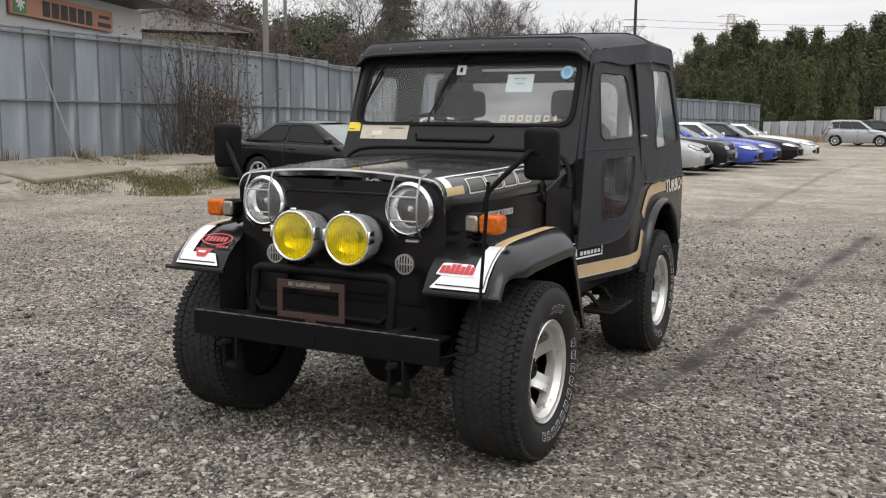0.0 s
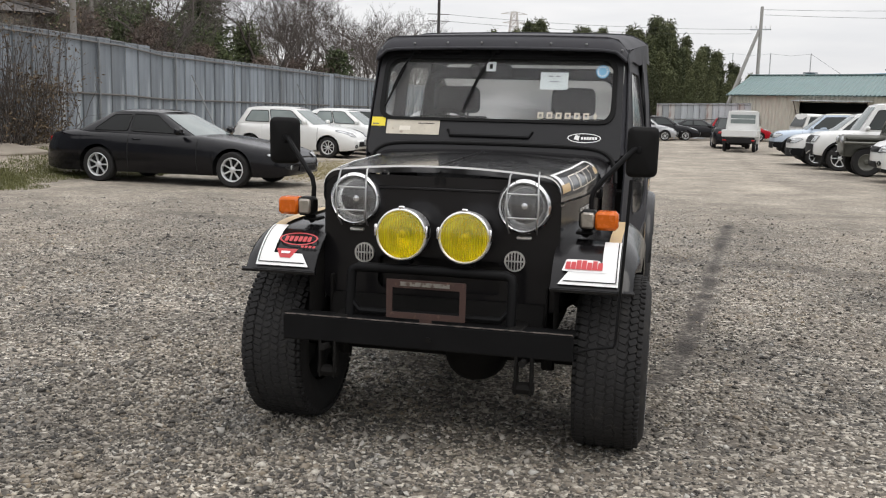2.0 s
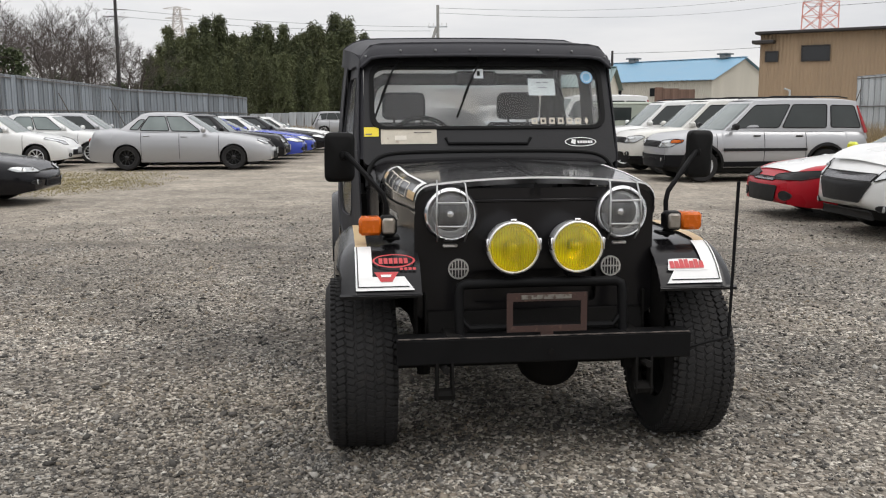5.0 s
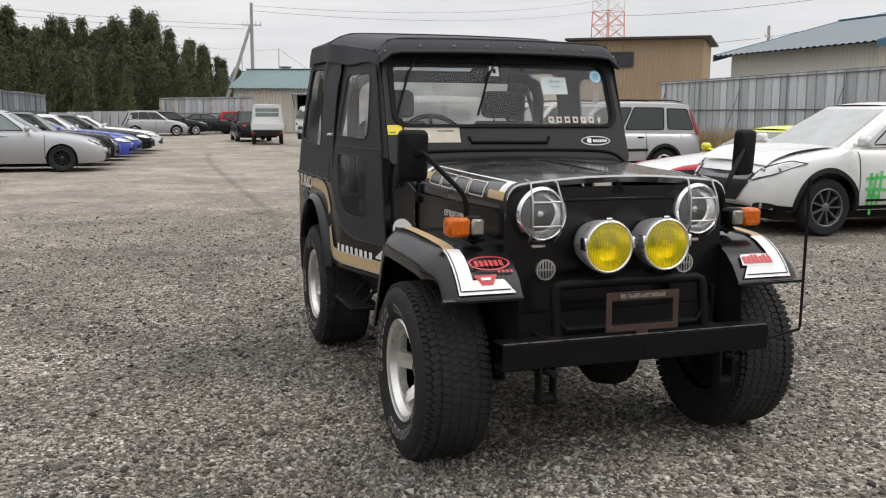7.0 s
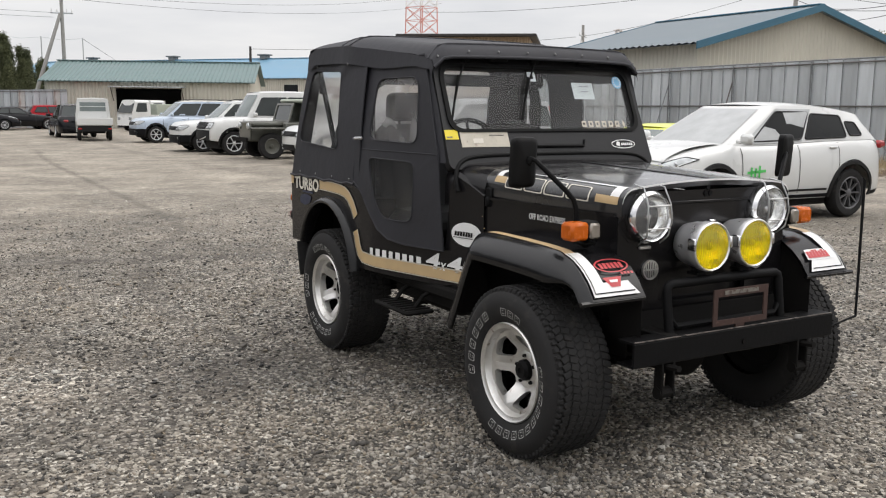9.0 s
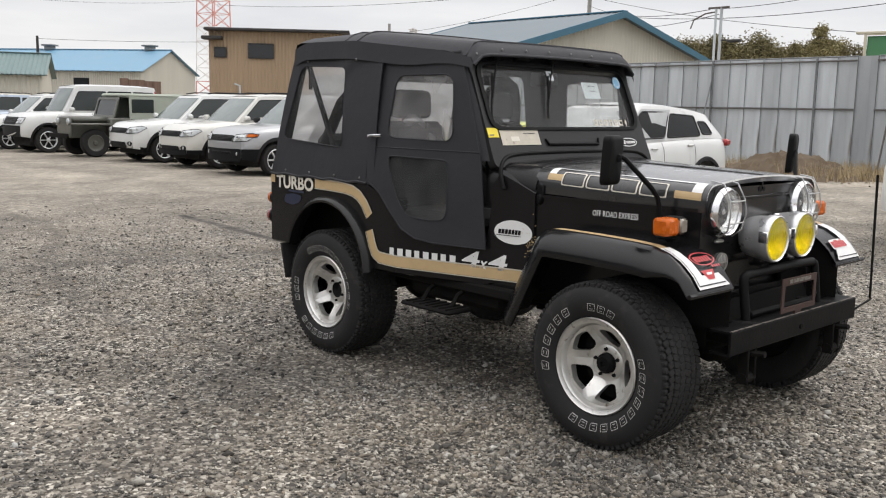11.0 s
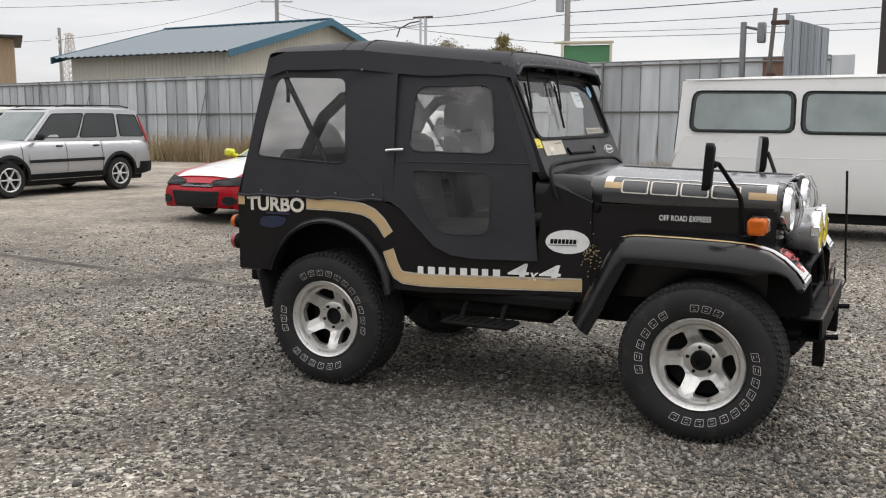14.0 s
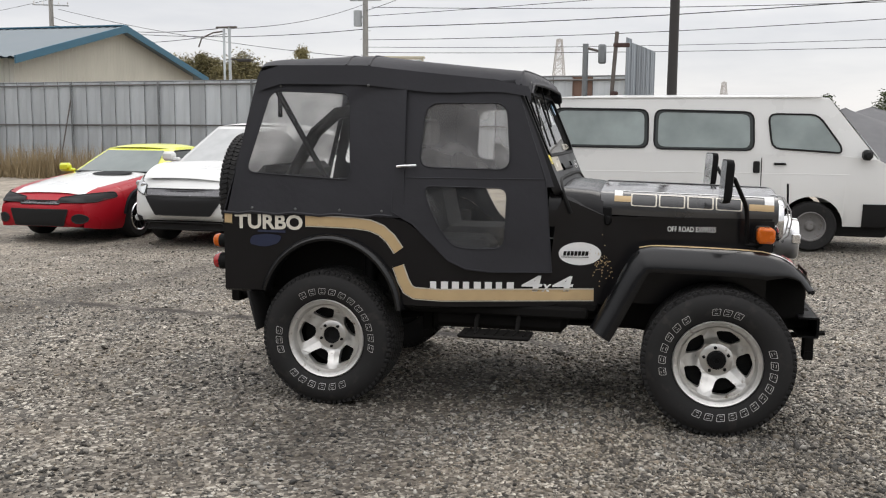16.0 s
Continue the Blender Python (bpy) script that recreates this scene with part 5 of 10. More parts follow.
    part("worn_strip", M().box((-0.0, -0.486, 0.727), (0.20, 0.003, 0.016)), ALLOY_DULL, bp)
    # whip marker rod on the bumper's end
    part("marker_rod", M().tube([(0.575, -0.48, 0.50), (0.66, -0.50, 0.53), (0.735, -0.505, 0.545), (0.742, -0.50, 0.56), (0.768, -0.475, 1.168)], [0.005, 0.005, 0.006, 0.006, 0.007], 7), MATT_BLACK, bp, "thin black upright corner rod")
    # turn lamps and mirrors on the fenders
    for sg in (-1, 1):
        tl = part("turn_lamp", M().box((sg * 0.600, -0.205, 0.985), (0.072, 0.085, 0.078), 0.014).tube([(sg * 0.60, -0.19, 0.95), (sg * 0.585, -0.17, 0.92)], 0.02, 8).box((sg * 0.585, -0.165, 0.928), (0.07, 0.08, 0.014), 0.005), DARK, car)
        part("lens", M().box((sg * 0.672, -0.21, 0.985), (0.092, 0.082, 0.074), 0.012), AMBER, tl, "amber plastic lens")
        part("clear_window", M().box((sg * 0.598, -0.243, 0.985), (0.054, 0.02, 0.064), 0.008), DULL_LENS, tl)
        arm = M().tube([(sg * 0.605, -0.13, 0.93), (sg * 0.602, -0.125, 1.06), (sg * 0.612, -0.12, 1.10), (sg * 0.64, -0.11, 1.135), (sg * 0.755, -0.045, 1.262), (sg * 0.765, -0.03, 1.268)], 0.011, 8)
        mi = part("door_mirror", arm, MATT_BLACK, car, "square black mirror on a bent arm")
        shape = rpoly([(-0.064, -0.104), (0.064, -0.104), (0.066, 0.104), (-0.062, 0.106)], 0.030, 5)
        tilt = lambda a, b, y: Vector((sg * 0.790 + a, y + a * (0.33 if sg > 0 else 0.14) - b * 0.06, 1.252 + b))
        shell = M().grid(lambda k, f: tilt(shape[k % len(shape)][0] * (0.72, 0.96, 1.0, 1.0)[f], shape[k % len(shape)][1] * (0.80, 0.97, 1.0, 1.0)[f], (-0.030, -0.022, -0.008, 0.010)[f]), list(range(len(shape) + 1)), (0, 1, 2, 3))
        shell.poly([(a * 0.72, b * 0.80) for a, b in shape], lambda a, b: tilt(a, b, -0.030))
        shell.poly(shape, lambda a, b: tilt(a, b, 0.008))
        part("housing", shell, DARK, mi, "", 60)
        part("mirror_glass", M().poly([(a * 0.93, b * 0.95) for a, b in shape], lambda a, b: tilt(a, b, 0.0115)), CHROME, mi, "mirror glass", 0)
        part("clamp_ball", M().lathe([(0.0001, 0.02), (0.014, 0.014), (0.018, 0.0), (0.014, -0.014), (0.0001, -0.02)], Matrix.Translation((sg * 0.775, -0.025, 1.262)), 10), MATT_BLACK, mi)
    # tail lamps
    for sg in (-1, 1):
        for z, m_, r in ((0.872, AMBER, 0.038), (0.758, RED_LENS, 0.046)):
            c = Matrix.Translation((sg * 0.74, 2.62, z)) @ AX_Y
            t = part("tail_lamp", M().lathe([(r * 0.9, 0), (r, 0.01), (r, 0.045)], c, 24), DARK, car)
            part("lens", M().lathe([(r, 0.045), (r * 0.96, 0.07), (r * 0.7, 0.082), (0.0001, 0.086)], c, 24), m_, t, "amber lens" if m_ is AMBER else "red lens", 70)
    part("rear_crossmember", M().box((0, 2.63, 0.56), (1.3, 0.06, 0.09), 0.01), CHASSIS, car)
    # chassis and running gear
    for sg in (-1, 1):
        part("chassis_rail", M().box((sg * 0.36, 1.05, 0.52), (0.07, 3.05, 0.11), 0.008), CHASSIS, car)
    for y in (0.0, 2.03):
        ax = M().tube([(-0.66, y, 0.366), (0.66, y, 0.366)], 0.042, 12)
        ax.lathe([(0.0001, 0.15), (0.07, 0.14), (0.125, 0.08), (0.145, 0), (0.125, -0.08), (0.07, -0.13), (0.0001, -0.14)], Matrix.Translation((0.12 if y == 0 else 0.0, y, 0.366)) @ AX_Y, 20)
        part("axle", ax, CHASSIS, car)
        for sg in (-1, 1):
            sp_ = M()
            for k in range(4):
                ln = 0.55 - 0.09 * k
                sp_.tube([(sg * 0.40, y - ln, 0.46 - 0.012 * k), (sg * 0.40, y, 0.405 - 0.014 * k), (sg * 0.40, y + ln, 0.46 - 0.012 * k)], 0.014, 6)
            part("leaf_spring", sp_, CHASSIS, car)
            shk = M().box((sg * 0.40 + 0.03, y - 0.47, 0.40), (0.012, 0.05, 0.16), 0.004).box((sg * 0.40 - 0.03, y - 0.47, 0.40), (0.012, 0.05, 0.16), 0.004).tube([(sg * 0.36, y - 0.47, 0.345), (sg * 0.44, y - 0.47, 0.345)], 0.025, 8)
            part("shackle", shk, CHASSIS, car)
            part("damper", M().tube([(sg * 0.45, y - 0.12, 0.33), (sg * 0.45, y - 0.10, 0.62)], 0.028, 8), CHASSIS, car)
    # unseen tank, added to block the bright view through below the car
    part("fuel_tank", M().box((-0.50, 1.12, 0.50), (0.24, 0.72, 0.15), 0.03), CHASSIS, car)
    part("silencer", M().tube([(0.50, 0.85, 0.47), (0.50, 1.40, 0.47)], 0.07, 14), CHASSIS, car)
    part("drive_shaft", M().tube([(0.05, 0.1, 0.38), (0.05, 0.75, 0.46), (0.0, 1.1, 0.44), (0, 1.95, 0.38)], 0.03, 8), CHASSIS, car)
    part("gearbox", M().box((0.0, 0.85, 0.48), (0.36, 0.6, 0.16), 0.04), CHASSIS, car)
    part("engine_block", M().box((0.0, 0.16, 0.74), (0.62, 0.62, 0.50), 0.05), CHASSIS, car)
    part("front_apron", M().box((0, -0.30, 0.575), (0.90, 0.02, 0.13), 0.006, Matrix.Rotation(radians(-20), 3, "X")), CHASSIS, car)
    part("front_crossmember", M().box((0, -0.22, 0.50), (0.80, 0.10, 0.09), 0.01), CHASSIS, car)
    # added panel under the engine, keeps light off the ground below
    part("belly_pan", M().box((0.0, 0.42, 0.425), (0.66, 0.75, 0.025), 0.01), CHASSIS, car)
    part("transfer_case", M().box((0.10, 1.10, 0.46), (0.46, 0.42, 0.20), 0.05), CHASSIS, car)
    # added panels beside the engine, shut out light from the wheel side
    for sg in (-1, 1):
        part("splash_guard", M().box((sg * 0.455, 0.10, 0.58), (0.012, 0.80, 0.26), 0.004), CHASSIS, car)
    part("skid_plate", M().box((0.0, 1.05, 0.42), (0.5, 0.30, 0.02), 0.008), CHASSIS, car)
    part("exhaust_pipe", M().tube([(0.3, 0.5, 0.42), (0.3, 1.4, 0.42), (0.42, 1.9, 0.52), (0.42, 2.6, 0.46)], 0.025, 8), RUST, car)
    part("steering_rod", M().tube([(-0.6, 0.15, 0.40), (0.6, 0.15, 0.40)], 0.016, 8), CHASSIS, car)
    # inside
    part("dashboard", M().box((0, 0.90, 1.17), (1.20, 0.10, 0.16), 0.03), DARK, car)
    stw = M()
    cm = Matrix.Translation((-0.33, 1.10, 1.24)) @ Matrix.Rotation(radians(62), 4, "X")
    stw.lathe([(0.19 + 0.013 * math.cos(a), 0.013 * math.sin(a)) for a in lin(0, 2 * math.pi * 7 / 8, 8)], cm, 32, True)
    for k in range(3):
        a = radians(90 + 120 * k)
        stw.tube([cm @ Vector((0, 0, -0.02)), cm @ Vector((0.19 * math.cos(a), 0.19 * math.sin(a), 0))], 0.009, 6)
    stw.tube([cm @ Vector((0, 0, 0)), (-0.33, 0.92, 1.12)], 0.02, 8)
    part("steering_wheel", stw, DARK, car)
    for sg in (-1, 1):
        x0 = -0.385 if sg < 0 else 0.325
        s = part("seat", M().box((x0, 1.44, 0.83), (0.46, 0.48, 0.14), 0.05).box((x0, 1.68, 1.10), (0.46, 0.13, 0.56), 0.05, Matrix.Rotation(radians(-12), 3, "X")).box((x0, 1.44, 0.68), (0.40, 0.40, 0.2), 0.02), SEAT, car, "dark cloth front seat")
        hr = rpoly([(-0.135, -0.083), (0.135, -0.083), (0.130, 0.083), (-0.130, 0.083)], 0.045, 5)
        pad = M().grid(lambda k, f: Vector((x0 + hr[k % len(hr)][0] * (0.86, 0.97, 1.0, 0.97, 0.86)[f], 1.76 + (-0.05, -0.035, 0.0, 0.035, 0.05)[f], 1.475 + hr[k % len(hr)][1] * (0.80, 0.96, 1.0, 0.96, 0.80)[f])), list(range(len(hr) + 1)), (0, 1, 2, 3, 4))
        for e_ in (-0.05, 0.05):
            pad.poly([(a * 0.86, b * 0.80) for a, b in hr], lambda a, b: Vector((x0 + a, 1.76 + e_, 1.475 + b)))
        part("headrest", pad.tube([(x0 - 0.06, 1.75, 1.36), (x0 - 0.06, 1.76, 1.42)], 0.007, 6).tube([(x0 + 0.06, 1.75, 1.36), (x0 + 0.06, 1.76, 1.42)], 0.007, 6), SEAT, s)
    part("rear_bench", M().box((0, 2.38, 0.95), (1.0, 0.36, 0.12), 0.04).box((0, 2.52, 1.12), (1.0, 0.10, 0.32), 0.04), SEAT, car)
    rb = M().tube([(-0.60, 1.84, 0.62), (-0.60, 1.84, 1.52), (-0.575, 1.84, 1.60), (-0.50, 1.84, 1.64), (0.50, 1.84, 1.64), (0.575, 1.84, 1.60), (0.60, 1.84, 1.52), (0.60, 1.84, 0.62)], 0.036, 12)
    for sg in (-1, 1):
        rb.tube([(sg * 0.56, 1.86, 1.60), (sg * 0.57, 2.04, 1.575), (sg * 0.59, 2.16, 1.47), (sg * 0.63, 2.44, 0.98)], 0.034, 12)
    part("roll_bar", rb, MATT_BLACK, car, "black padded roll bar")
    for sg in (-1, 1):
        part("hood_stick", M().tube([(sg * 0.70, 2.34, 1.70), (sg * 0.73, 2.02, 1.18)], 0.016, 8).tube([(sg * 0.70, 2.32, 1.72), (sg * 0.70, 2.32, 1.55)], 0.012, 6), MATT_BLACK, car)
    part("centre_mirror", M().box((-0.05, 1.03, 1.618), (0.225, 0.03, 0.077), 0.014).tube([(-0.05, 1.03, 1.64), (-0.05, 1.05, 1.73)], 0.008, 6), DARK, car)
    # decals on the bonnet's rounded edges: border, outlined blocks
    for sg in (-1, 1):
        lay = lambda s, y, o=0.002: hood_at(sg * s, y, o)
        g = M()
        g.grid(lambda y, s: lay(s, y), lin(-0.262, 0.53, 20), (0.752, 0.772))
        g.grid(lambda y, s: lay(s, y), (0.49, 0.53), lin(0.772, 0.845, 6))
        g.grid(lambda y, s: lay(s, y), (-0.262, -0.215), lin(0.772, 0.86, 6))
        bd = part("hood_border", g, WHITE_VINYL, hd, "white border stripe", 0)
        part("hood_corner", M().grid(lambda y, s: lay(s, y), (0.445, 0.53), lin(0.845, 0.895, 4)), GOLD_VINYL, hd, "gold stripe corner", 0)
        part("hood_corner", M().grid(lambda y, s: lay(s, y), lin(-0.262, -0.14, 4), lin(0.86, 0.915, 4)), GOLD_VINYL, hd, "gold stripe corner", 0)
        g = M()
        for k in range(4):
            y0 = -0.106 + k * 0.1405
            o = rpoly([(0.815, y0), (0.815, y0 + 0.131), (0.925, y0 + 0.131), (0.925, y0)], 0.012, 2)
            i = [(lerp(p[0], 0.87, 0.14), lerp(p[1], y0 + 0.0655, 0.11)) for p in o]
            g.ring(o, i, lambda s, y, off: lay(s, y), 0.0, 20)
        part("block_decal", g, LETTER_CREAM, hd, "row of four cream-outlined black blocks", 0)
        g = lettering("OFF ROAD EXPRESS", lambda a, z: Vector((sg * (hw(sg * a) + (-0.012 + 0.003)), sg * a, z)), -0.258 if sg < 0 else 0.02, 0.979, 0.240, 0.027)
        part("lettering", g, WHITE_VINYL, car, "white words OFF ROAD EXPRESS", 0)
    g = M().grid(lambda s, f: hood_at(s, -0.2855) + Vector((0, -0.002, -0.008 * f + 0.001)), lin(-0.9, 0.9, 45), (0.0, 1.0))
    part("front_edge_stripe", g, WHITE_VINYL, hd, "thin white stripe on the front edge", 0)
    # decals on the tub's sides
    for sg in (-1, 1):
        on = side(sg, 0.004)
        ln = lambda pts: [(sg * y, z) for y, z in pts]
        upper = ln([(2.145, 1.000), (2.0, 0.999), (1.86, 0.995), (1.78, 0.985), (1.72, 0.962), (1.67, 0.92), (1.625, 0.858)])
        lower = ln([(1.628, 0.776), (1.60, 0.70), (1.575, 0.655), (1.54, 0.635), (1.4, 0.629), (0.62, 0.640)])
        for line, w in ((upper, 0.052), (lower, 0.056)):
            so = part("side_stripe", strip(M(), line, w, on), GOLD_VINYL, car, "gold stripe with cream edge", 0)
            l, r = band(line, w + 0.006)
            edge = strip(strip(M(), l, 0.007, side(sg, 0.006)), r, 0.005, side(sg, 0.006))
            part("stripe_edge", edge, CREAM_VINYL, so, "", 0)
        part("side_stripe", strip(M(), ln([(2.615, 1.003), (2.57, 1.002)]), 0.05, on), GOLD_VINYL, car, "", 0)
        g = lettering("TURBO", on, -2.555 if sg < 0 else 2.155, 0.948, 0.395, 0.082, 0.0, 0.032)
        part("lettering", g, LETTER_CREAM, car, "cream capitals TURBO", 0)
        if sg < 0:
            g = M()
            for k in range(8):
                a0 = -1.455 + k * 0.0560
                w_ = 0.036 if k % 3 else 0.032
                part("white_block", M().poly([(a0, 0.660), (a0 + w_, 0.660), (a0 + w_, 0.702), (a0, 0.702)], on), WHITE_VINYL, car, "", 0)
            for tx, a0, w, h in (("4", -0.995, 0.105, 0.084), ("x", -0.888, 0.042, 0.040), ("4", -0.838, 0.105, 0.082)):
                part("lettering", lettering(tx, on, a0, 0.654, w, h, 0.025, 0.02), WHITE_VINYL, car, "white figures 4x4", 0)
            sn = part("oval_decal", M().poly(ellipse(-0.695, 0.855, 0.108, 0.060), side(sg, 0.004)), WHITE_VINYL, car, "white oval decal with a black bar", 0)
            g = M()
            for k in range(7):
                g.poly([(-0.780 + k * 0.0185, 0.845), (-0.765 + k * 0.0185, 0.845), (-0.762 + k * 0.0185, 0.868), (-0.777 + k * 0.0185, 0.868)], side(sg, 0.006))
            g.poly([(-0.79, 0.836), (-0.65, 0.836), (-0.65, 0.839), (-0.79, 0.839)], side(sg, 0.006))
            part("oval_marks", g, DARK, sn, "", 0)
            g = M()
            rn = random.Random(4)
            for k in range(60):
                a0, z0 = rn.gauss(-0.585, 0.03), rn.gauss(0.80, 0.045)
                g.poly(ellipse(a0, z0, 0.003, 0.003, 5), side(sg, 0.004))
            part("decal_remains", g, GOLD_VINYL, car, "flaking specks of an old gold decal", 0)
            g = M().poly(rpoly([(-2.47, 0.865), (-2.38, 0.850), (-2.30, 0.875), (-2.28, 0.915), (-2.37, 0.925), (-2.46, 0.91)], 0.03, 3), side(sg, 0.004)).poly([(-2.42, 0.932), (-2.26, 0.932), (-2.26, 0.944), (-2.42, 0.944)], side(sg, 0.004))
            part("faded_decal", g, BLUE_VINYL, car, "faded blue decal", 0)
        else:
            g = M().ring([(0.70, 0.70), (1.12, 0.70), (1.12, 0.785), (0.70, 0.785)], [(0.71, 0.708), (1.11, 0.708), (1.11, 0.777), (0.71, 0.777)], lambda a, z, off: on(a, z))
            for k in range(3):
                g.ring([(0.73 + k * 0.05, 0.715), (0.77 + k * 0.05, 0.715), (0.77 + k * 0.05, 0.77), (0.73 + k * 0.05, 0.77)], [(0.745 + k * 0.05, 0.73), (0.757 + k * 0.05, 0.73), (0.757 + k * 0.05, 0.755), (0.745 + k * 0.05, 0.755)], lambda a, z, off: on(a, z))
            for k in range(6):
                g.poly([(0.90 + k * 0.034, 0.715), (0.925 + k * 0.034, 0.715), (0.925 + k * 0.034, 0.735), (0.90 + k * 0.034, 0.735)], on)
            g.poly([(0.90, 0.752), (1.09, 0.752), (1.09, 0.762), (0.90, 0.762)], on)
            part("blocky_label", g, WHITE_VINYL, car, "white-framed label with plain blocks", 0)
    return car


build_jeep()


# ---- parked vehicles ----
def paint(name, color, rough=0.3, metal=0.0, vary=0.06):
    return mat(name, color, rough, metal, vary=vary, scale=1.5, coat=0.6, grain=0.02)


WHITE_CAR = paint("white_car_paint", (0.64, 0.645, 0.63))
VAN_WHITE = paint("white_van_paint", (0.72, 0.72, 0.705))
PEARL_CAR = paint("pearl_white_car_paint", (0.60, 0.59, 0.545))
SILVER_CAR = paint("silver_car_paint", (0.37, 0.375, 0.385), 0.32, 0.45)
BLACK_CAR = mat("black_car_paint", (0.0045, 0.0045, 0.0060), 0.12, vary=0.15, scale=1.5, spec=0.32)
BLUE_CAR = paint("deep_blue_car_paint", (0.022, 0.050, 0.36), 0.28)
PALE_BLUE_CAR = paint("pale_blue_car_paint", (0.42, 0.49, 0.58), 0.3, 0.2)
RED_CAR = mat("red_car_paint", (0.33, 0.008, 0.016), 0.3, vary=0.10, scale=2, spec=0.18)
LIME_CAR = paint("yellow_green_car_paint", (0.62, 0.66, 0.02), 0.4)
OLIVE_CAR = paint("dull_olive_paint", (0.085, 0.085, 0.07), 0.7)
CANVAS_PALE = mat("pale_green_canvas", (0.36, 0.39, 0.33), 0.85, vary=0.15, scale=5, grain=0.3)
ROOF_BEIGE = paint("beige_roof_paint", (0.55, 0.50, 0.38))
CHROME_DARK = mat("dark_chrome", (0.12, 0.12, 0.125), 0.25, metal=0.8, vary=0.1)
GLASS_DARK = mat("dark_car_glass", (0.034, 0.040, 0.039), 0.10, vary=0.4, scale=1.3, spec=0.4)
GLASS_TINT = mat("black_tinted_glass", (0.010, 0.011, 0.011), 0.12, vary=0.3, scale=1.5, spec=0.16)
# next three are opaque: see-through daylight and sky reflection are painted as paler colour
GLASS_MID = mat("grey_green_glass_painted_daylight", (0.17, 0.20, 0.195), 0.08, vary=0.5, scale=1.5, spec=0.4)
GLASS_VAN = mat("pale_green_van_glass_painted_daylight", (0.27, 0.315, 0.31), 0.08, vary=0.6, scale=1.7, spec=0.5)
GLASS_SCREEN = mat("pale_screen_painted_sky", (0.13, 0.158, 0.152), 0.07, vary=0.55, scale=1.6, spec=0.6)
TRIM = mat("black_car_trim", (0.010, 0.010, 0.0105), 0.55, vary=0.2, scale=8, spec=0.25)
GREY_TRIM = mat("dark_grey_bumper_plastic", (0.0085, 0.009, 0.0105), 0.6, vary=0.2, scale=8, grain=0.1, spec=0.12)
LAMP = mat("car_headlamp_lens", (0.45, 0.47, 0.47), 0.12, metal=0.4, vary=0.5, scale=9, coat=0.8)
RIM_SILVER = mat("silver_car_rim", (0.62, 0.63, 0.64), 0.35, metal=0.5, vary=0.15, scale=20)
STEEL_WHEEL = mat("dull_grey_steel_wheel", (0.15, 0.145, 0.14), 0.6, vary=0.35, scale=14, wear=0.6, wearcol=(0.09, 0.06, 0.045))
RIM_TWOTONE = mat("dark_machined_car_rim", (0.13, 0.13, 0.135), 0.35, metal=0.4, vary=0.3, scale=20)
RIM_BLACK = mat("black_car_rim", (0.012, 0.012, 0.012), 0.4, vary=0.2, scale=20)
SEAM = mat("panel_gap", (0.012, 0.012, 0.012), 0.8, vary=0.2)
PLATE = mat("blank_plate_board", (0.25, 0.26, 0.26), 0.5, vary=0.1)
SPRAY = mat("green_spray_paint", (0.10, 0.55, 0.13), 0.6, vary=0.25, scale=14)
FILM = mat("dusty_plastic_film", (0.40, 0.41, 0.41), 0.45, vary=0.35, scale=4, grain=0.3, gscale=14)

WHEEL_MESH = {}


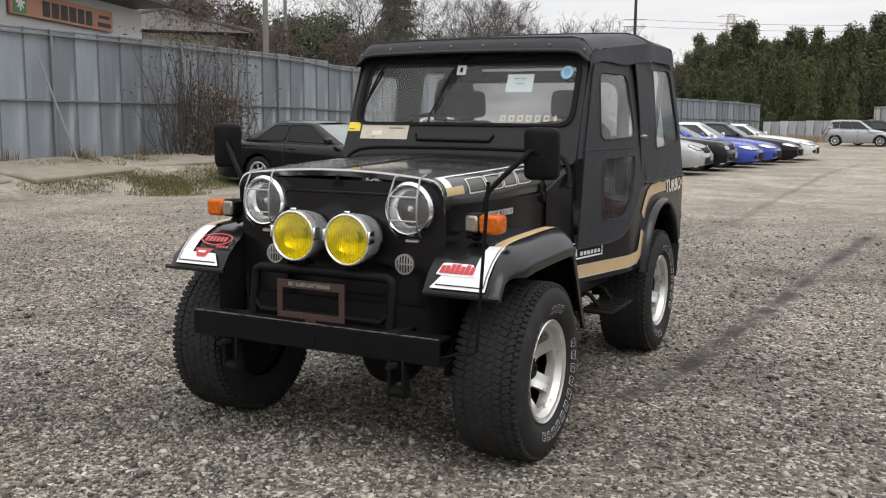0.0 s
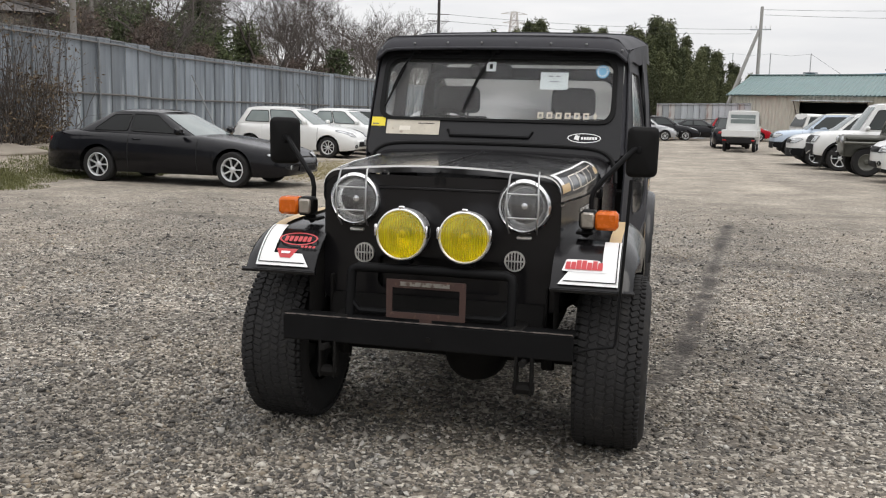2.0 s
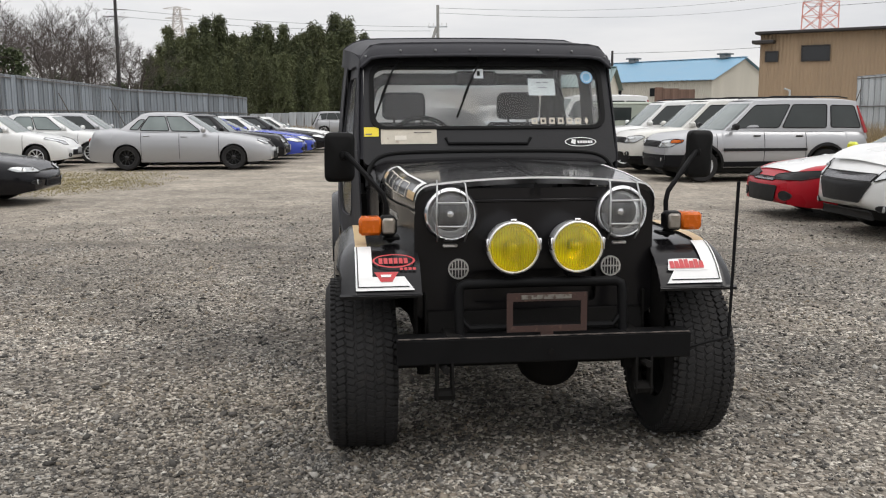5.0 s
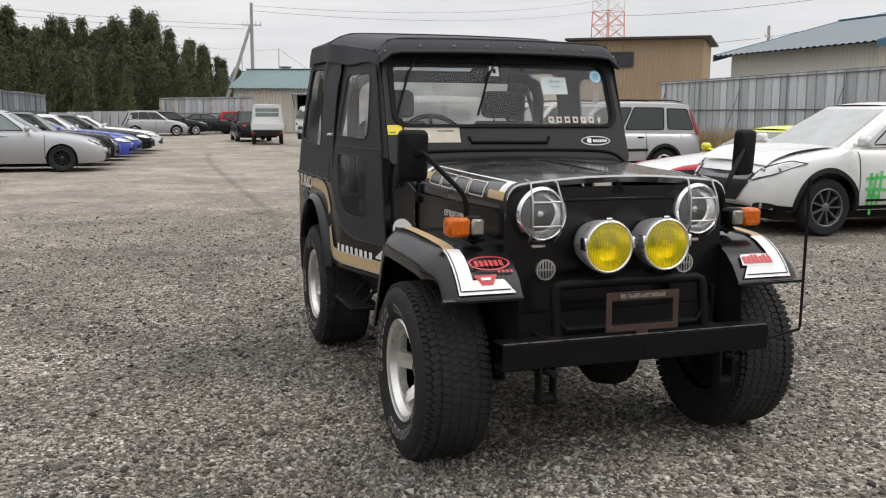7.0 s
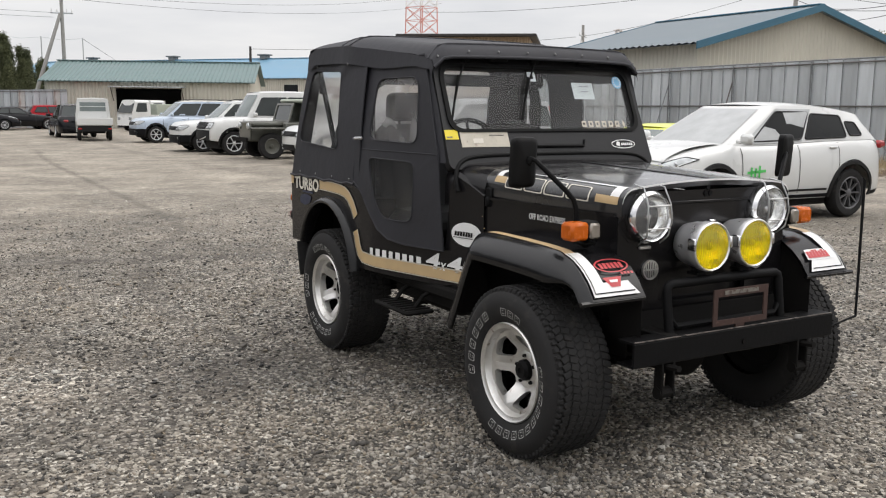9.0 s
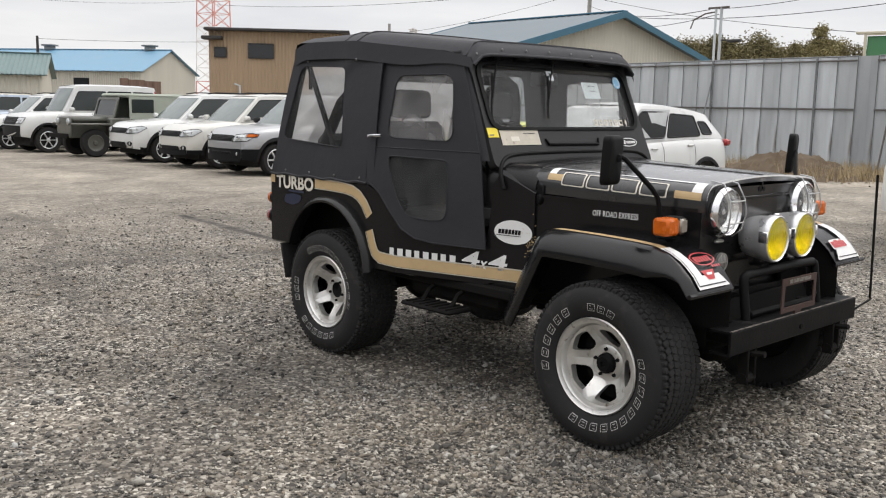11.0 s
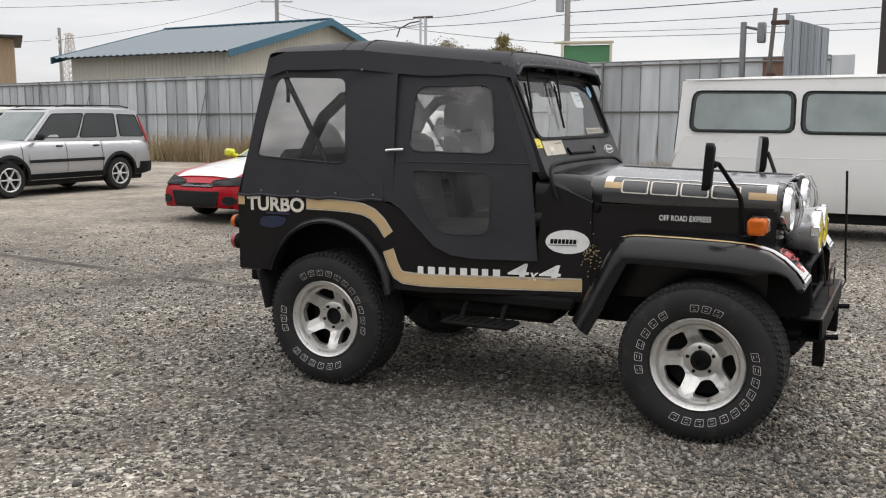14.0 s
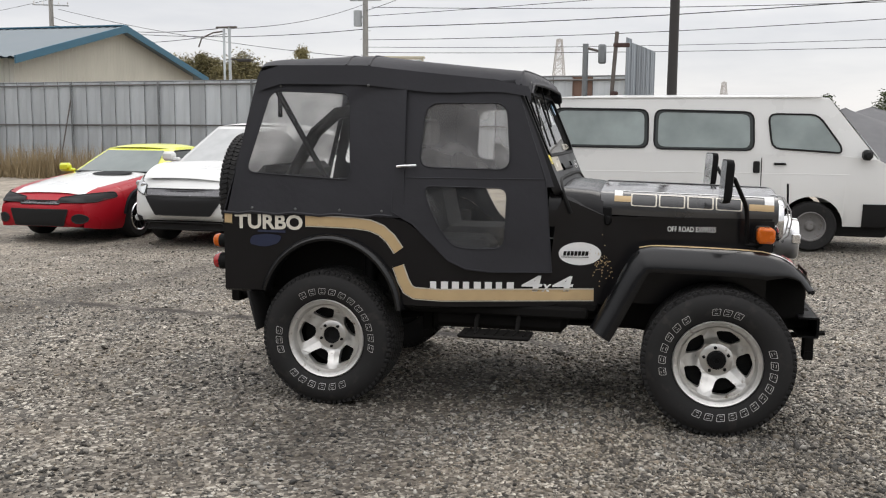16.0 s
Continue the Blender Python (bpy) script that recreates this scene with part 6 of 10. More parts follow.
def road_wheel(parent, at, R, W, rim_mat, spokes, out):
    """A car wheel with tyre, spoked rim and hub; meshes are shared between alike wheels."""
    key = (round(R, 3), W, rim_mat.name, spokes)
    if key not in WHEEL_MESH:
        r = R * (0.66 if spokes else 0.58)
        ty = M().lathe([(r, -W / 2), (r + 0.02, -W / 2 - 0.006), (R - 0.03, -W / 2 - 0.004), (R - 0.006, -W / 2 + 0.025), (R, 0), (R - 0.006, W / 2 - 0.025), (R - 0.03, W / 2 + 0.004), (r + 0.02, W / 2 + 0.006), (r, W / 2 - 0.004)], AX_X, 36)
        rm = M().lathe([(r + 0.004, W / 2 - 0.002), (r - 0.006, W / 2 + 0.004), (r - 0.018, W / 2 - 0.004), (r - 0.022, W / 2 - 0.06)], AX_X, 36)
        if spokes:
            for k in range(spokes):
                a = 2 * math.pi * k / spokes
                w0, w1 = 0.30 / spokes * 5 * 0.045, 0.30 / spokes * 5 * 0.062
                c, s = math.cos(a), math.sin(a)
                pt = lambda u, v, x: Vector((x, u * c - v * s, u * s + v * c))
                x0 = W / 2 - 0.022
                rm.add([pt(0.03, -w0, x0), pt(0.03, w0, x0), pt(r - 0.012, w1, x0 + 0.012), pt(r - 0.012, -w1, x0 + 0.012),
                        pt(0.03, -w0, x0 - 0.03), pt(0.03, w0, x0 - 0.03), pt(r - 0.012, w1, x0 - 0.03), pt(r - 0.012, -w1, x0 - 0.03)],
                       [(0, 1, 2, 3), (0, 3, 7, 4), (1, 5, 6, 2), (0, 4, 5, 1), (3, 2, 6, 7)])
            rm.lathe([(0.0001, W / 2 - 0.008), (0.035, W / 2 - 0.010), (0.055, W / 2 - 0.022), (0.055, W / 2 - 0.05)], AX_X, 16)
        else:
            rm.lathe([(0.0001, W / 2 - 0.01), (0.04, W / 2 - 0.012), (0.07, W / 2 - 0.05), (r * 0.7, W / 2 - 0.045), (r - 0.02, W / 2 - 0.025)], AX_X, 28)
        br = M().lathe([(0.0001, W / 2 - 0.075), (r - 0.02, W / 2 - 0.075)], AX_X, 20)
        WHEEL_MESH[key] = (ty.mesh("tyre", RUBBER), rm.mesh("rim", rim_mat), br.mesh("brake", SOCKET))
    w = new("wheel")
    w.parent = parent
    w.matrix_basis = Matrix.Translation(at) @ Matrix.Rotation(radians(90 if out > 0 else -90), 4, "Z")
    for nm, me in zip(("tyre", "rim", "brake"), WHEEL_MESH[key]):
        part(nm, me, None, w)


def build_car(label, at, turn, P, category="car", group="parked cars"):
    """A parked car, nose towards its own +x, its middle between the axles. P holds its measures:
    L, W, H length, width, height; wb wheelbase; fo front overhang; R wheel; top: heights of the lower body from tail to nose;
    cab: (screen foot, screen head, rear head, rear foot) along x; wr roof half-width; side: windows (s0, s1, v0, v1)."""
    g0 = P.get
    L, W, H, wb, fo, R = P["L"], P["W"], P["H"], P["wb"], P["fo"], P["R"]
    sill, body = g0("sill", 0.22), P["paint"]
    nose, tail = wb / 2 + fo, wb / 2 + fo - L
    tx, tz = [lerp(tail, nose, p[0]) for p in P["top"]], [p[1] for p in P["top"]]
    car = thing("car", label, category, at, turn, group)

    def ztop(x):
        return sum(float(np.interp(x + d, tx, tz)) for d in (-0.07, 0, 0.07)) / 3

    def half(x):
        c = g0("round", 0.55)
        e = max((abs(x - (nose + tail) / 2) - (L / 2 - c)) / c, 0)
        return W / 2 * (1 - g0("taper", 0.20) * e ** 2.6)

    arch = R + g0("gap", 0.055)

    def zlow(x):
        e = max((abs(x - (nose + tail) / 2) - (L / 2 - 0.5)) / 0.5, 0)
        z = sill + 0.05 * e * e
        for ax in (wb / 2, -wb / 2):
            z = max(z, R + math.sqrt(arch ** 2 - (x - ax) ** 2) if abs(x - ax) < arch else 0)
        return z

    sho = g0("shoulder", 0.84)
    SH = ((0.0, 0.93), (0.10, 0.965), (0.35, 1.0), (0.62, 0.995), (0.82, max(0.97, sho + 0.01)), (0.93, max(0.925, sho)), (1.0, sho))

    def skin(x, z, off=0.0):
        """The body's side at height z."""
        k = (z - sill) / max(ztop(x) - sill, 0.05)
        return Vector((x, half(x) * float(np.interp(k, [p[0] for p in SH], [p[1] for p in SH])) + off, z))

    xs = sorted(set([round(v, 4) for v in lin(tail, nose, 64)] + [round(ax + sg * arch * math.cos(radians(d)), 4) for ax in (wb / 2, -wb / 2) for sg in (-1, 1) for d in (0.5, 4, 10, 18, 27, 37, 48, 60, 75, 90)]))
    fs = (0.0, 0.12, 0.3, 0.5, 0.7, 0.85, 0.94, 1.0)

    def sect(x, k):
        zb, zt = zlow(x), ztop(x)
        if k < len(fs):
            p = skin(x, lerp(min(zb, zt - 0.03), zt, fs[k]))
            return p
        w = half(x) * sho
        u = (0.8, 0.45, 0.0)[k - len(fs)]
        return Vector((x, w * u, zt + 0.028 * (1 - u * u)))
    low = M()
    n = len(fs) + 3
    low.grid(sect, xs, list(range(n)))
    o = M()
    o.v, o.f = [(x, -y, z) for x, y, z in low.v], [f[::-1] for f in low.f]
    low.add(o.v, o.f)
    for x in (xs[0], xs[-1]):
        ps = [sect(x, k) for k in range(n)]
        low.add(ps + [Vector((p.x, -p.y, p.z)) for p in ps], [tuple(list(range(n)) + [2 * n - 1 - k for k in range(n)])])
    bd = part("body", low, g0("lower_paint", body), car, "", 50)
    und = M().box(((nose + tail) / 2, 0, 0.36), (L - 0.5, W - 0.36, 0.34), 0.03)
    part("underbody", und, SOCKET, car)
    # cabin
    a0, a1, b1, b0 = P["cab"]
    wbelt, wr = W / 2 * g0("belt_w", 0.90), P["wr"]
    zb_f, zb_r = ztop(a0) - 0.02, ztop(b0) - 0.02
    rt, drop = H - 0.045, g0("drop", 0.0)

    def belt(s):
        return ztop(lerp(a0, b0, s)) - 0.03

    def cabin(s, v, off=0.0):
        x = lerp(lerp(a0, a1, v), lerp(b0, b1, v), s)
        y = lerp(wbelt, wr, v ** 1.2) * (1 - 0.05 * abs(2 * s - 1) ** 5) + off
        return Vector((x, y, lerp(belt(s), rt - drop * s ** 2.2 - 0.02 * abs(2 * s - 1) ** 3, v)))

    def screen(u, v, end, off=0.0):
        c = cabin(end, v)
        sg = 1 if end == 0 else -1
        return Vector((c.x + sg * ((0.13 - 0.07 * v) * (1 - u * u) + off), u * c.y, c.z + off * 0.5 * (abs(a0 - a1) > 0.3 if end == 0 else 1)))
    cg = M().grid(cabin, lin(0, 1, 22), lin(0, 1, 8))
    o = M()
    o.v, o.f = [(x, -y, z) for x, y, z in cg.v], [f[::-1] for f in cg.f]
    cg.add(o.v, o.f)
    for e in (0, 1):
        cg.grid(lambda u, v: screen(u, v, e), lin(-1, 1, 13), lin(0, 1, 8))
    part("cabin", cg, body, car, "", 60)

    def roof(s, u):
        c = cabin(s, 1.0)
        return Vector((c.x + 0.06 * (1 - u * u) * (1 - 2 * s), u * c.y, c.z + 0.05 * (1 - abs(u) ** 2.5) * (1 - abs(2 * s - 1) ** 6 * 0.6)))
    part("roof", M().grid(roof, lin(0, 1, 18), lin(-1, 1, 13)), g0("roof_paint", body), car, "", 60)
    gl = g0("glass", GLASS_DARK)
    for e, nm in ((0, "windscreen"), (1, "rear_window")):
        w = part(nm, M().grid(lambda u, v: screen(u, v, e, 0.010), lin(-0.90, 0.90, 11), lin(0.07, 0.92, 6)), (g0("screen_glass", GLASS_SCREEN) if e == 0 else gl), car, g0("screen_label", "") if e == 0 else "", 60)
    for s0, s1, v0, v1 in P["side"]:
        for sg in (-1, 1):
            g = M()
            c = ((s0 + s1) / 2, (v0 + v1) / 2)
            ls, lv = abs(a0 - b0), rt - belt((s0 + s1) / 2)
            out = [(a / ls, b / lv) for a, b in rpoly([(s0 * ls, v0 * lv), (s1 * ls, v0 * lv), (s1 * ls, v1 * lv), (s0 * ls, v1 * lv)], g0("corner", 0.05), 3)]
            lay = lambda s, v: Vector((cabin(s, v).x, sg * (cabin(s, v).y + 0.008), cabin(s, v).z))
            g.poly(out, lay)
            w = part("side_window", g, gl, car, "", 60)
            part("window_trim", M().tube([Vector((lay(*p).x, lay(*p).y, lay(*p).z)) for p in out + out[:1]], 0.011, 5, False), TRIM, w)
    for pts in P.get("panes", ()):
        for sg in (-1, 1):
            out = rpoly(pts, g0("corner", 0.05), 3)

            def lay(x, z):
                v = (z - belt(0.5)) / (rt - belt(0.5))
                return Vector((x, sg * (lerp(wbelt, wr, max(v, 0) ** 1.2) + 0.008), z))
            w = part("side_window", M().poly(out, lay), gl, car, "", 60)
            part("window_trim", M().tube([lay(*p) for p in out + out[:1]], 0.013, 5, False), TRIM, w)
    # door gaps, handles, sill trim
    for sg in (-1, 1):
        for x in P.get("gaps", ()):
            zs = [z for z in lin(sill + 0.08, ztop(x) - 0.05, 8)]
            part("door_gap", M().grid(lambda z, d: Vector((x + d, sg * skin(x, z, 0.0025).y, z)), zs, (-0.006, 0.006)), SEAM, car, "", 0)
        for x in P.get("handles", ()):
            z = ztop(x) - 0.12
            part("handle", M().box((x, sg * (skin(x, z).y + 0.012), z), (0.15, 0.03, 0.028), 0.009), g0("handle_mat", body), car)
        if g0("arches"):
            for ax in (wb / 2, -wb / 2):
                pr = ((arch - 0.01, 0.004), (arch, 0.022), (arch + 0.045, 0.020), (arch + 0.055, 0.002))
                part("arch_trim", M().grid(lambda a, k: Vector((ax + pr[k][0] * math.cos(a), sg * (skin(ax + pr[k][0] * math.cos(a), R + pr[k][0] * math.sin(a)).y + pr[k][1]), R + pr[k][0] * math.sin(a))), lin(-0.1, math.pi + 0.1, 18), (0, 1, 2, 3)), TRIM, car)
        if "clad" in P:
            z1 = P["clad"]
            cl = M().grid(lambda x, k: Vector((x, sg * (skin(x, lerp(max(zlow(x), sill + 0.01), max(z1, zlow(x) + 0.06), k), 0.012).y), lerp(max(zlow(x), sill + 0.01), max(z1, zlow(x) + 0.06), k))), xs[2:-2], (0.0, 0.5, 1.0))
            part("side_cladding", cl, GREY_TRIM, car)
        if "mold" in P:
            z1 = P["mold"]
            part("side_moulding", M().grid(lambda x, k: Vector((x, sg * skin(x, z1 + k, 0.014).y, z1 + k)), lin(-wb / 2 + arch + 0.02, wb / 2 - arch - 0.02, 12), (-0.03, 0.03)), TRIM, car)
        mx = a0 - 0.18
        mi = part("door_mirror", M().box((mx, sg * (W / 2 + 0.075), zb_f + 0.10), (0.11, 0.19, 0.13), 0.035).box((mx, sg * (W / 2 - 0.04), zb_f + 0.06), (0.07, 0.10, 0.05), 0.015), g0("mirror_paint", body), car)
    # lamps, grille, plate: laid on the nose where a straight line from ahead first meets it
    bow, yc = g0("bow", 0.10), skin(nose, lerp(sill, ztop(nose), 0.5)).y

    def within(x, y, z):
        if x > nose:
            zt = ztop(nose)
            return abs(y) < yc and sill < z < zt and x - nose < bow * (1 - (y / yc) ** 2) * (1 - (2 * (z - sill) / (zt - sill) - 1) ** 4)
        zt = ztop(x)
        return z < zt + 0.028 * max(1 - (y / (half(x) * sho)) ** 2, 0) and abs(y) < skin(x, min(z, zt)).y

    def front(y, z, off=0.006):
        x, st = nose + bow, 0.05
        while x > nose - 1.3 and not within(x, y, z):
            x -= st
        lo, hi = x, x + st
        for _ in range(6):
            m = (lo + hi) / 2
            lo, hi = (m, hi) if within(m, y, z) else (lo, m)
        return Vector((lo + off, y * (1 + 0.4 * off), z + 0.4 * off))

    def patch(name, pts, material, parent, label="", off=0.010, rnd_=0.02):
        rough_ = rpoly(pts, rnd_, 3)
        ring_ = []
        for (y1, z1), (y2, z2) in zip(rough_, rough_[1:] + rough_[:1]):
            m_ = max(int(math.hypot(y2 - y1, z2 - z1) / 0.06), 1)
            ring_ += [(lerp(y1, y2, i / m_), lerp(z1, z2, i / m_)) for i in range(m_)]
        cy, cz = sum(p[0] for p in ring_) / len(ring_), sum(p[1] for p in ring_) / len(ring_)
        g = M()
        g.grid(lambda k, f: front(lerp(cy, ring_[k % len(ring_)][0], f), lerp(cz, ring_[k % len(ring_)][1], f), off), list(range(len(ring_) + 1)), (0.001, 0.2, 0.4, 0.6, 0.8, 1.0))
        pt = part(name, g, material, parent, label, 50)
        rim_ = [front(*p, off) for p in ring_]
        part("edge", M().tube(rim_ + rim_[:1], 0.007, 4, False), SEAM, pt)
        return pt
    zt_ = ztop(nose)
    cap = M().grid(lambda u, k: Vector((nose + bow * (1 - u * u) * (1 - (2 * k - 1) ** 4), u * skin(nose, lerp(sill + 0.05, zt_, k)).y, lerp(sill + 0.05, zt_, k))), lin(-1, 1, 13), lin(0, 1, 9))
    part("nose_panel", cap, g0("lower_paint", body), car, "", 60)
    for sg in (-1, 1):
        for pts in P["lamps"]:
            hl = patch("headlamp", [(sg * y, z) for y, z in pts], g0("lamp_mat", LAMP), car)
            if g0("bulbs", True):
                cy, cz = sum(p[0] for p in pts) / len(pts), sum(p[1] for p in pts) / len(pts)
                for d in (-0.08, 0.07):
                    q = front(sg * (cy + d), cz + d * 0.1, 0.010)
                    part("reflector", M().lathe([(0.0001, 0.004), (0.03, 0.006), (0.042, 0.0)], Matrix.Translation(q) @ AX_X, 12), CHROME, hl)
        if "amber" in P:
            ay0, az0 = P["amber"]
            patch("indicator", [(sg * (ay0 - 0.05), az0 - 0.035), (sg * (ay0 + 0.05), az0 - 0.035), (sg * (ay0 + 0.05), az0 + 0.035), (sg * (ay0 - 0.05), az0 + 0.035)], AMBER, car, "amber lens", 0.012)
        for fy, fz, fa, fb_ in P.get("fogs", ()):
            fg = patch("fog_recess", [(sg * y, z) for y, z in ellipse(fy, fz, fa, fb_, 12)], TRIM, car, "", 0.006, 0.004)
            q = front(sg * fy, fz, 0.012)
            if g0("bulbs", True):
                part("fog_lamp", M().lathe([(0.0001, 0.006), (0.03, 0.005), (0.04, 0)], Matrix.Translation(q) @ AX_X, 14), LAMP, fg)
        t0, ty, tz_, tsx, tsy, tsz = g0("tail_lamp", (0.05, half(tail) - 0.17, 0.74, 0.12, 0.20, 0.12))
        if g0("pillar_lamp"):
            part("tail_lamp", M().tube([Vector((cabin(0.985, v).x - 0.012, sg * (cabin(0.985, v).y - 0.012), cabin(0.985, v).z)) for v in lin(0.05, 0.86, 6)], [0.045, 0.042, 0.038, 0.034, 0.030, 0.02], 6), RED_LENS, car, "tall red lens")
        else:
            part("tail_lamp", M().box((tail + t0, sg * ty, tz_), (tsx, tsy, tsz), 0.03), RED_LENS, car, "red lens")
    for pts, m_ in P.get("openings", ()):
        gp = patch("grille", pts, m_, car, "", 0.012)
        zs = [p[1] for p in pts]
        if m_ is TRIM and g0("bars", True):
            wy = min(abs(p[0]) for p in pts) * 0.94
            for k in range(1, 4):
                zz = lerp(min(zs), max(zs), k / 4)
                part("grille_bar", M().tube([front(u * wy, zz, 0.018) for u in lin(-1, 1, 9)], 0.006, 4, False), GREY_TRIM, gp)
    if g0("plate", True):
        q = front(0, g0("plate_z", 0.45), 0.02)
        part("plate", M().box((q.x, 0, g0("plate_z", 0.45)), (0.012, 0.33, 0.16), 0.003), g0("plate_mat", PLATE), car, "blank plate")
    for z0, z1, m_ in P.get("bumper", ()):
        bx = [x for x in xs if x > nose - 0.62] if g0("bumper_front", True) else []
        for sg in (-1, 1):
            part("bumper_skin", M().grid(lambda x, k: Vector((x + 0.012, sg * skin(x, max(lerp(z0, z1, k), min(zlow(x), z1)), 0.012).y, max(lerp(z0, z1, k), min(zlow(x), z1)))), bx, (0.0, 0.35, 0.7, 1.0)), m_, car)
        part("bumper_face", M().grid(lambda u, k: Vector((nose + 0.014 + bow * (1 - u * u), u * skin(nose, lerp(z0, z1, k)).y, lerp(z0, z1, k))), lin(-1, 1, 9), (0.0, 0.5, 1.0)), m_, car)
        bx2 = [x for x in xs if x < tail + 0.55]
        for sg in (-1, 1) if g0("bumper_rear", True) else ():
            part("bumper_skin", M().grid(lambda x, k: Vector((x - 0.012, sg * skin(x, max(lerp(z0, z1, k), min(zlow(x), z1)), 0.012).y, max(lerp(z0, z1, k), min(zlow(x), z1)))), bx2, (0.0, 0.5, 1.0)), m_, car)
    for x in (wb / 2, -wb / 2):
        for sg in (-1, 1):
            road_wheel(car, (x, sg * (W / 2 - 0.115 - g0("inset", 0.0)), R), R, g0("tyre", 0.20), g0("rim", RIM_SILVER), g0("spokes", 6), sg)
    if g0("rails"):
        for sg in (-1, 1):
            part("roof_rail", M().tube([cabin(s, 1.0) * Vector((1, 0, 1)) + Vector((0, sg * (wr - 0.06), 0.075 if 0.1 < s < 0.9 else 0.03)) if False else Vector((cabin(s, 1.0).x, sg * (wr - 0.07), rt + (0.075 if 0.12 < s < 0.88 else 0.04))) for s in lin(0.08, 0.92, 9)], 0.014, 6), TRIM, car)
    return car, skin, cabin, nose, tail, ztop, screen


SUV = dict(L=4.36, W=1.78, H=1.70, wb=2.62, fo=0.73, R=0.335, sill=0.30, top=((0, 0.62), (0.015, 0.98), (0.06, 1.04), (0.62, 1.06), (0.70, 1.05), (0.84, 1.01), (0.93, 0.97), (0.97, 0.93), (0.99, 0.87), (1.0, 0.78)),
           cab=(0.86, 0.16, -2.02, -2.24), wr=0.66, side=((0.04, 0.36, 0.12, 0.86), (0.385, 0.70, 0.12, 0.86), (0.735, 0.955, 0.14, 0.84)), lamps=(((0.46, 0.70), (0.78, 0.72), (0.85, 0.84), (0.80, 0.88), (0.48, 0.84)),), fogs=((0.58, 0.46, 0.09, 0.05),),
           openings=((((-0.42, 0.71), (0.42, 0.71), (0.44, 0.82), (-0.44, 0.82)), TRIM), (((-0.44, 0.36), (0.44, 0.36), (0.40, 0.49), (-0.40, 0.49)), TRIM)), plate_z=0.58, plate=False, gaps=(1.02, 0.02, -0.86), handles=(0.18, -0.72), rails=True, gap=0.07, arches=True, spokes=6, pillar_lamp=True)
COUPE = dict(L=4.88, W=1.80, H=1.34, wb=2.69, fo=0.98, R=0.32, sill=0.20, top=((0, 0.60), (0.02, 0.86), (0.10, 0.93), (0.30, 0.94), (0.58, 0.90), (0.66, 0.88), (0.80, 0.80), (0.93, 0.70), (0.985, 0.62), (1.0, 0.50)),
             cab=(0.55, -0.22, -1.18, -1.85), wr=0.58, side=((0.10, 0.52, 0.12, 0.88), (0.55, 0.86, 0.12, 0.86)), lamps=(((0.42, 0.535), (0.80, 0.545), (0.84, 0.60), (0.78, 0.635), (0.44, 0.605)),), fogs=((0.60, 0.38, 0.10, 0.035),),
             openings=((((-0.36, 0.30), (0.36, 0.30), (0.33, 0.40), (-0.33, 0.40)), TRIM),), plate_z=0.46, gaps=(0.66, -0.72), handles=(-0.55,), spokes=7, taper=0.26, round=0.75)
SEDAN = dict(L=4.49, W=1.77, H=1.44, wb=2.62, fo=0.92, R=0.315, sill=0.20, top=((0, 0.62), (0.02, 0.98), (0.12, 1.02), (0.30, 0.98), (0.60, 0.95), (0.70, 0.92), (0.82, 0.86), (0.94, 0.76), (0.985, 0.66), (1.0, 0.50)),
             cab=(0.78, 0.08, -0.98, -1.52), wr=0.60, side=((0.09, 0.42, 0.10, 0.88), (0.445, 0.78, 0.10, 0.88), (0.80, 0.90, 0.12, 0.7)), lamps=(((0.40, 0.63), (0.74, 0.64), (0.80, 0.73), (0.74, 0.77), (0.42, 0.70)),),
             openings=((((-0.28, 0.56), (0.28, 0.56), (0.30, 0.68), (-0.30, 0.68)), TRIM), (((-0.50, 0.28), (0.50, 0.28), (0.46, 0.44), (-0.46, 0.44)), TRIM)), gaps=(0.95, -0.02, -0.95), handles=(0.10, -0.82), spokes=10, rim=RIM_BLACK, gap=0.03)
HATCH = dict(L=3.85, W=1.67, H=1.44, wb=2.44, fo=0.78, R=0.30, sill=0.20, top=((0, 0.60), (0.02, 0.90), (0.06, 0.97), (0.60, 0.93), (0.70, 0.92), (0.82, 0.84), (0.94, 0.72), (0.985, 0.62), (1.0, 0.48)),
             cab=(0.72, 0.06, -1.40, -1.80), wr=0.60, side=((0.08, 0.50, 0.10, 0.88), (0.53, 0.86, 0.14, 0.84)), lamps=(((0.40, 0.60), (0.66, 0.62), (0.78, 0.76), (0.72, 0.80), (0.44, 0.70)),), fogs=((0.58, 0.34, 0.07, 0.05),),
             openings=((((-0.46, 0.34), (0.46, 0.34), (0.42, 0.47), (-0.42, 0.47)), TRIM),), gaps=(0.90, -0.30), handles=(-0.10,), spokes=9)
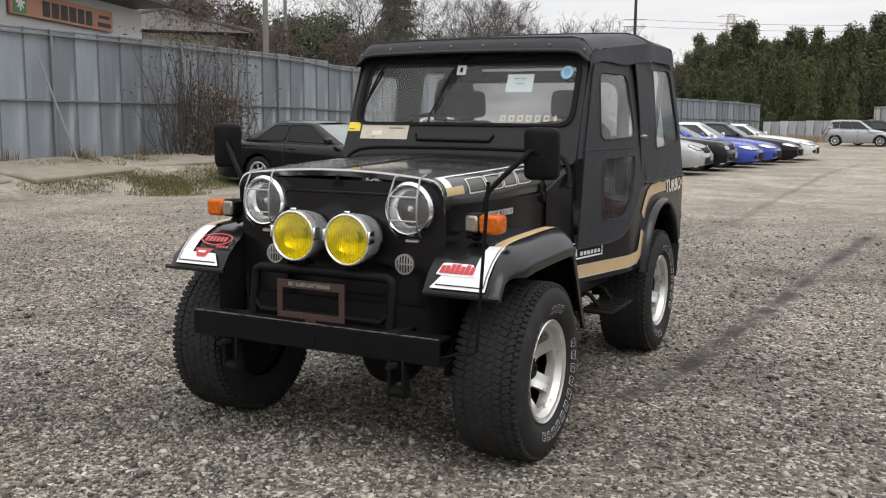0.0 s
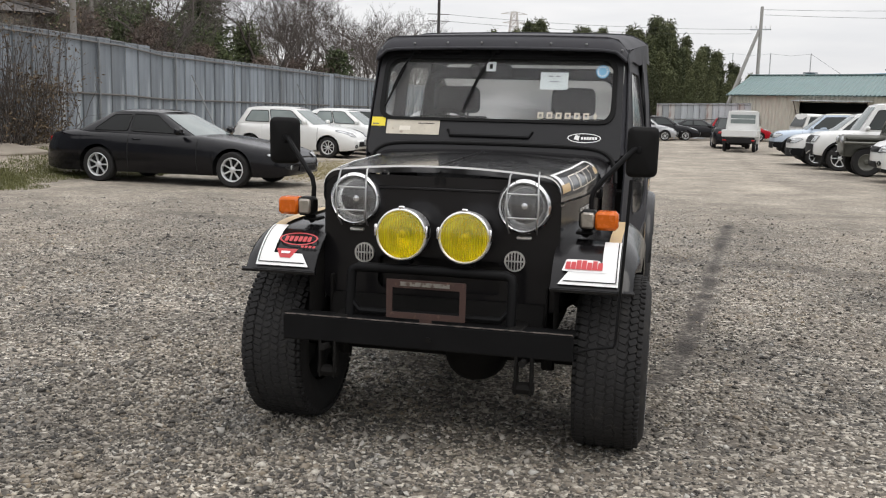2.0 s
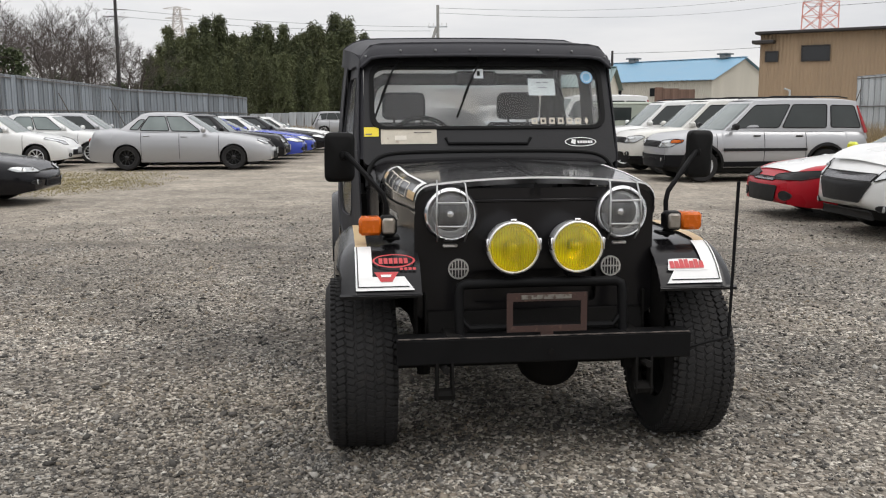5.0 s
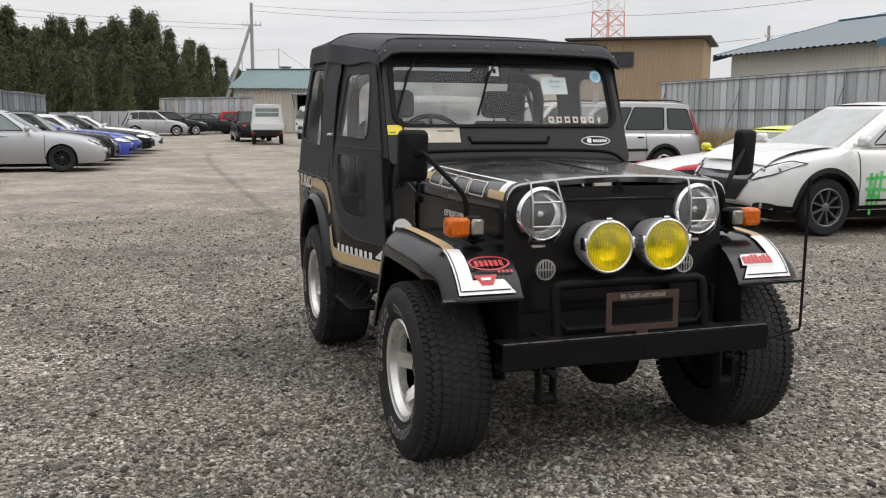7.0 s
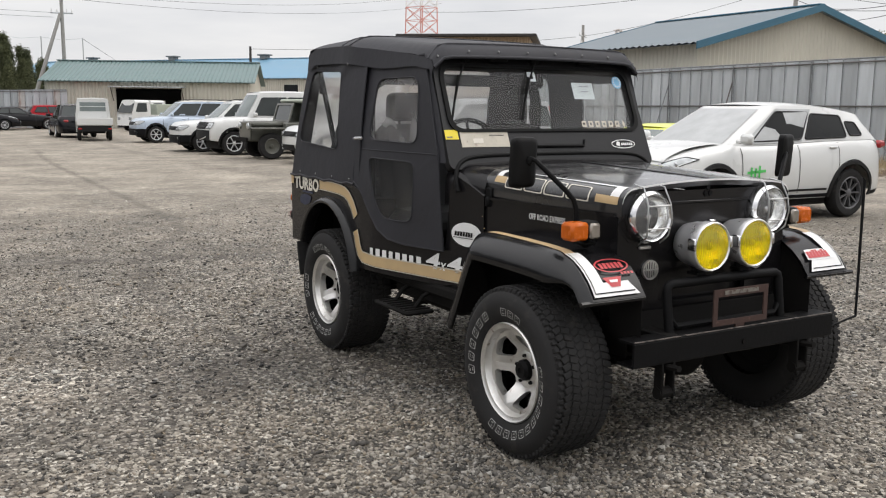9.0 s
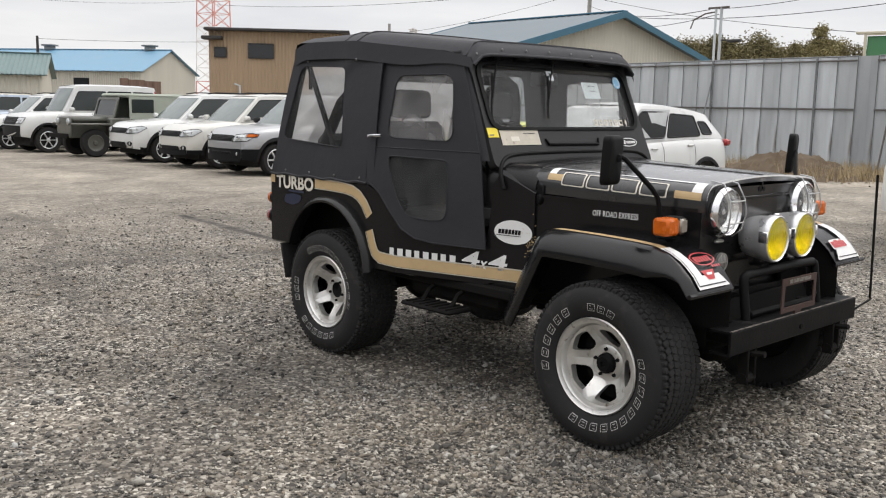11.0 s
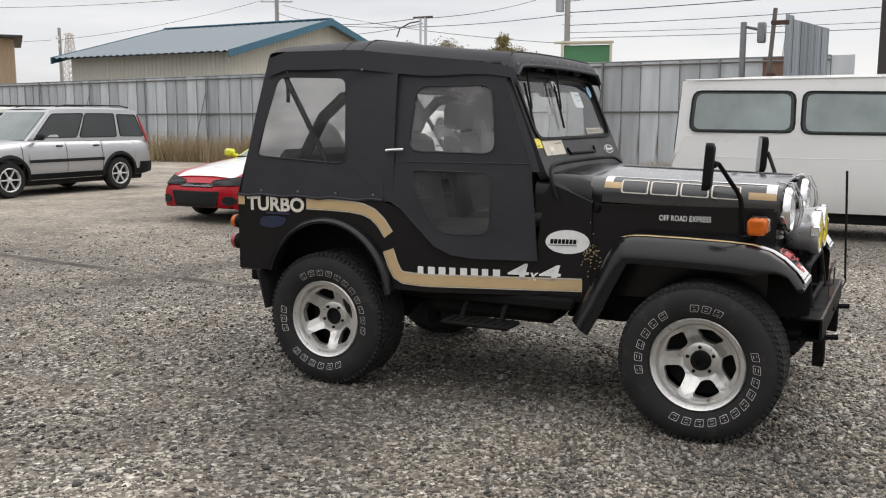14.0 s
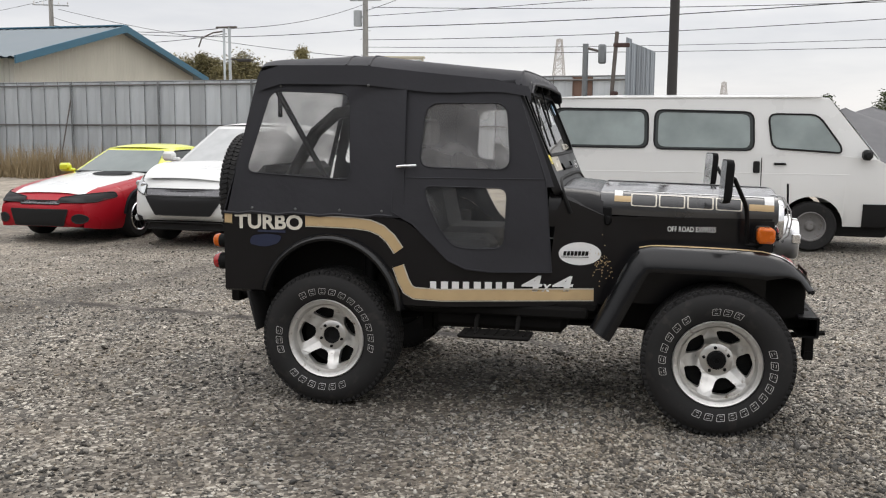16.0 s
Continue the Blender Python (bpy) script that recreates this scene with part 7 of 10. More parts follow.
SPORT = dict(L=4.44, W=1.70, H=1.27, wb=2.525, fo=0.95, R=0.305, sill=0.17, top=((0, 0.60), (0.02, 0.88), (0.10, 0.93), (0.30, 0.90), (0.58, 0.86), (0.66, 0.84), (0.80, 0.77), (0.92, 0.70), (0.97, 0.63), (0.99, 0.58), (1.0, 0.52)),
             cab=(0.50, -0.22, -1.08, -1.66), wr=0.55, side=((0.11, 0.56, 0.12, 0.88), (0.59, 0.84, 0.14, 0.8)), lamps=(((0.24, 0.535), (0.72, 0.545), (0.82, 0.60), (0.78, 0.665), (0.50, 0.635), (0.26, 0.60)),), fogs=((0.57, 0.33, 0.10, 0.06),),
             openings=((((-0.36, 0.245), (0.36, 0.245), (0.42, 0.45), (-0.42, 0.45)), TRIM),), plate=False, gaps=(0.62, -0.70), handles=(-0.52,), spokes=10, taper=0.25, round=0.75, gap=0.04)
BOXY = dict(L=4.4, W=1.68, H=1.40, wb=2.57, fo=0.82, R=0.30, sill=0.2, top=((0, 0.55), (0.01, 0.88), (0.05, 0.95), (0.28, 0.94), (0.60, 0.92), (0.70, 0.90), (0.95, 0.80), (0.985, 0.74), (1.0, 0.52)),
            cab=(0.60, 0.10, -1.05, -1.55), wr=0.58, side=((0.09, 0.42, 0.10, 0.88), (0.445, 0.80, 0.10, 0.88)), lamps=(((0.36, 0.60), (0.72, 0.60), (0.72, 0.71), (0.36, 0.71)),), openings=((((-0.33, 0.60), (0.33, 0.60), (0.33, 0.71), (-0.33, 0.71)), TRIM), (((-0.5, 0.30), (0.5, 0.30), (0.5, 0.40), (-0.5, 0.40)), TRIM)), gaps=(0.75, -0.1, -0.9), handles=(0.0, -0.8), taper=0.14, round=0.4)


def variant(base, **kw):
    d = dict(base)
    d.update(kw)
    return d


def park(label, wheel_x, y, P, faces, category="car", group="parked cars"):
    """Parks a car across the yard with its front axle at wheel_x and its middle line at y; faces is +1 or -1 along x."""
    return build_car(label, (wheel_x - faces * P["wb"] / 2, y, ground_z(wheel_x, y) if abs(wheel_x) < 12 else 0.0), 0 if faces > 0 else 180, P, category, group)


def build_cars():
    # row by the long fence, noses towards the lane
    park("black two-door coupe with silver multi-spoke wheels", -6.70, 11.75, variant(COUPE, paint=BLACK_CAR, plate=False, glass=GLASS_TINT, screen_glass=GLASS_MID), 1)
    park("white three-door hatchback with black trim", -8.95, 21.9, variant(HATCH, paint=WHITE_CAR, glass=GLASS_MID), 1)
    park("white compact sedan with pale windscreen", -8.2, 24.4, variant(SEDAN, paint=WHITE_CAR, rim=RIM_SILVER, glass=GLASS_MID), 1)
    park("silver compact car with dark windows", -8.0, 27.0, variant(HATCH, paint=SILVER_CAR), 1)
    park("silver sporty sedan with black wheels and high tail", -3.72, 20.65, variant(SEDAN, paint=SILVER_CAR, glass=GLASS_MID), 1)
    park("black boxy sedan with square lamps", -3.45, 23.1, variant(BOXY, paint=BLACK_CAR), 1)
    park("deep blue low sports coupe", -3.2, 25.4, variant(SPORT, paint=BLUE_CAR), 1)
    park("blue and white sports coupe", -3.0, 27.7, variant(SPORT, paint=WHITE_CAR, lower_paint=BLUE_CAR, H=1.33), 1)
    park("black hatchback with amber front lamps", -2.6, 30.0, variant(SPORT, paint=BLACK_CAR, amber=(0.50, 0.60), H=1.34), 1)
    park("white low sports coupe", -2.3, 32.2, variant(SPORT, paint=WHITE_CAR), 1)
    park("silver small minivan with dark glass", -0.10, 53.5, variant(HATCH, L=3.50, W=1.55, wb=2.3, fo=0.66, H=1.46, paint=SILVER_CAR, side=((0.05, 0.36, 0.12, 0.88), (0.38, 0.66, 0.12, 0.88), (0.68, 0.93, 0.14, 0.86)), gaps=(0.9, 0.0, -0.8), handles=(0.1, -0.7)), 1)
    park("black hatchback at the far fence", 1.1, 55.6, variant(HATCH, paint=BLACK_CAR), 1)
    park("black coupe at the far fence", 3.6, 57.6, variant(COUPE, paint=BLACK_CAR), 1)
    park("red compact car at the far fence", 5.6, 58.6, variant(HATCH, paint=RED_CAR), 1)
    # row by the short fence, noses towards the lane
    clad = dict(bumper=((0.30, 0.56, GREY_TRIM),), clad=0.42)
    park("silver sport utility vehicle with grey bumpers", 6.32, 15.02, variant(SUV, paint=SILVER_CAR, mold=0.66, handle_mat=TRIM, mirror_paint=TRIM, amber=(0.80, 0.83), **clad), -1, "suv")
    park("pearl white sport utility vehicle with roof rails", 6.30, 17.35, variant(SUV, paint=PEARL_CAR, bumper=((0.30, 0.42, GREY_TRIM),), clad=0.42), -1, "suv")
    park("white sport utility vehicle with roof rails", 6.10, 19.75, variant(SUV, paint=WHITE_CAR, clad=0.36), -1, "suv")
    park("white sport utility vehicle with dark lower bumper", 5.03, 28.0, variant(SUV, paint=WHITE_CAR, **clad), -1, "suv")
    park("pale blue sport utility vehicle with dark bumper and beige roof", 5.16, 35.6, variant(SUV, paint=PALE_BLUE_CAR, roof_paint=ROOF_BEIGE, **clad), -1, "suv")
    # tall boxy off-roader with a stripped front among them
    tallbox = variant(SUV, L=4.5, W=1.78, H=1.98, wb=2.55, fo=0.72, R=0.37, sill=0.42, top=((0, 0.7), (0.01, 1.12), (0.05, 1.18), (0.66, 1.18), (0.72, 1.17), (0.90, 1.12), (0.97, 1.08), (0.99, 1.0), (1.0, 0.86)), cab=(0.80, 0.36, -2.02, -2.20), wr=0.70,
                      side=((0.05, 0.37, 0.10, 0.80), (0.39, 0.68, 0.10, 0.80), (0.70, 0.96, 0.10, 0.80)), lamps=(((0.50, 0.82), (0.80, 0.82), (0.82, 1.0), (0.52, 1.0)),), fogs=(), openings=((((-0.48, 0.80), (0.48, 0.80), (0.48, 1.0), (-0.48, 1.0)), TRIM), (((-0.72, 0.46), (0.72, 0.46), (0.76, 0.76), (-0.76, 0.76)), SOCKET)),
                      round=0.35, taper=0.10, plate=False, paint=WHITE_CAR, rails=False, gaps=(0.95, -0.02, -0.95), spokes=6)
    car = park("tall white boxy off-roader with black window band and stripped front", 5.35, 25.6, tallbox, -1, "suv")[0]
    part("loose_bumper_bar", M().tube([(2.02, 0.62, 0.60), (2.10, 0.35, 0.52), (2.06, -0.2, 0.46)], 0.018, 6), ALLOY, car, "bent loose metal bar")
    # red, white and yellow drift coupe
    P = variant(SPORT, cab=(0.64, -0.08, -1.02, -1.62), paint=LIME_CAR, lower_paint=RED_CAR, spokes=10, rim=RIM_BLACK, plate=False, lamp_mat=TRIM, bulbs=False, bars=False, openings=((((-0.36, 0.235), (0.36, 0.235), (0.43, 0.45), (-0.43, 0.45)), TRIM), (((-0.30, 0.515), (0.30, 0.515), (0.28, 0.56), (-0.28, 0.56)), CHROME_DARK)), mirror_paint=LIME_CAR)
    car, skin, cabin, nose, tail, ztop, screen = park("red sports coupe with white bonnet and yellow roof, unfinished paint", 5.92, 8.32, P, -1)
    bon = M().grid(lambda x, u: Vector((x, u * (0.62 - 0.10 * max(x - 1.2, 0)), ztop(x) + 0.040 - 0.03 * abs(u) ** 3)), lin(0.62, nose - 0.13, 14), lin(-1, 1, 11))
    part("bonnet", bon, WHITE_CAR, car, "plain white bonnet", 60)
    part("primer_patch", M().poly(ellipse(0.85, 0.15, 0.22, 0.30, 18), lambda x, u: Vector((x, u, ztop(x) + 0.047))), GREY_TRIM, car, "", 0)
    part("cowl_panel", M().box((0.60, 0, ztop(0.6) + 0.03), (0.10, 1.25, 0.02), 0.005), TRIM, car)
    for sg in (-1, 1):
        part("polished_rim_lip", M().lathe([(0.205, 0.10), (0.195, 0.112), (0.178, 0.10)], Matrix.Translation((P["wb"] / 2, sg * (P["W"] / 2 - 0.115), P["R"])) @ Matrix.Rotation(radians(90 if sg > 0 else -90), 4, "Z") @ AX_X, 32), CHROME, car)
        part("wheel_arch_primer", M().tube([Vector((P["wb"] / 2 + 0.36 * math.cos(a), sg * (P["W"] / 2 - 0.004), P["R"] + 0.36 * math.sin(a))) for a in lin(0.15, 2.6, 12)], 0.03, 6), GREY_TRIM, car)
    # crashed white crossover
    P = variant(SUV, L=4.25, W=1.77, H=1.61, wb=2.61, fo=0.82, R=0.345, paint=WHITE_CAR, glass=GLASS_TINT, rim=RIM_TWOTONE, arches=True, pillar_lamp=False, drop=0.11, tail_lamp=(0.10, 0.66, 1.02, 0.16, 0.30, 0.11), top=((0, 0.60), (0.012, 0.98), (0.05, 1.12), (0.30, 1.11), (0.55, 1.06), (0.72, 1.05), (0.80, 1.03), (0.90, 0.95), (0.955, 0.88), (0.985, 0.80), (1.0, 0.68)),
                cab=(1.08, 0.16, -1.70, -2.06), wr=0.60, side=((0.12, 0.43, 0.10, 0.84), (0.455, 0.74, 0.10, 0.80), (0.765, 0.86, 0.16, 0.62)), lamps=(((0.56, 0.66), (0.78, 0.74), (0.86, 0.86), (0.80, 0.90), (0.58, 0.78)),), rails=False, screen_glass=FILM, spokes=9, gaps=(0.86, -0.22, -1.02), handles=(0.0, -0.90),
                screen_label="windscreen covered with dusty film", openings=((((-0.38, 0.42), (0.38, 0.42), (0.54, 0.65), (-0.54, 0.65)), TRIM), (((-0.52, 0.66), (0.52, 0.66), (0.56, 0.745), (-0.56, 0.745)), CHROME_DARK), (((-0.56, 0.235), (0.56, 0.235), (0.50, 0.33), (-0.50, 0.33)), TRIM)), bars=False, fogs=((0.70, 0.37, 0.09, 0.035),), clad=0.33, plate=False, bow=0.14)
    car, skin, cabin, nose, tail, ztop, screen = park("crashed white crossover with bent bonnet, filmed screen and green spray mark", 5.82, 6.22, P, -1)
    rn = random.Random(8)
    part("bent_bonnet", M().grid(lambda x, u: Vector((x, u * (0.74 - 0.12 * max(x - 1.3, 0)), ztop(x) + 0.030 + 0.05 * smoothstep(1.2, 1.9, x) * (0.6 - 0.4 * u) + 0.010 * math.sin(7 * x + 3 * u))), lin(1.12, nose - 0.10, 12), lin(-1, 1, 11)), WHITE_CAR, car, "buckled white bonnet", 30)
    fl = M().poly([(0.08, 0.04), (0.44, 0.04), (0.44, 0.92), (0.10, 0.92)], lambda s, v: Vector((cabin(s, v).x, cabin(s, v).y + 0.016 + 0.01 * math.sin(9 * s + 5 * v), cabin(s, v).z)))
    part("window_film", fl, FILM, car, "dusty plastic film over the door window", 0)
    sp = M()
    for a, b in (((0.72, 0.30), (0.70, 0.75)), ((0.58, 0.36), (0.55, 0.77)), ((0.78, 0.68), (0.44, 0.70)), ((0.78, 0.56), (0.44, 0.54)), ((0.74, 0.48), (0.54, 0.46)), ((0.65, 0.24), (0.645, 0.55)), ((0.68, 0.42), (0.62, 0.74))):
        strip(sp, [a, b], 0.036, lambda x, z: skin(x, z, 0.006))
    part("spray_mark", sp, SPRAY, car, "green spray-paint scrawl", 0)
    part("door_seam_strip", M().grid(lambda x, k: skin(x, 0.42 + k, 0.010), lin(-0.8, 0.75, 12), (-0.015, 0.015)), TRIM, car)
    # white long van
    W_BELT, W_ROOF = 1.69 / 2 * 0.972, 0.735
    vanp = dict(L=4.70, W=1.69, H=1.99, wb=2.56, fo=1.18, R=0.32, sill=0.33, top=((0, 0.7), (0.008, 1.20), (0.03, 1.24), (0.80, 1.22), (0.91, 1.17), (0.955, 1.05), (0.985, 0.95), (0.996, 0.80), (1.0, 0.66)),
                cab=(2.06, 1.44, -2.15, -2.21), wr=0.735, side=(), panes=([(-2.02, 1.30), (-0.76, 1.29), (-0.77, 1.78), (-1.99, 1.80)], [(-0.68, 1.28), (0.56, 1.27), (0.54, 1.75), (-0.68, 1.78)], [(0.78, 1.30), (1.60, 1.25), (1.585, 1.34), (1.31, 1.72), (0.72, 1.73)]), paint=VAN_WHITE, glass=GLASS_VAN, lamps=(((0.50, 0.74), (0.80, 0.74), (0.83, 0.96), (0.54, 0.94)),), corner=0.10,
                bumper=((0.33, 0.62, TRIM),), bumper_rear=False, openings=((((-0.46, 0.80), (0.46, 0.80), (0.46, 0.90), (-0.46, 0.90)), TRIM),), rim=STEEL_WHEEL, gaps=(0.66,), handles=(0.88,), handle_mat=TRIM, mirror_paint=TRIM, spokes=0, belt_w=0.972, shoulder=0.972, taper=0.10, round=0.35, gap=0.06, plate=False,
                tail_lamp=(0.035, 0.70, 0.84, 0.06, 0.09, 0.17))
    car, skin, cabin, nose, tail, ztop, screen = build_car("white delivery van with black front bumper and steel wheels", (7.78, -0.13, 0), -90, vanp, "van")
    for sg in (-1, 1):
        part("slide_handle", M().box((0.60, sg * (skin(0.60, 1.05).y + 0.012), 1.06), (0.08, 0.03, 0.15), 0.012), TRIM, car)
        part("waist_crease", M().tube([Vector((x, sg * (skin(x, 0.98).y - 0.002), 0.98)) for x in lin(-2.1, 1.7, 14)], 0.006, 5), VAN_WHITE, car)
        for pts in vanp["panes"][:2]:
            o = rpoly(pts, 0.10, 3)
            cx, cz = sum(q[0] for q in o) / len(o), sum(q[1] for q in o) / len(o)
            inner = [(lerp(q[0], cx, 0.075), lerp(q[1], cz, 0.11)) for q in o]
            band_y = lambda x, z, off: Vector((x, sg * (lerp(W_BELT, W_ROOF, max((z - 1.20) / 0.745, 0) ** 1.2) + 0.011), z))
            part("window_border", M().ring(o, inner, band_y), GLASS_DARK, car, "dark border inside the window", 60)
        part("fuel_flap", M().box((-1.75, sg * (skin(-1.75, 0.92).y + 0.002), 0.92), (0.17, 0.012, 0.15), 0.004), VAN_WHITE, car)
        part("roof_gutter", M().tube([Vector((x, sg * (cabin(0.5, 1.0).y + 0.006), cabin(0.5, 1.0).z - 0.005)) for x in (-2.1, 1.35)], 0.012, 5), VAN_WHITE, car)
    # white light trucks
    for label, at, turn, loaded in (("white light truck seen from its flat bed", (3.42, 38.75, 0), 83, False), ("white light truck with box in the far row", (8.6, 52.6, 0), 205, True), ("white light truck in the far row", (9.9, 54.6, 0), 205, False)):
        t = thing("light_truck", label, "truck", at, turn, "light trucks")
        cabg = M()
        sec = lambda x, k: Vector((x, *((0.70, 0.32), (0.715, 0.7), (0.70, 1.05), (0.63, 1.68), (0.50, 1.76), (0.0, 1.78), (-0.50, 1.76), (-0.63, 1.68), (-0.70, 1.05), (-0.715, 0.7), (-0.70, 0.32))[k]))
        cabg.grid(lambda x, k: sec(x, k) + Vector((-0.30 * smoothstep(0.95, 1.7, sec(x, k).z) if x > 1.5 else 0, 0, 0)), (0.40, 0.9, 1.3, 1.60, 1.66), list(range(11)))
        for x in (0.40, 1.66):
            cabg.add([sec(x, k) + Vector((-0.30 * smoothstep(0.95, 1.7, sec(x, k).z) if x > 1.5 else 0, 0, 0)) for k in range(11)], [tuple(range(11))])
        cb = part("cab", cabg, WHITE_CAR, t, "", 40)
        part("windscreen", M().grid(lambda u, v: Vector((1.675 - 0.30 * smoothstep(0.95, 1.7, v), u * lerp(0.66, 0.58, (v - 1.05) / 0.55), v)), (-1, 0, 1), lin(1.05, 1.60, 5)), GLASS_DARK, cb)
        part("rear_window", M().grid(lambda u, v: Vector((0.39, u * 0.52, v)), (-1, 0, 1), (1.20, 1.58)), GLASS_MID, cb)
        for sg in (-1, 1):
            part("side_window", M().poly(rpoly([(0.62, 1.10), (1.40, 1.10), (1.22, 1.60), (0.62, 1.60)], 0.05), lambda x, z: Vector((x, sg * (lerp(0.70, 0.645, (z - 1.05) / 0.6) + 0.012), z))), GLASS_DARK, cb)
            part("headlamp", M().box((1.66, sg * 0.52, 0.72), (0.05, 0.24, 0.16), 0.02), LAMP, cb)
            part("tail_lamp", M().box((-1.615, sg * 0.58, 0.50), (0.03, 0.15, 0.06), 0.010), RED_LENS, t)
            part("bed_side", M().box((-0.62, sg * 0.69, 0.79), (1.98, 0.03, 0.28), 0.01), WHITE_CAR, t)
            part("rear_guard", M().tube([(0.34, sg * 0.60, 0.93), (0.34, sg * 0.60, 1.72)], 0.018, 6), WHITE_CAR, t)
            for x in (1.02, -0.88):
                road_wheel(t, (x, sg * 0.60, 0.27), 0.27, 0.145, RIM_SILVER, 0, sg)
        part("bed_floor", M().box((-0.62, 0, 0.66), (1.98, 1.40, 0.05), 0.01), WHITE_CAR, t)
        part("tailgate", M().box((-1.61, 0, 0.79), (0.03, 1.40, 0.28), 0.01), WHITE_CAR, t)
        part("guard_rail", M().tube([(0.34, -0.62, 1.72), (0.34, 0.62, 1.72)], 0.018, 6).tube([(0.34, -0.62, 1.40), (0.34, 0.62, 1.40)], 0.012, 6), WHITE_CAR, t)
        part("chassis", M().box((0, 0, 0.42), (3.1, 0.8, 0.22), 0.02), CHASSIS, t)
        part("rear_bumper", M().box((-1.58, 0, 0.50), (0.05, 1.30, 0.24), 0.015), TRIM, t)
        if loaded:
            part("cargo_box", M().box((-0.75, 0, 1.12), (1.2, 1.1, 0.85), 0.03), CANVAS_PALE, t, "grey-green load box")
    # dark hatchback with its tail to the lane
    build_car("black estate car seen from behind", (3.15, 43.4, 0), 90, variant(HATCH, L=4.3, H=1.5, W=1.75, paint=BLACK_CAR))
    # olive field car with pale canvas hood
    f = thing("field_car", "old olive field car with pale green canvas hood", "off-road car", (6.8, 22.5, 0), 180, "parked cars")
    part("tub", M().box((-0.25, 0, 0.78), (2.2, 1.50, 0.50), 0.04), OLIVE_CAR, f)
    part("hood", M().box((1.25, 0, 0.98), (1.05, 1.05, 0.16), 0.06).box((1.25, 0, 0.72), (1.05, 0.80, 0.45), 0.03), OLIVE_CAR, f)
    part("grille", M().box((1.79, 0, 0.78), (0.05, 1.0, 0.52), 0.02), OLIVE_CAR, f)
    part("windscreen_frame", M().ring(rpoly([(-0.70, 1.02), (0.70, 1.02), (0.68, 1.57), (-0.68, 1.57)], 0.05), rpoly([(-0.62, 1.10), (0.62, 1.10), (0.60, 1.51), (-0.60, 1.51)], 0.05), lambda y, z, o: Vector((0.72 - (z - 1.02) * 0.3 + o, y, z)), 0.04), OLIVE_CAR, f)
    part("windscreen", M().poly([(-0.62, 1.10), (0.62, 1.10), (0.60, 1.51), (-0.60, 1.51)], lambda y, z: Vector((0.735 - (z - 1.02) * 0.3, y, z))), GLASS_DARK, f)
    hd = part("canvas_hood", M().box((-0.40, 0, 1.63), (1.80, 1.50, 0.11), 0.05).box((-0.50, 0.72, 1.30), (1.65, 0.03, 0.66), 0.01).box((-0.50, -0.72, 1.30), (1.65, 0.03, 0.66), 0.01).box((-1.30, 0, 1.30), (0.04, 1.46, 0.66), 0.01), CANVAS_PALE, f, "pale green canvas hood")
    for sg in (-1, 1):
        part("side_window", M().box((-0.05, sg * 0.738, 1.35), (0.62, 0.012, 0.36), 0.004), GLASS_DARK, hd)
        part("fender", M().box((1.35, sg * 0.66, 0.86), (0.95, 0.34, 0.06), 0.025), OLIVE_CAR, f)
        part("headlamp", M().lathe([(0.0001, 0.06), (0.06, 0.05), (0.09, 0.03), (0.095, 0), (0.06, -0.08)], Matrix.Translation((1.82, sg * 0.38, 0.92)) @ AX_X, 20), LAMP, f)
        for x in (1.25, -0.90):
            road_wheel(f, (x, sg * 0.62, 0.37), 0.37, 0.20, OLIVE_CAR, 0, sg)
    part("front_bumper", M().box((1.95, 0, 0.55), (0.05, 1.3, 0.12), 0.01), CHASSIS, f)


build_cars()


# ---- fences ----
GALV = mat("weathered_galvanised_sheet", (0.205, 0.230, 0.256), 0.6, metal=0.2, vary=0.55, scale=2.0, streak=True, rnd=0.26, wear=0.58, wearcol=(0.33, 0.36, 0.38))
GALV_PALE = mat("pale_galvanised_sheet", (0.45, 0.477, 0.495), 0.6, metal=0.15, vary=0.60, scale=1.8, streak=True, rnd=0.24, wear=0.63, wearcol=(0.20, 0.178, 0.155))
GALV_STREAK = mat("peeling_white_and_rust_sheet", (0.50, 0.49, 0.47), 0.7, vary=0.3, scale=2.0, streak=True, wear=0.50, wearcol=(0.20, 0.09, 0.06))
RUSTY_SHEET = mat("rust_streaked_sheet", (0.16, 0.10, 0.075), 0.8, vary=0.4, scale=2.0, streak=True, wear=0.6, wearcol=(0.25, 0.26, 0.27))
# dark rib faces: dirt, with the ribs' narrow shadows painted into the colour
RIB_SHADE_GRIME = mat("grimy_shaded_rib", (0.085, 0.083, 0.080), 0.7, vary=0.4, scale=3.0, streak=True)
PIPE = mat("scaffold_pipe", (0.20, 0.21, 0.215), 0.5, metal=0.4, vary=0.25, scale=8)
RAIL_DARK = mat("dark_grey_rail", (0.115, 0.110, 0.104), 0.6, vary=0.3, scale=8)
PIPE_DARK = mat("rusty_scaffold_pipe", (0.10, 0.085, 0.075), 0.7, vary=0.35, scale=9)


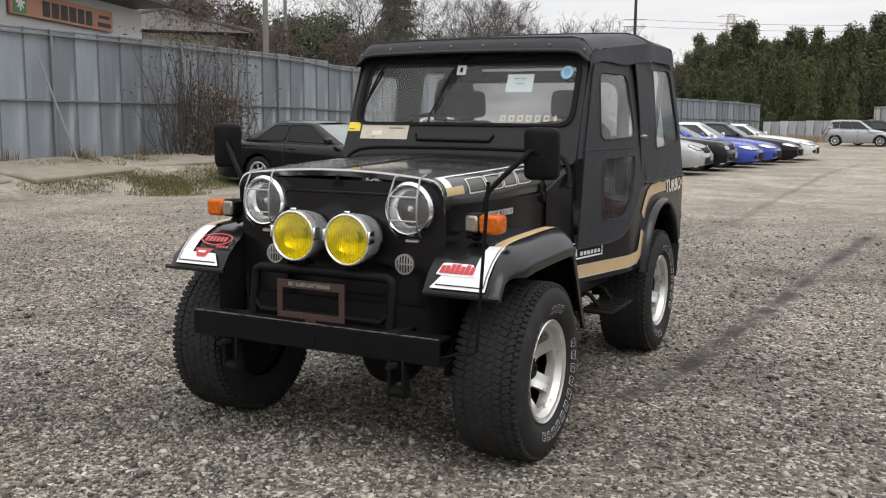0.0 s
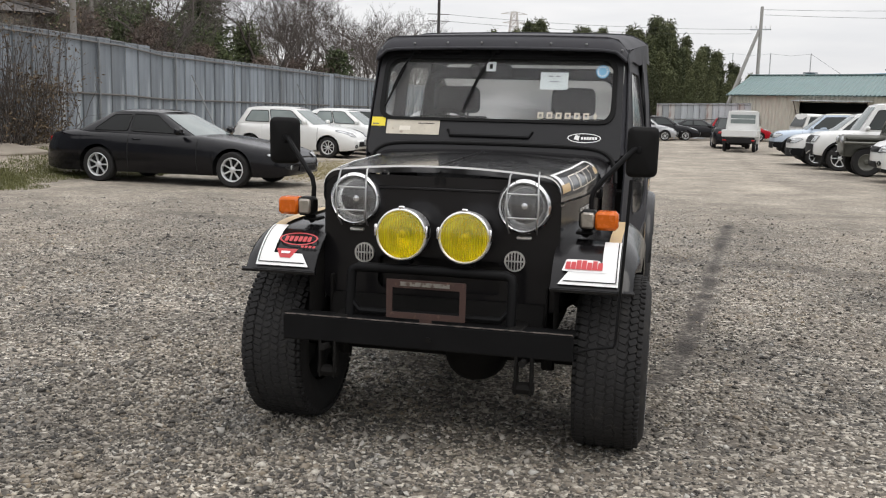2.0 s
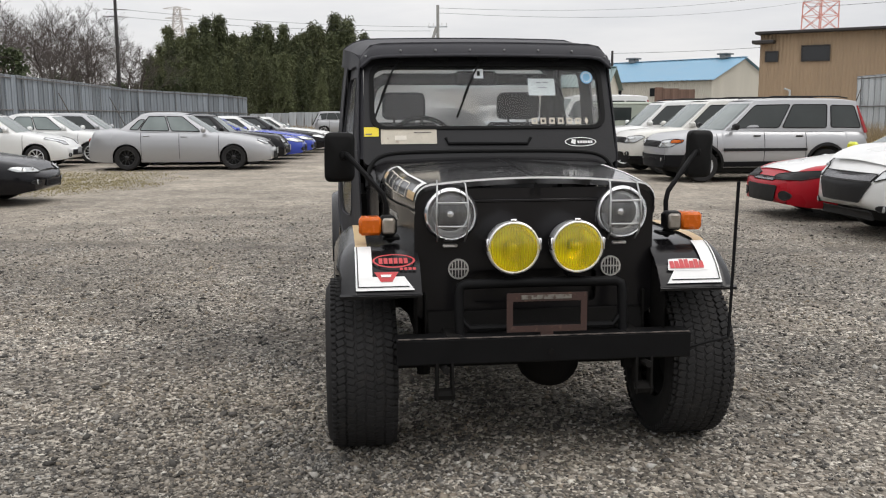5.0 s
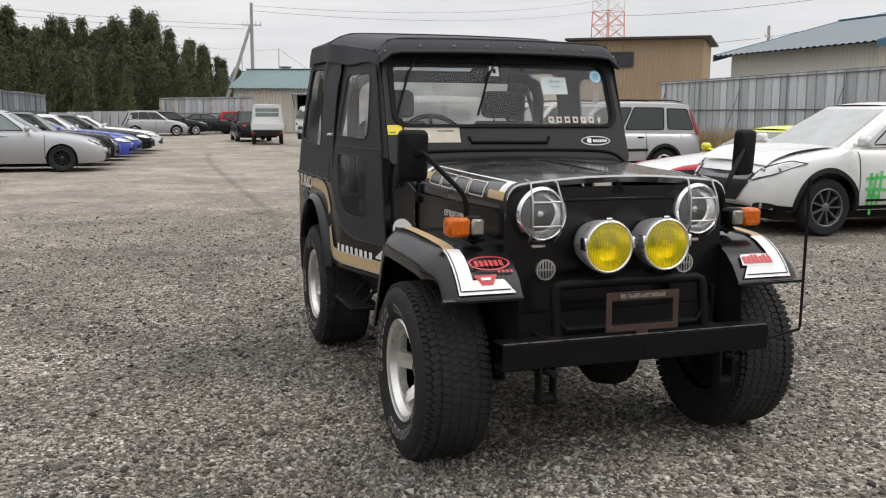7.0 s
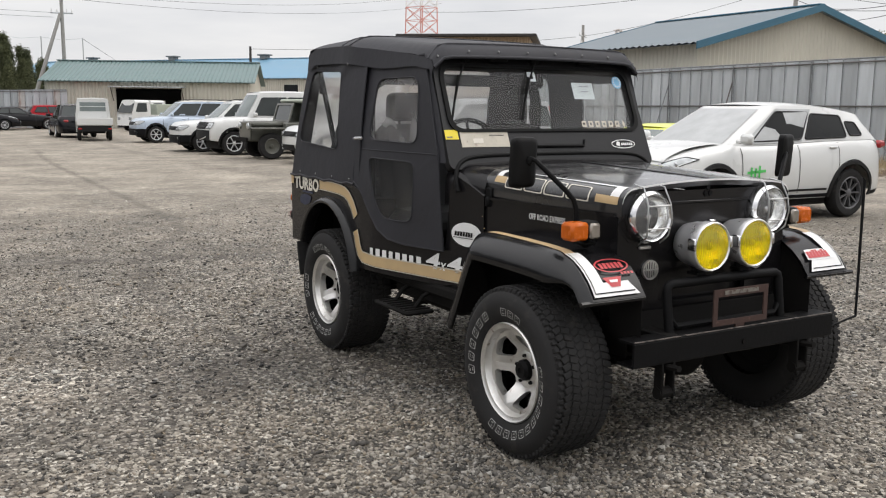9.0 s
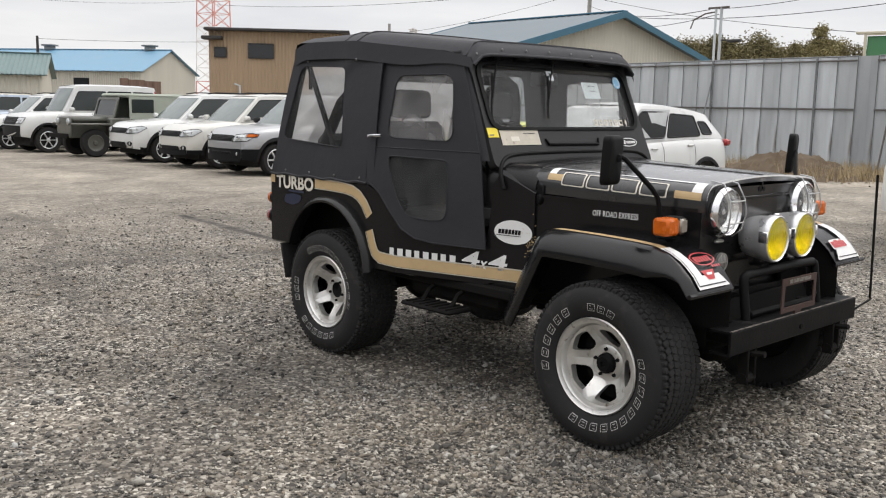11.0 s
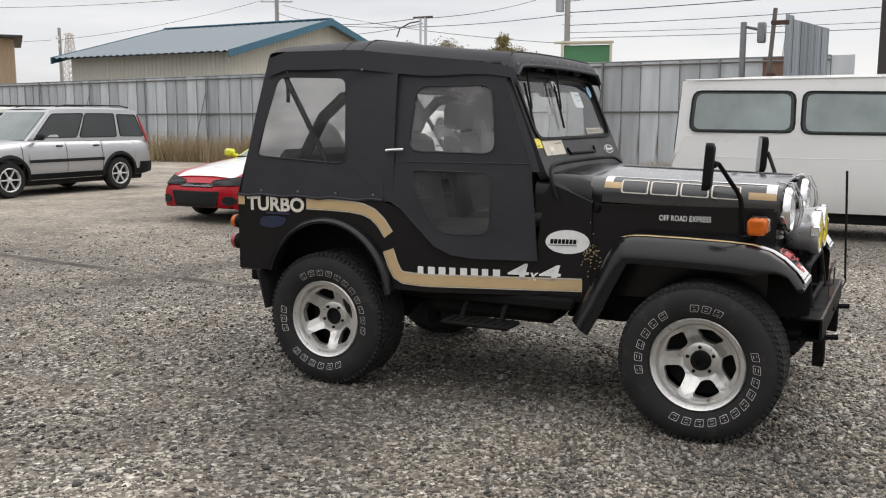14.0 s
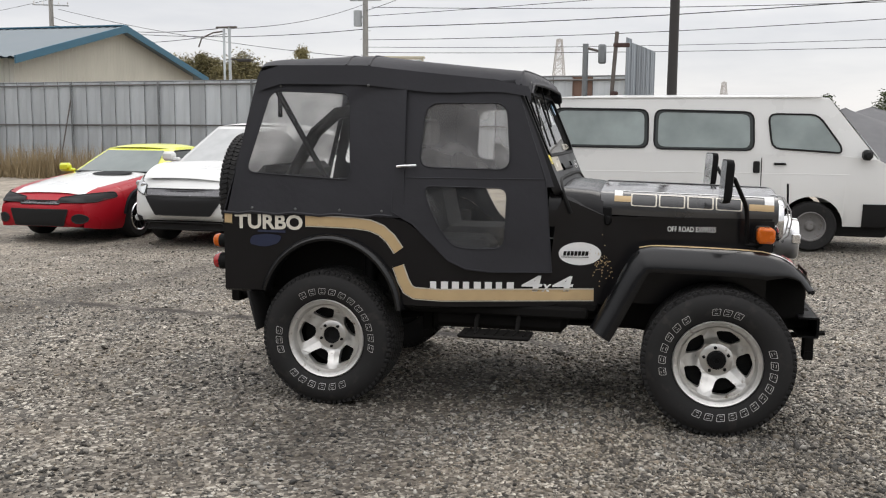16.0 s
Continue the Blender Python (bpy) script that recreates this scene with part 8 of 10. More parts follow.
def sheet_panel(w, h, low_cut=0.0, second=0.002):
    """One ribbed steel hoarding sheet, w wide and h high, standing on its foot, ribs towards -y."""
    g = M()
    prof = ((0, 0.0), (0.004, -0.034), (0.022, -0.034), (0.026, 0.0), (w * 0.26, 0.0), (w * 0.27, -second), (w * 0.31, -second), (w * 0.32, 0.0), (w * 0.60, 0.0), (w * 0.61, -0.003), (w * 0.66, -0.003), (w * 0.67, 0.0), (w, 0.0))
    g.grid(lambda k, z: Vector((prof[k][0], prof[k][1], z)), list(range(len(prof))), (low_cut, h * 0.5, h - 0.03, h))
    g.grid(lambda k, z: Vector((prof[k][0], prof[k][1] + 0.004, z)), list(range(len(prof))), (low_cut, h))
    return g


PANELS = {}


def fence_run(name, label, line, tops, pw=0.55, mats=(GALV,), rails=True, inside=1, rusty=(), braced=None):
    """A hoarding of ribbed sheets along a plan line; tops are heights (way along, z) of its upper edge; inside: side on which the pipes stand."""
    f = thing(name, label, "fence", (line[0][0], line[0][1], 0), 0, kind="structure")
    o = Vector((line[0][0], line[0][1], 0))
    rn = random.Random(len(line) * 7 + int(line[0][0] * 10))
    way = 0.0
    for (x1, y1), (x2, y2) in zip(line[:-1], line[1:]):
        ln = math.hypot(x2 - x1, y2 - y1)
        a = math.degrees(math.atan2(y2 - y1, x2 - x1))
        d = Vector(((x2 - x1) / ln, (y2 - y1) / ln, 0))
        nrm = Vector((d.y, -d.x, 0)) * inside
        n = max(int(round(ln / pw)), 1)
        for k in range(n):
            p = Vector((x1, y1, 0)) + d * (ln * k / n)
            zt = float(np.interp(way + ln * k / n, [q[0] for q in tops], [q[1] for q in tops]))
            zg = ground_z(p.x, p.y) - 0.04 if -14 < p.x < 15 and p.y < 34 else -0.05
            h = round((zt - zg) / 0.05) * 0.05
            mt = mats[rn.randrange(len(mats))]
            if any(r0 < way + ln * k / n < r1 for r0, r1 in rusty):
                mt = RUSTY_SHEET
            key = (h, mt.name, round(ln / n, 3))
            if key not in PANELS:
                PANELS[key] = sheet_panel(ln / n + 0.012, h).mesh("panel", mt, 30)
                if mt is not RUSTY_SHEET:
                    PANELS[key].materials.append(RIB_SHADE_GRIME)
                    # rib faces get the darker colour that holds their shadow and dirt
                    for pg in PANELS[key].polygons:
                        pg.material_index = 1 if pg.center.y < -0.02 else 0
            wob = 0.004 * math.sin(k * 1.7) + rn.uniform(-0.003, 0.003)
            m = Matrix.Translation(p - o + nrm * wob + Vector((0, 0, zg))) @ Matrix.Rotation(radians(a), 4, "Z")
            if inside < 0:
                m = m @ Matrix.Translation((ln / n, 0, 0)) @ Matrix.Rotation(radians(180), 4, "Z")
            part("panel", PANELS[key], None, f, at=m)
        if rails:
            for fz in (0.0, -0.04, -0.50):
                pts = []
                for k in range(0, n + 1, 3):
                    p = Vector((x1, y1, 0)) + d * (ln * k / n)
                    zt = float(np.interp(way + ln * k / n, [q[0] for q in tops], [q[1] for q in tops]))
                    pts.append(p - o + nrm * 0.055 + Vector((0, 0, zt * (1 + fz) + (0.0 if fz else -0.05) + 0.12 * (fz == -0.50))))
                if fz != 0.0:
                    part("rail", M().tube(pts, 0.026, 6), RAIL_DARK, f)
                else:
                    part("cap_strip", M().tube([p + Vector((0, 0, 0.035)) - nrm * 0.06 for p in pts], 0.022, 5), PIPE, f)
            for k in range(1, n, 6):
                p = Vector((x1, y1, 0)) + d * (ln * k / n) - o
                zt = float(np.interp(way + ln * k / n, [q[0] for q in tops], [q[1] for q in tops]))
                part("post", M().tube([p + nrm * 0.09, p + nrm * 0.09 + Vector((0, 0, zt - 0.05))], 0.026, 6), PIPE if k % 4 else PIPE_DARK, f)
            stays = [k * ln / n for k in range(1, n, 12)] if braced is None else [b - way for b in braced if 0 <= b - way < ln]
            for q in stays:
                p = Vector((x1, y1, 0)) + d * q - o
                zt = float(np.interp(way + q, [c[0] for c in tops], [c[1] for c in tops]))
                part("brace", M().tube([p + nrm * 0.10 + Vector((0, 0, zt * 0.80)), p + nrm * 0.95 + d * 0.1 + Vector((0, 0, 0.45 if x1 < -12 else 0.0))], 0.022, 6), PIPE if int(q) % 2 else PIPE_DARK, f)
        way += ln
    return f


fence_run("fence_west", "tall weathered blue-grey ribbed steel hoarding with pipe braces", [(-13.45, -2.0), (-13.40, 33.0), (-13.30, 51.0), (-8.0, 62.5)],
          ((0, 3.06), (17.0, 3.05), (21.0, 2.99), (21.15, 2.87), (40, 2.85), (54, 2.75), (63, 2.57), (66, 2.40)), pw=0.6, mats=(GALV,), inside=1, braced=(11.15, 23.2, 31.0, 39.7, 48.0))
fence_run("fence_north", "low weathered grey steel fence before the grove", [(-8.0, 64.2), (-0.75, 64.0)], ((0, 1.30), (8, 1.52)), mats=(GALV_PALE,), rails=False)
fence_run("fence_north_panel", "pale rust-streaked ribbed steel sheets beside the pole", [(-0.9, 61.0), (5.15, 60.2)], ((0, 2.29), (6.2, 2.43)), pw=0.42, mats=(GALV_PALE, GALV_PALE, GALV_PALE, GALV_PALE, GALV_STREAK))
fence_run("fence_east", "tall grey ribbed steel hoarding with scaffold-pipe rails", [(22.27, 36.6), (20.95, 20.0), (20.35, 8.0), (20.0, 1.0)], ((0, 2.95), (20, 3.0), (40, 3.02)), mats=(GALV_PALE,), inside=1, rusty=((33.1, 33.7),))
fence_run("fence_old", "short dark rusty sheet fence behind the parked row", [(13.9, 40.0), (15.9, 40.0)], ((0, 2.55), (2, 2.40)), pw=0.4, mats=(RUSTY_SHEET,), rails=False)
fence_run("fence_corner", "dark grey corrugated sheet standing up behind the van", [(10.9, 0.70), (8.9, 1.06)], ((0, 2.86), (2, 2.88)), pw=0.35, mats=(GALV,), rails=False)
cp = thing("scaffold_post", "rusty scaffold post with clamps beside the corrugated sheet", "post", (8.85, 1.25, 0))
part("pipe", M().tube([(0.4, 0.1, 0), (0.02, 0, 2.2), (0, -0.05, 2.98)], 0.03, 8), PIPE_DARK, cp)
part("clamp", M().box((0.0, -0.12, 2.78), (0.08, 0.24, 0.06), 0.01).box((0, -0.03, 2.05), (0.10, 0.12, 0.10), 0.02), RUST, cp)
cp = thing("scaffold_post", "grey scaffold post with a box and short arm", "post", (9.4, 1.72, 0))
part("pipe", M().tube([(0, 0, 0), (0, 0, 2.86)], 0.045, 8), PIPE, cp)
part("arm", M().tube([(0, 0, 2.80), (0, -0.22, 2.74)], 0.02, 6), PIPE_DARK, cp)
part("box", M().box((0.0, -0.26, 2.70), (0.10, 0.12, 0.30), 0.02), PIPE, cp)

# ---- buildings ----
CORR_BEIGE = mat("cream_corrugated_wall", (0.52, 0.50, 0.43), 0.6, vary=0.12, scale=1.5, streak=True)
CORR_BROWN = mat("tan_corrugated_wall", (0.35, 0.255, 0.165), 0.6, vary=0.16, scale=1.2, streak=True, wear=0.72, wearcol=(0.20, 0.12, 0.07))
WALL_PALE = mat("pale_render_wall", (0.50, 0.48, 0.42), 0.8, vary=0.14, scale=1.0, streak=True, wear=0.72, wearcol=(0.35, 0.31, 0.25))
ROOF_TEAL = mat("green_grey_roof_sheet", (0.115, 0.175, 0.172), 0.5, vary=0.14, scale=1.6, wear=0.72, wearcol=(0.25, 0.31, 0.29))
ROOF_BLUE = mat("light_blue_roof_sheet", (0.145, 0.285, 0.40), 0.5, vary=0.10, scale=0.8)
ROOF_GREY = mat("blue_grey_roof_sheet", (0.14, 0.17, 0.19), 0.5, vary=0.14, scale=1.2, streak=True)
BARGE = mat("teal_barge_board", (0.035, 0.12, 0.18), 0.5, vary=0.15, scale=3)
TILE = mat("dark_grey_roof_tile", (0.115, 0.108, 0.103), 0.8, vary=0.3, scale=8, spec=0.15)
# near-black colour that stands for the shade inside a shed
DARK_IN = mat("interior_shade_colour", (0.015, 0.015, 0.015), 0.9, vary=0.3, scale=2)
SIGN_ORANGE = mat("faded_orange_sign", (0.40, 0.195, 0.12), 0.6, vary=0.25, scale=3)
SIGN_GREEN = mat("green_sign", (0.065, 0.20, 0.09), 0.55, vary=0.15, scale=3)
WINDOW_DARK = mat("dark_window", (0.02, 0.022, 0.025), 0.15, vary=0.3, scale=2)
CONCRETE = mat("grey_concrete", (0.30, 0.295, 0.28), 0.85, vary=0.18, scale=5, grain=0.3)
STEEL_DARK = mat("dark_pole_paint", (0.03, 0.027, 0.026), 0.6, vary=0.2, scale=5)
WEATHERED_POLE = mat("weathered_pole_concrete", (0.17, 0.16, 0.145), 0.85, vary=0.25, scale=4, grain=0.2, streak=True)
CABLE = mat("black_cable", (0.02, 0.02, 0.022), 0.6, vary=0.1)


def corrugated(g, a, b, up, pitch, amp, off=Vector((0, 0, 0))):
    """A wavy sheet from a to b, raised by up."""
    a, b, up = Vector(a), Vector(b), Vector(up)
    d = b - a
    n = max(int(d.length / pitch), 1)
    nr = d.cross(up).normalized()
    g.grid(lambda k, v: a + d * (k / (2 * n)) + up * v + nr * (amp if k % 2 else -amp) + off, list(range(2 * n + 1)), (0.0, 1.0))
    return g


def gabled(name, label, at, turn, L, D, ze, zr, wall, roof, barge=None, over=0.35, pitch=0.3, door=None, windows=(), category="building"):
    """A shed: its long front along local +x from the origin, D deep, eaves ze, ridge zr."""
    h = thing(name, label, category, at, turn, kind="")
    def wall_part(a, b):
        part("wall", corrugated(M(), a, b, (0, 0, ze), 0.22, 0.030), wall, h)
    if door:
        for x0, x1, z0 in ((0, door[0], 0), (door[1], L, 0)):
            wall_part((x0, 0, 0), (x1, 0, 0))
        part("wall", corrugated(M(), (door[0], 0, door[2]), (door[1], 0, door[2]), (0, 0, ze - door[2]), 0.22, 0.030), wall, h)
        # black sheet halfway in, painted stand-in for the unlit inside
        dr = part("dark_doorway", M().box(((door[0] + door[1]) / 2, D * 0.5, door[2] / 2), (door[1] - door[0] + 2, 0.1, door[2]), 0.0), DARK_IN, h)
        part("awning", M().box(((door[0] + door[1]) / 2, -0.45, door[2] + 0.08), (door[1] - door[0] + 0.6, 0.95, 0.06), 0.01), GALV_PALE, h)
        for x in (door[0] - 0.15, door[1] + 0.15):
            part("awning_strut", M().tube([(x, -0.85, door[2] + 0.05), (x, -0.02, door[2] - 0.8)], 0.03, 6), PIPE_DARK, h)
        part("floor", M().box((L / 2, D / 2, 0.02), (L, D, 0.04)), CONCRETE, h)
    else:
        wall_part((0, 0, 0), (L, 0, 0))
    wall_part((L, D, 0), (0, D, 0))
    for x in (0.0, L):
        g = corrugated(M(), (x, 0, 0), (x, D, 0), (0, 0, ze), 0.22, 0.030)
        n = int(D / 0.22)
        g.grid(lambda k, v: Vector((x + (0.030 if k % 2 else -0.030), D * k / (2 * n), ze + (zr - ze) * v * (1 - abs(2 * k / (2 * n) - 1)))), list(range(2 * n + 1)), (0.0, 1.0))
        part("gable_wall", g, wall, h)
    sl = (zr - ze) / (D / 2)
    for sg in (0, 1):
        y0 = -over if sg == 0 else D + over
        n = max(int((L + 2 * over) / pitch), 1)
        g = M().grid(lambda k, v: Vector((-over + (L + 2 * over) * k / (2 * n), lerp(y0, D / 2, v), lerp(ze - sl * over, zr, v) + 0.05 + (0.06 if k % 2 else 0.0))), list(range(2 * n + 1)), (0.0, 0.5, 1.0))
        g.grid(lambda k, v: Vector((-over + (L + 2 * over) * k / (2 * n), lerp(y0, D / 2, v), lerp(ze - sl * over, zr, v) + 0.02)), [0, 2 * n], (0.0, 1.0))
        part("roof", g, roof, h, "", 30)
        if barge:
            for x in (-over, L + over):
                part("barge_board", M().add([(x + dx, lerp(y0, D / 2, v), lerp(ze - sl * over, zr, v) + dz) for dx in (-0.03, 0.03) for v in (0, 1) for dz in (-0.16, 0.12)],
                                           [(0, 1, 3, 2), (4, 6, 7, 5), (0, 2, 6, 4), (1, 5, 7, 3), (0, 4, 5, 1), (2, 3, 7, 6)]), barge, h)
    part("ridge_cap", M().box((L / 2, D / 2, zr + 0.11), (L + 2 * over, 0.35, 0.07), 0.02), barge or roof, h)
    for x, z, w, hh in windows:
        part("window", M().box((x, -0.02, z), (w, 0.06, hh), 0.01), WINDOW_DARK, h)
    return h


gabled("machine_shed", "cream shed with green-grey corrugated roof and open dark doorway", (4.0, 61.4, 0), -22.8, 12.9, 8.4, 3.02, 4.36, CORR_BEIGE, ROOF_TEAL, door=(4.4, 8.5, 2.55), pitch=0.26)
bb = gabled("long_building", "long pale building with bright light-blue roof and ridge vents", (5.5, 115.7, 0), -53, 45.0, 11.0, 4.3, 6.40, WALL_PALE, ROOF_BLUE, pitch=0.6, windows=((27.0, 3.3, 2.2, 0.9), (39.0, 3.2, 1.6, 0.8), (34.0, 3.2, 1.6, 0.8)))
for x in (8.3, 20.0, 32.2, 43.0):
    part("ridge_vent", M().box((x, 5.5, 6.62), (0.8, 0.8, 0.4), 0.05).box((x, 5.5, 6.88), (1.25, 1.1, 0.16), 0.04), PIPE, bb)
gabled("house", "cream corrugated house with blue-grey roof and teal barge boards", (35.2, 23.2, 0), 90, 8.6, 12.4, 4.02, 5.62, CORR_BEIGE, ROOF_GREY, BARGE, over=0.55, pitch=0.36)
# flat-roofed tan workshop
tw = thing("workshop", "tan corrugated flat-roofed workshop with dark windows", "building", (22.9, 48.4, 0.35), -37.0)
part("wall", corrugated(M(), (0, 0, -0.4), (7.85, 0, -0.4), (0, 0, 5.8), 0.2, 0.02), CORR_BROWN, tw)
part("wall", corrugated(M(), (7.85, 0, -0.4), (7.85, 7, -0.4), (0, 0, 5.75), 0.2, 0.02), CORR_BROWN, tw)
part("wall", corrugated(M(), (0, 7, -0.4), (0, 0, -0.4), (0, 0, 5.75), 0.2, 0.02), CORR_BROWN, tw)
part("wall", corrugated(M(), (7.85, 7, -0.4), (0, 7, -0.4), (0, 0, 5.7), 0.2, 0.02), CORR_BROWN, tw)
part("roof", M().box((4.05, 3.4, 5.46), (8.5, 8.0, 0.16), 0.03), STEEL_DARK, tw)
part("porch_roof", M().box((0.25, -0.15, 4.95), (1.2, 1.0, 0.2), 0.04), STEEL_DARK, tw)
for x, z, w, h in ((3.05, 4.25, 1.42, 0.78), (0.68, 4.13, 0.63, 0.5), (7.4, 1.77, 0.68, 0.62)):
    wd = part("window", M().box((x, -0.05, z), (w, 0.06, h), 0.01), WINDOW_DARK, tw)
    part("window_frame", M().ring([(x - w / 2 - 0.06, z - h / 2 - 0.06), (x + w / 2 + 0.06, z - h / 2 - 0.06), (x + w / 2 + 0.06, z + h / 2 + 0.06), (x - w / 2 - 0.06, z + h / 2 + 0.06)], [(x - w / 2, z - h / 2), (x + w / 2, z - h / 2), (x + w / 2, z + h / 2), (x - w / 2, z + h / 2)], lambda a, b, o: Vector((a, -0.06 - o, b)), 0.04), STEEL_DARK, wd)
part("stove_pipe", M().tube([(1.81, -0.25, 1.2), (1.81, -0.25, 2.2), (1.5, -0.25, 2.3)], 0.06, 8), GALV_PALE, tw)
# farm building behind the west fence, with a board of unreadable writing
fb = thing("farm_building", "white farm building with an orange sign board above the fence", "building", (-21.78, 12.53, 0), -69.4)
part("wall", corrugated(M(), (0, 6.0, 0), (7.6, 6.0, 0), (0, 0, 4.05), 0.22, 0.012, Vector((0, 0, 0))), mat("white_sheet_wall", (0.45, 0.45, 0.44), 0.6, vary=0.12, scale=1.5, streak=True), fb)
part("wall", corrugated(M(), (0, 6.0, 0), (0, 3.7, 0), (0, 0, 4.05), 0.22, 0.012), CORR_BEIGE, fb)
part("roof", M().box((3.9, 5.2, 4.16), (8.3, 3.0, 0.16), 0.03, Matrix.Rotation(radians(3), 3, "X")), STEEL_DARK, fb)
sb = part("sign_board", M().box((3.86, 6.06, 3.59), (4.27, 0.05, 0.48), 0.01), SIGN_ORANGE, fb, "faded orange sign with dark bars")
for k in range(6):
    part("sign_bar", M().box((4.68 - k * 0.36, 6.09, 3.57), (0.28, 0.012, 0.32), 0.01), STEEL_DARK, sb)
part("sign_bar", M().box((2.15, 6.09, 3.66), (0.50, 0.012, 0.07)), STEEL_DARK, sb)
part("sign_bar", M().box((2.15, 6.09, 3.48), (0.62, 0.012, 0.10)), STEEL_DARK, sb)
part("sign_square", M().box((5.66, 6.09, 3.60), (0.46, 0.014, 0.44), 0.01), SIGN_GREEN, sb)
part("sign_mark", M().box((5.66, 6.105, 3.60), (0.05, 0.006, 0.34)).box((5.66, 6.105, 3.60), (0.30, 0.006, 0.05)).box((5.66, 6.105, 3.60), (0.30, 0.006, 0.04), 0, Matrix.Rotation(radians(45), 3, "Y")).box((5.66, 6.105, 3.60), (0.30, 0.006, 0.04), 0, Matrix.Rotation(radians(-45), 3, "Y")), WHITE_VINYL, sb)
# tiled house further back
th = thing("tiled_house", "house with a dark tiled hip roof behind the fence", "house", (-25.6, 24.9, 0), -42)
part("wall", M().box((0, 0, 2.2), (6.4, 5.2, 4.4), 0.02), WALL_PALE, th)
rf = M().add([(-4, -3.2, 4.45), (4, -3.2, 4.45), (4, 3.2, 4.45), (-4, 3.2, 4.45), (-1.2, 0, 5.45), (1.2, 0, 5.45)], [(0, 1, 5, 4), (1, 2, 5), (2, 3, 4, 5), (3, 0, 4), (0, 3, 2, 1)])
for q in ((-4, -3.2), (4, -3.2), (4, 3.2), (-4, 3.2)):
    rf.tube([(q[0], q[1], 4.5), (1.2 if q[0] > 0 else -1.2, 0, 5.48)], 0.09, 6)
rf.tube([(-1.3, 0, 5.52), (1.3, 0, 5.52)], 0.12, 8)
part("roof", rf, TILE, th)
part("window", M().box((1.2, -2.62, 2.9), (1.6, 0.06, 1.0), 0.02), WINDOW_DARK, th)
# sign seen from behind over the east fence
sg_ = thing("sign_board", "green sign board with a buff frame on posts behind the fence", "sign", (25.4, 9.75, -0.12), 12)
part("board", M().box((0, 0, 3.62), (0.06, 1.55, 0.80), 0.01), SIGN_GREEN, sg_)
part("frame", M().ring([(-0.86, 3.12), (0.86, 3.12), (0.86, 4.10), (-0.86, 4.10)], [(-0.78, 3.2), (0.78, 3.2), (0.78, 4.04), (-0.78, 4.04)], lambda y, z, o: Vector((-0.06 - o, y, z)), 0.06), ROOF_BEIGE, sg_)
part("cap", M().box((0, 0.1, 4.12), (0.3, 2.0, 0.07), 0.01), ROOF_BEIGE, sg_)
for y in (-0.6, 0.6):
    part("post", M().tube([(0.08, y, 0), (0.08, y, 3.9)], 0.06, 8), PIPE_DARK, sg_)


# ---- poles, towers and cables ----
def utility_pole(label, at, h, arms=(), r=0.15, material=CONCRETE, transformer=False, group="utility poles"):
    p = thing("utility_pole", label, "pole", at, 0, group)
    part("shaft", M().tube([(0, 0, 0), (0, 0, h)], [r, r * 0.72], 12), material, p)
    for z, ln, a in arms:
        d = Vector((math.cos(radians(a)), math.sin(radians(a)), 0))
        ar = part("crossarm", M().tube([Vector((0, 0, z)) - d * ln / 2, Vector((0, 0, z)) + d * ln / 2], 0.05, 6), GALV_PALE, p)
        for k in (-0.46, -0.22, 0.22, 0.46):
            q = Vector((0, 0, z)) + d * ln * k
            part("insulator", M().lathe([(0.0001, 0.26), (0.045, 0.25), (0.03, 0.18), (0.06, 0.14), (0.03, 0.1), (0.05, 0.04), (0.03, 0)], Matrix.Translation(q), 8), WHITE_VINYL, ar)
    if transformer:
        part("transformer", M().tube([(-0.1, 0.42, h * 0.64), (-0.1, 0.42, h * 0.64 + 0.85)], 0.24, 14).box((-0.1, 0.2, h * 0.64 + 0.5), (0.1, 0.4, 0.08)), GALV_PALE, p)
        for k in range(5):
            part("step_bolt", M().tube([(0, -0.3 if k % 2 else 0.3, h * 0.5 + k * 0.45), (0, 0, h * 0.5 + k * 0.45)], 0.015, 5), PIPE, p)
    return p


utility_pole("concrete utility pole with crossarms and grey transformer", (45.0, 17.8, 0), 11.5, ((10.6, 2.2, 95), (9.6, 2.4, 95), (8.8, 1.8, 95)), 0.19, transformer=True)
utility_pole("concrete utility pole with double crossarms", (52.5, 44.0, 0), 12.0, ((11.0, 2.4, 120), (10.2, 2.4, 120)), 0.2)
utility_pole("small utility pole with a crossarm", (45.7, 59.9, 0), 8.4, ((7.5, 2.6, 40), (6.9, 1.4, 40)), 0.16)
utility_pole("tall dark steel pole behind the van", (24.6, 0.58, 0), 12.0, (), 0.17, STEEL_DARK)
tp = utility_pole("tall thin dark pole with two small arms", (-15.5, 57.8, 0), 9.3, (), 0.13, STEEL_DARK)
for z in (7.45, 7.9):
    part("crossarm", M().tube([(-0.7, -0.25, z), (0.7, 0.25, z)], 0.025, 6), PIPE_DARK, tp)
pa_ = utility_pole("concrete pole with a leaning brace pole", (5.75, 65.3, 0), 9.15, ((7.6, 1.4, 170),), 0.15)
part("brace_pole", M().tube([(-2.7, -0.8, 0), (-0.1, 0, 7.55)], [0.15, 0.11], 10), CONCRETE, pa_)
utility_pole("grey pole behind the fence", (-17.6, 21.6, 0), 10.0, (), 0.105, WEATHERED_POLE)
utility_pole("thin grey pole behind the fence", (-18.9, 24.4, 0), 10.0, (), 0.075, WEATHERED_POLE)
utility_pole("thin dark pole before the blue roof", (20.3, 70.0, 0), 6.2, (), 0.13, STEEL_DARK)
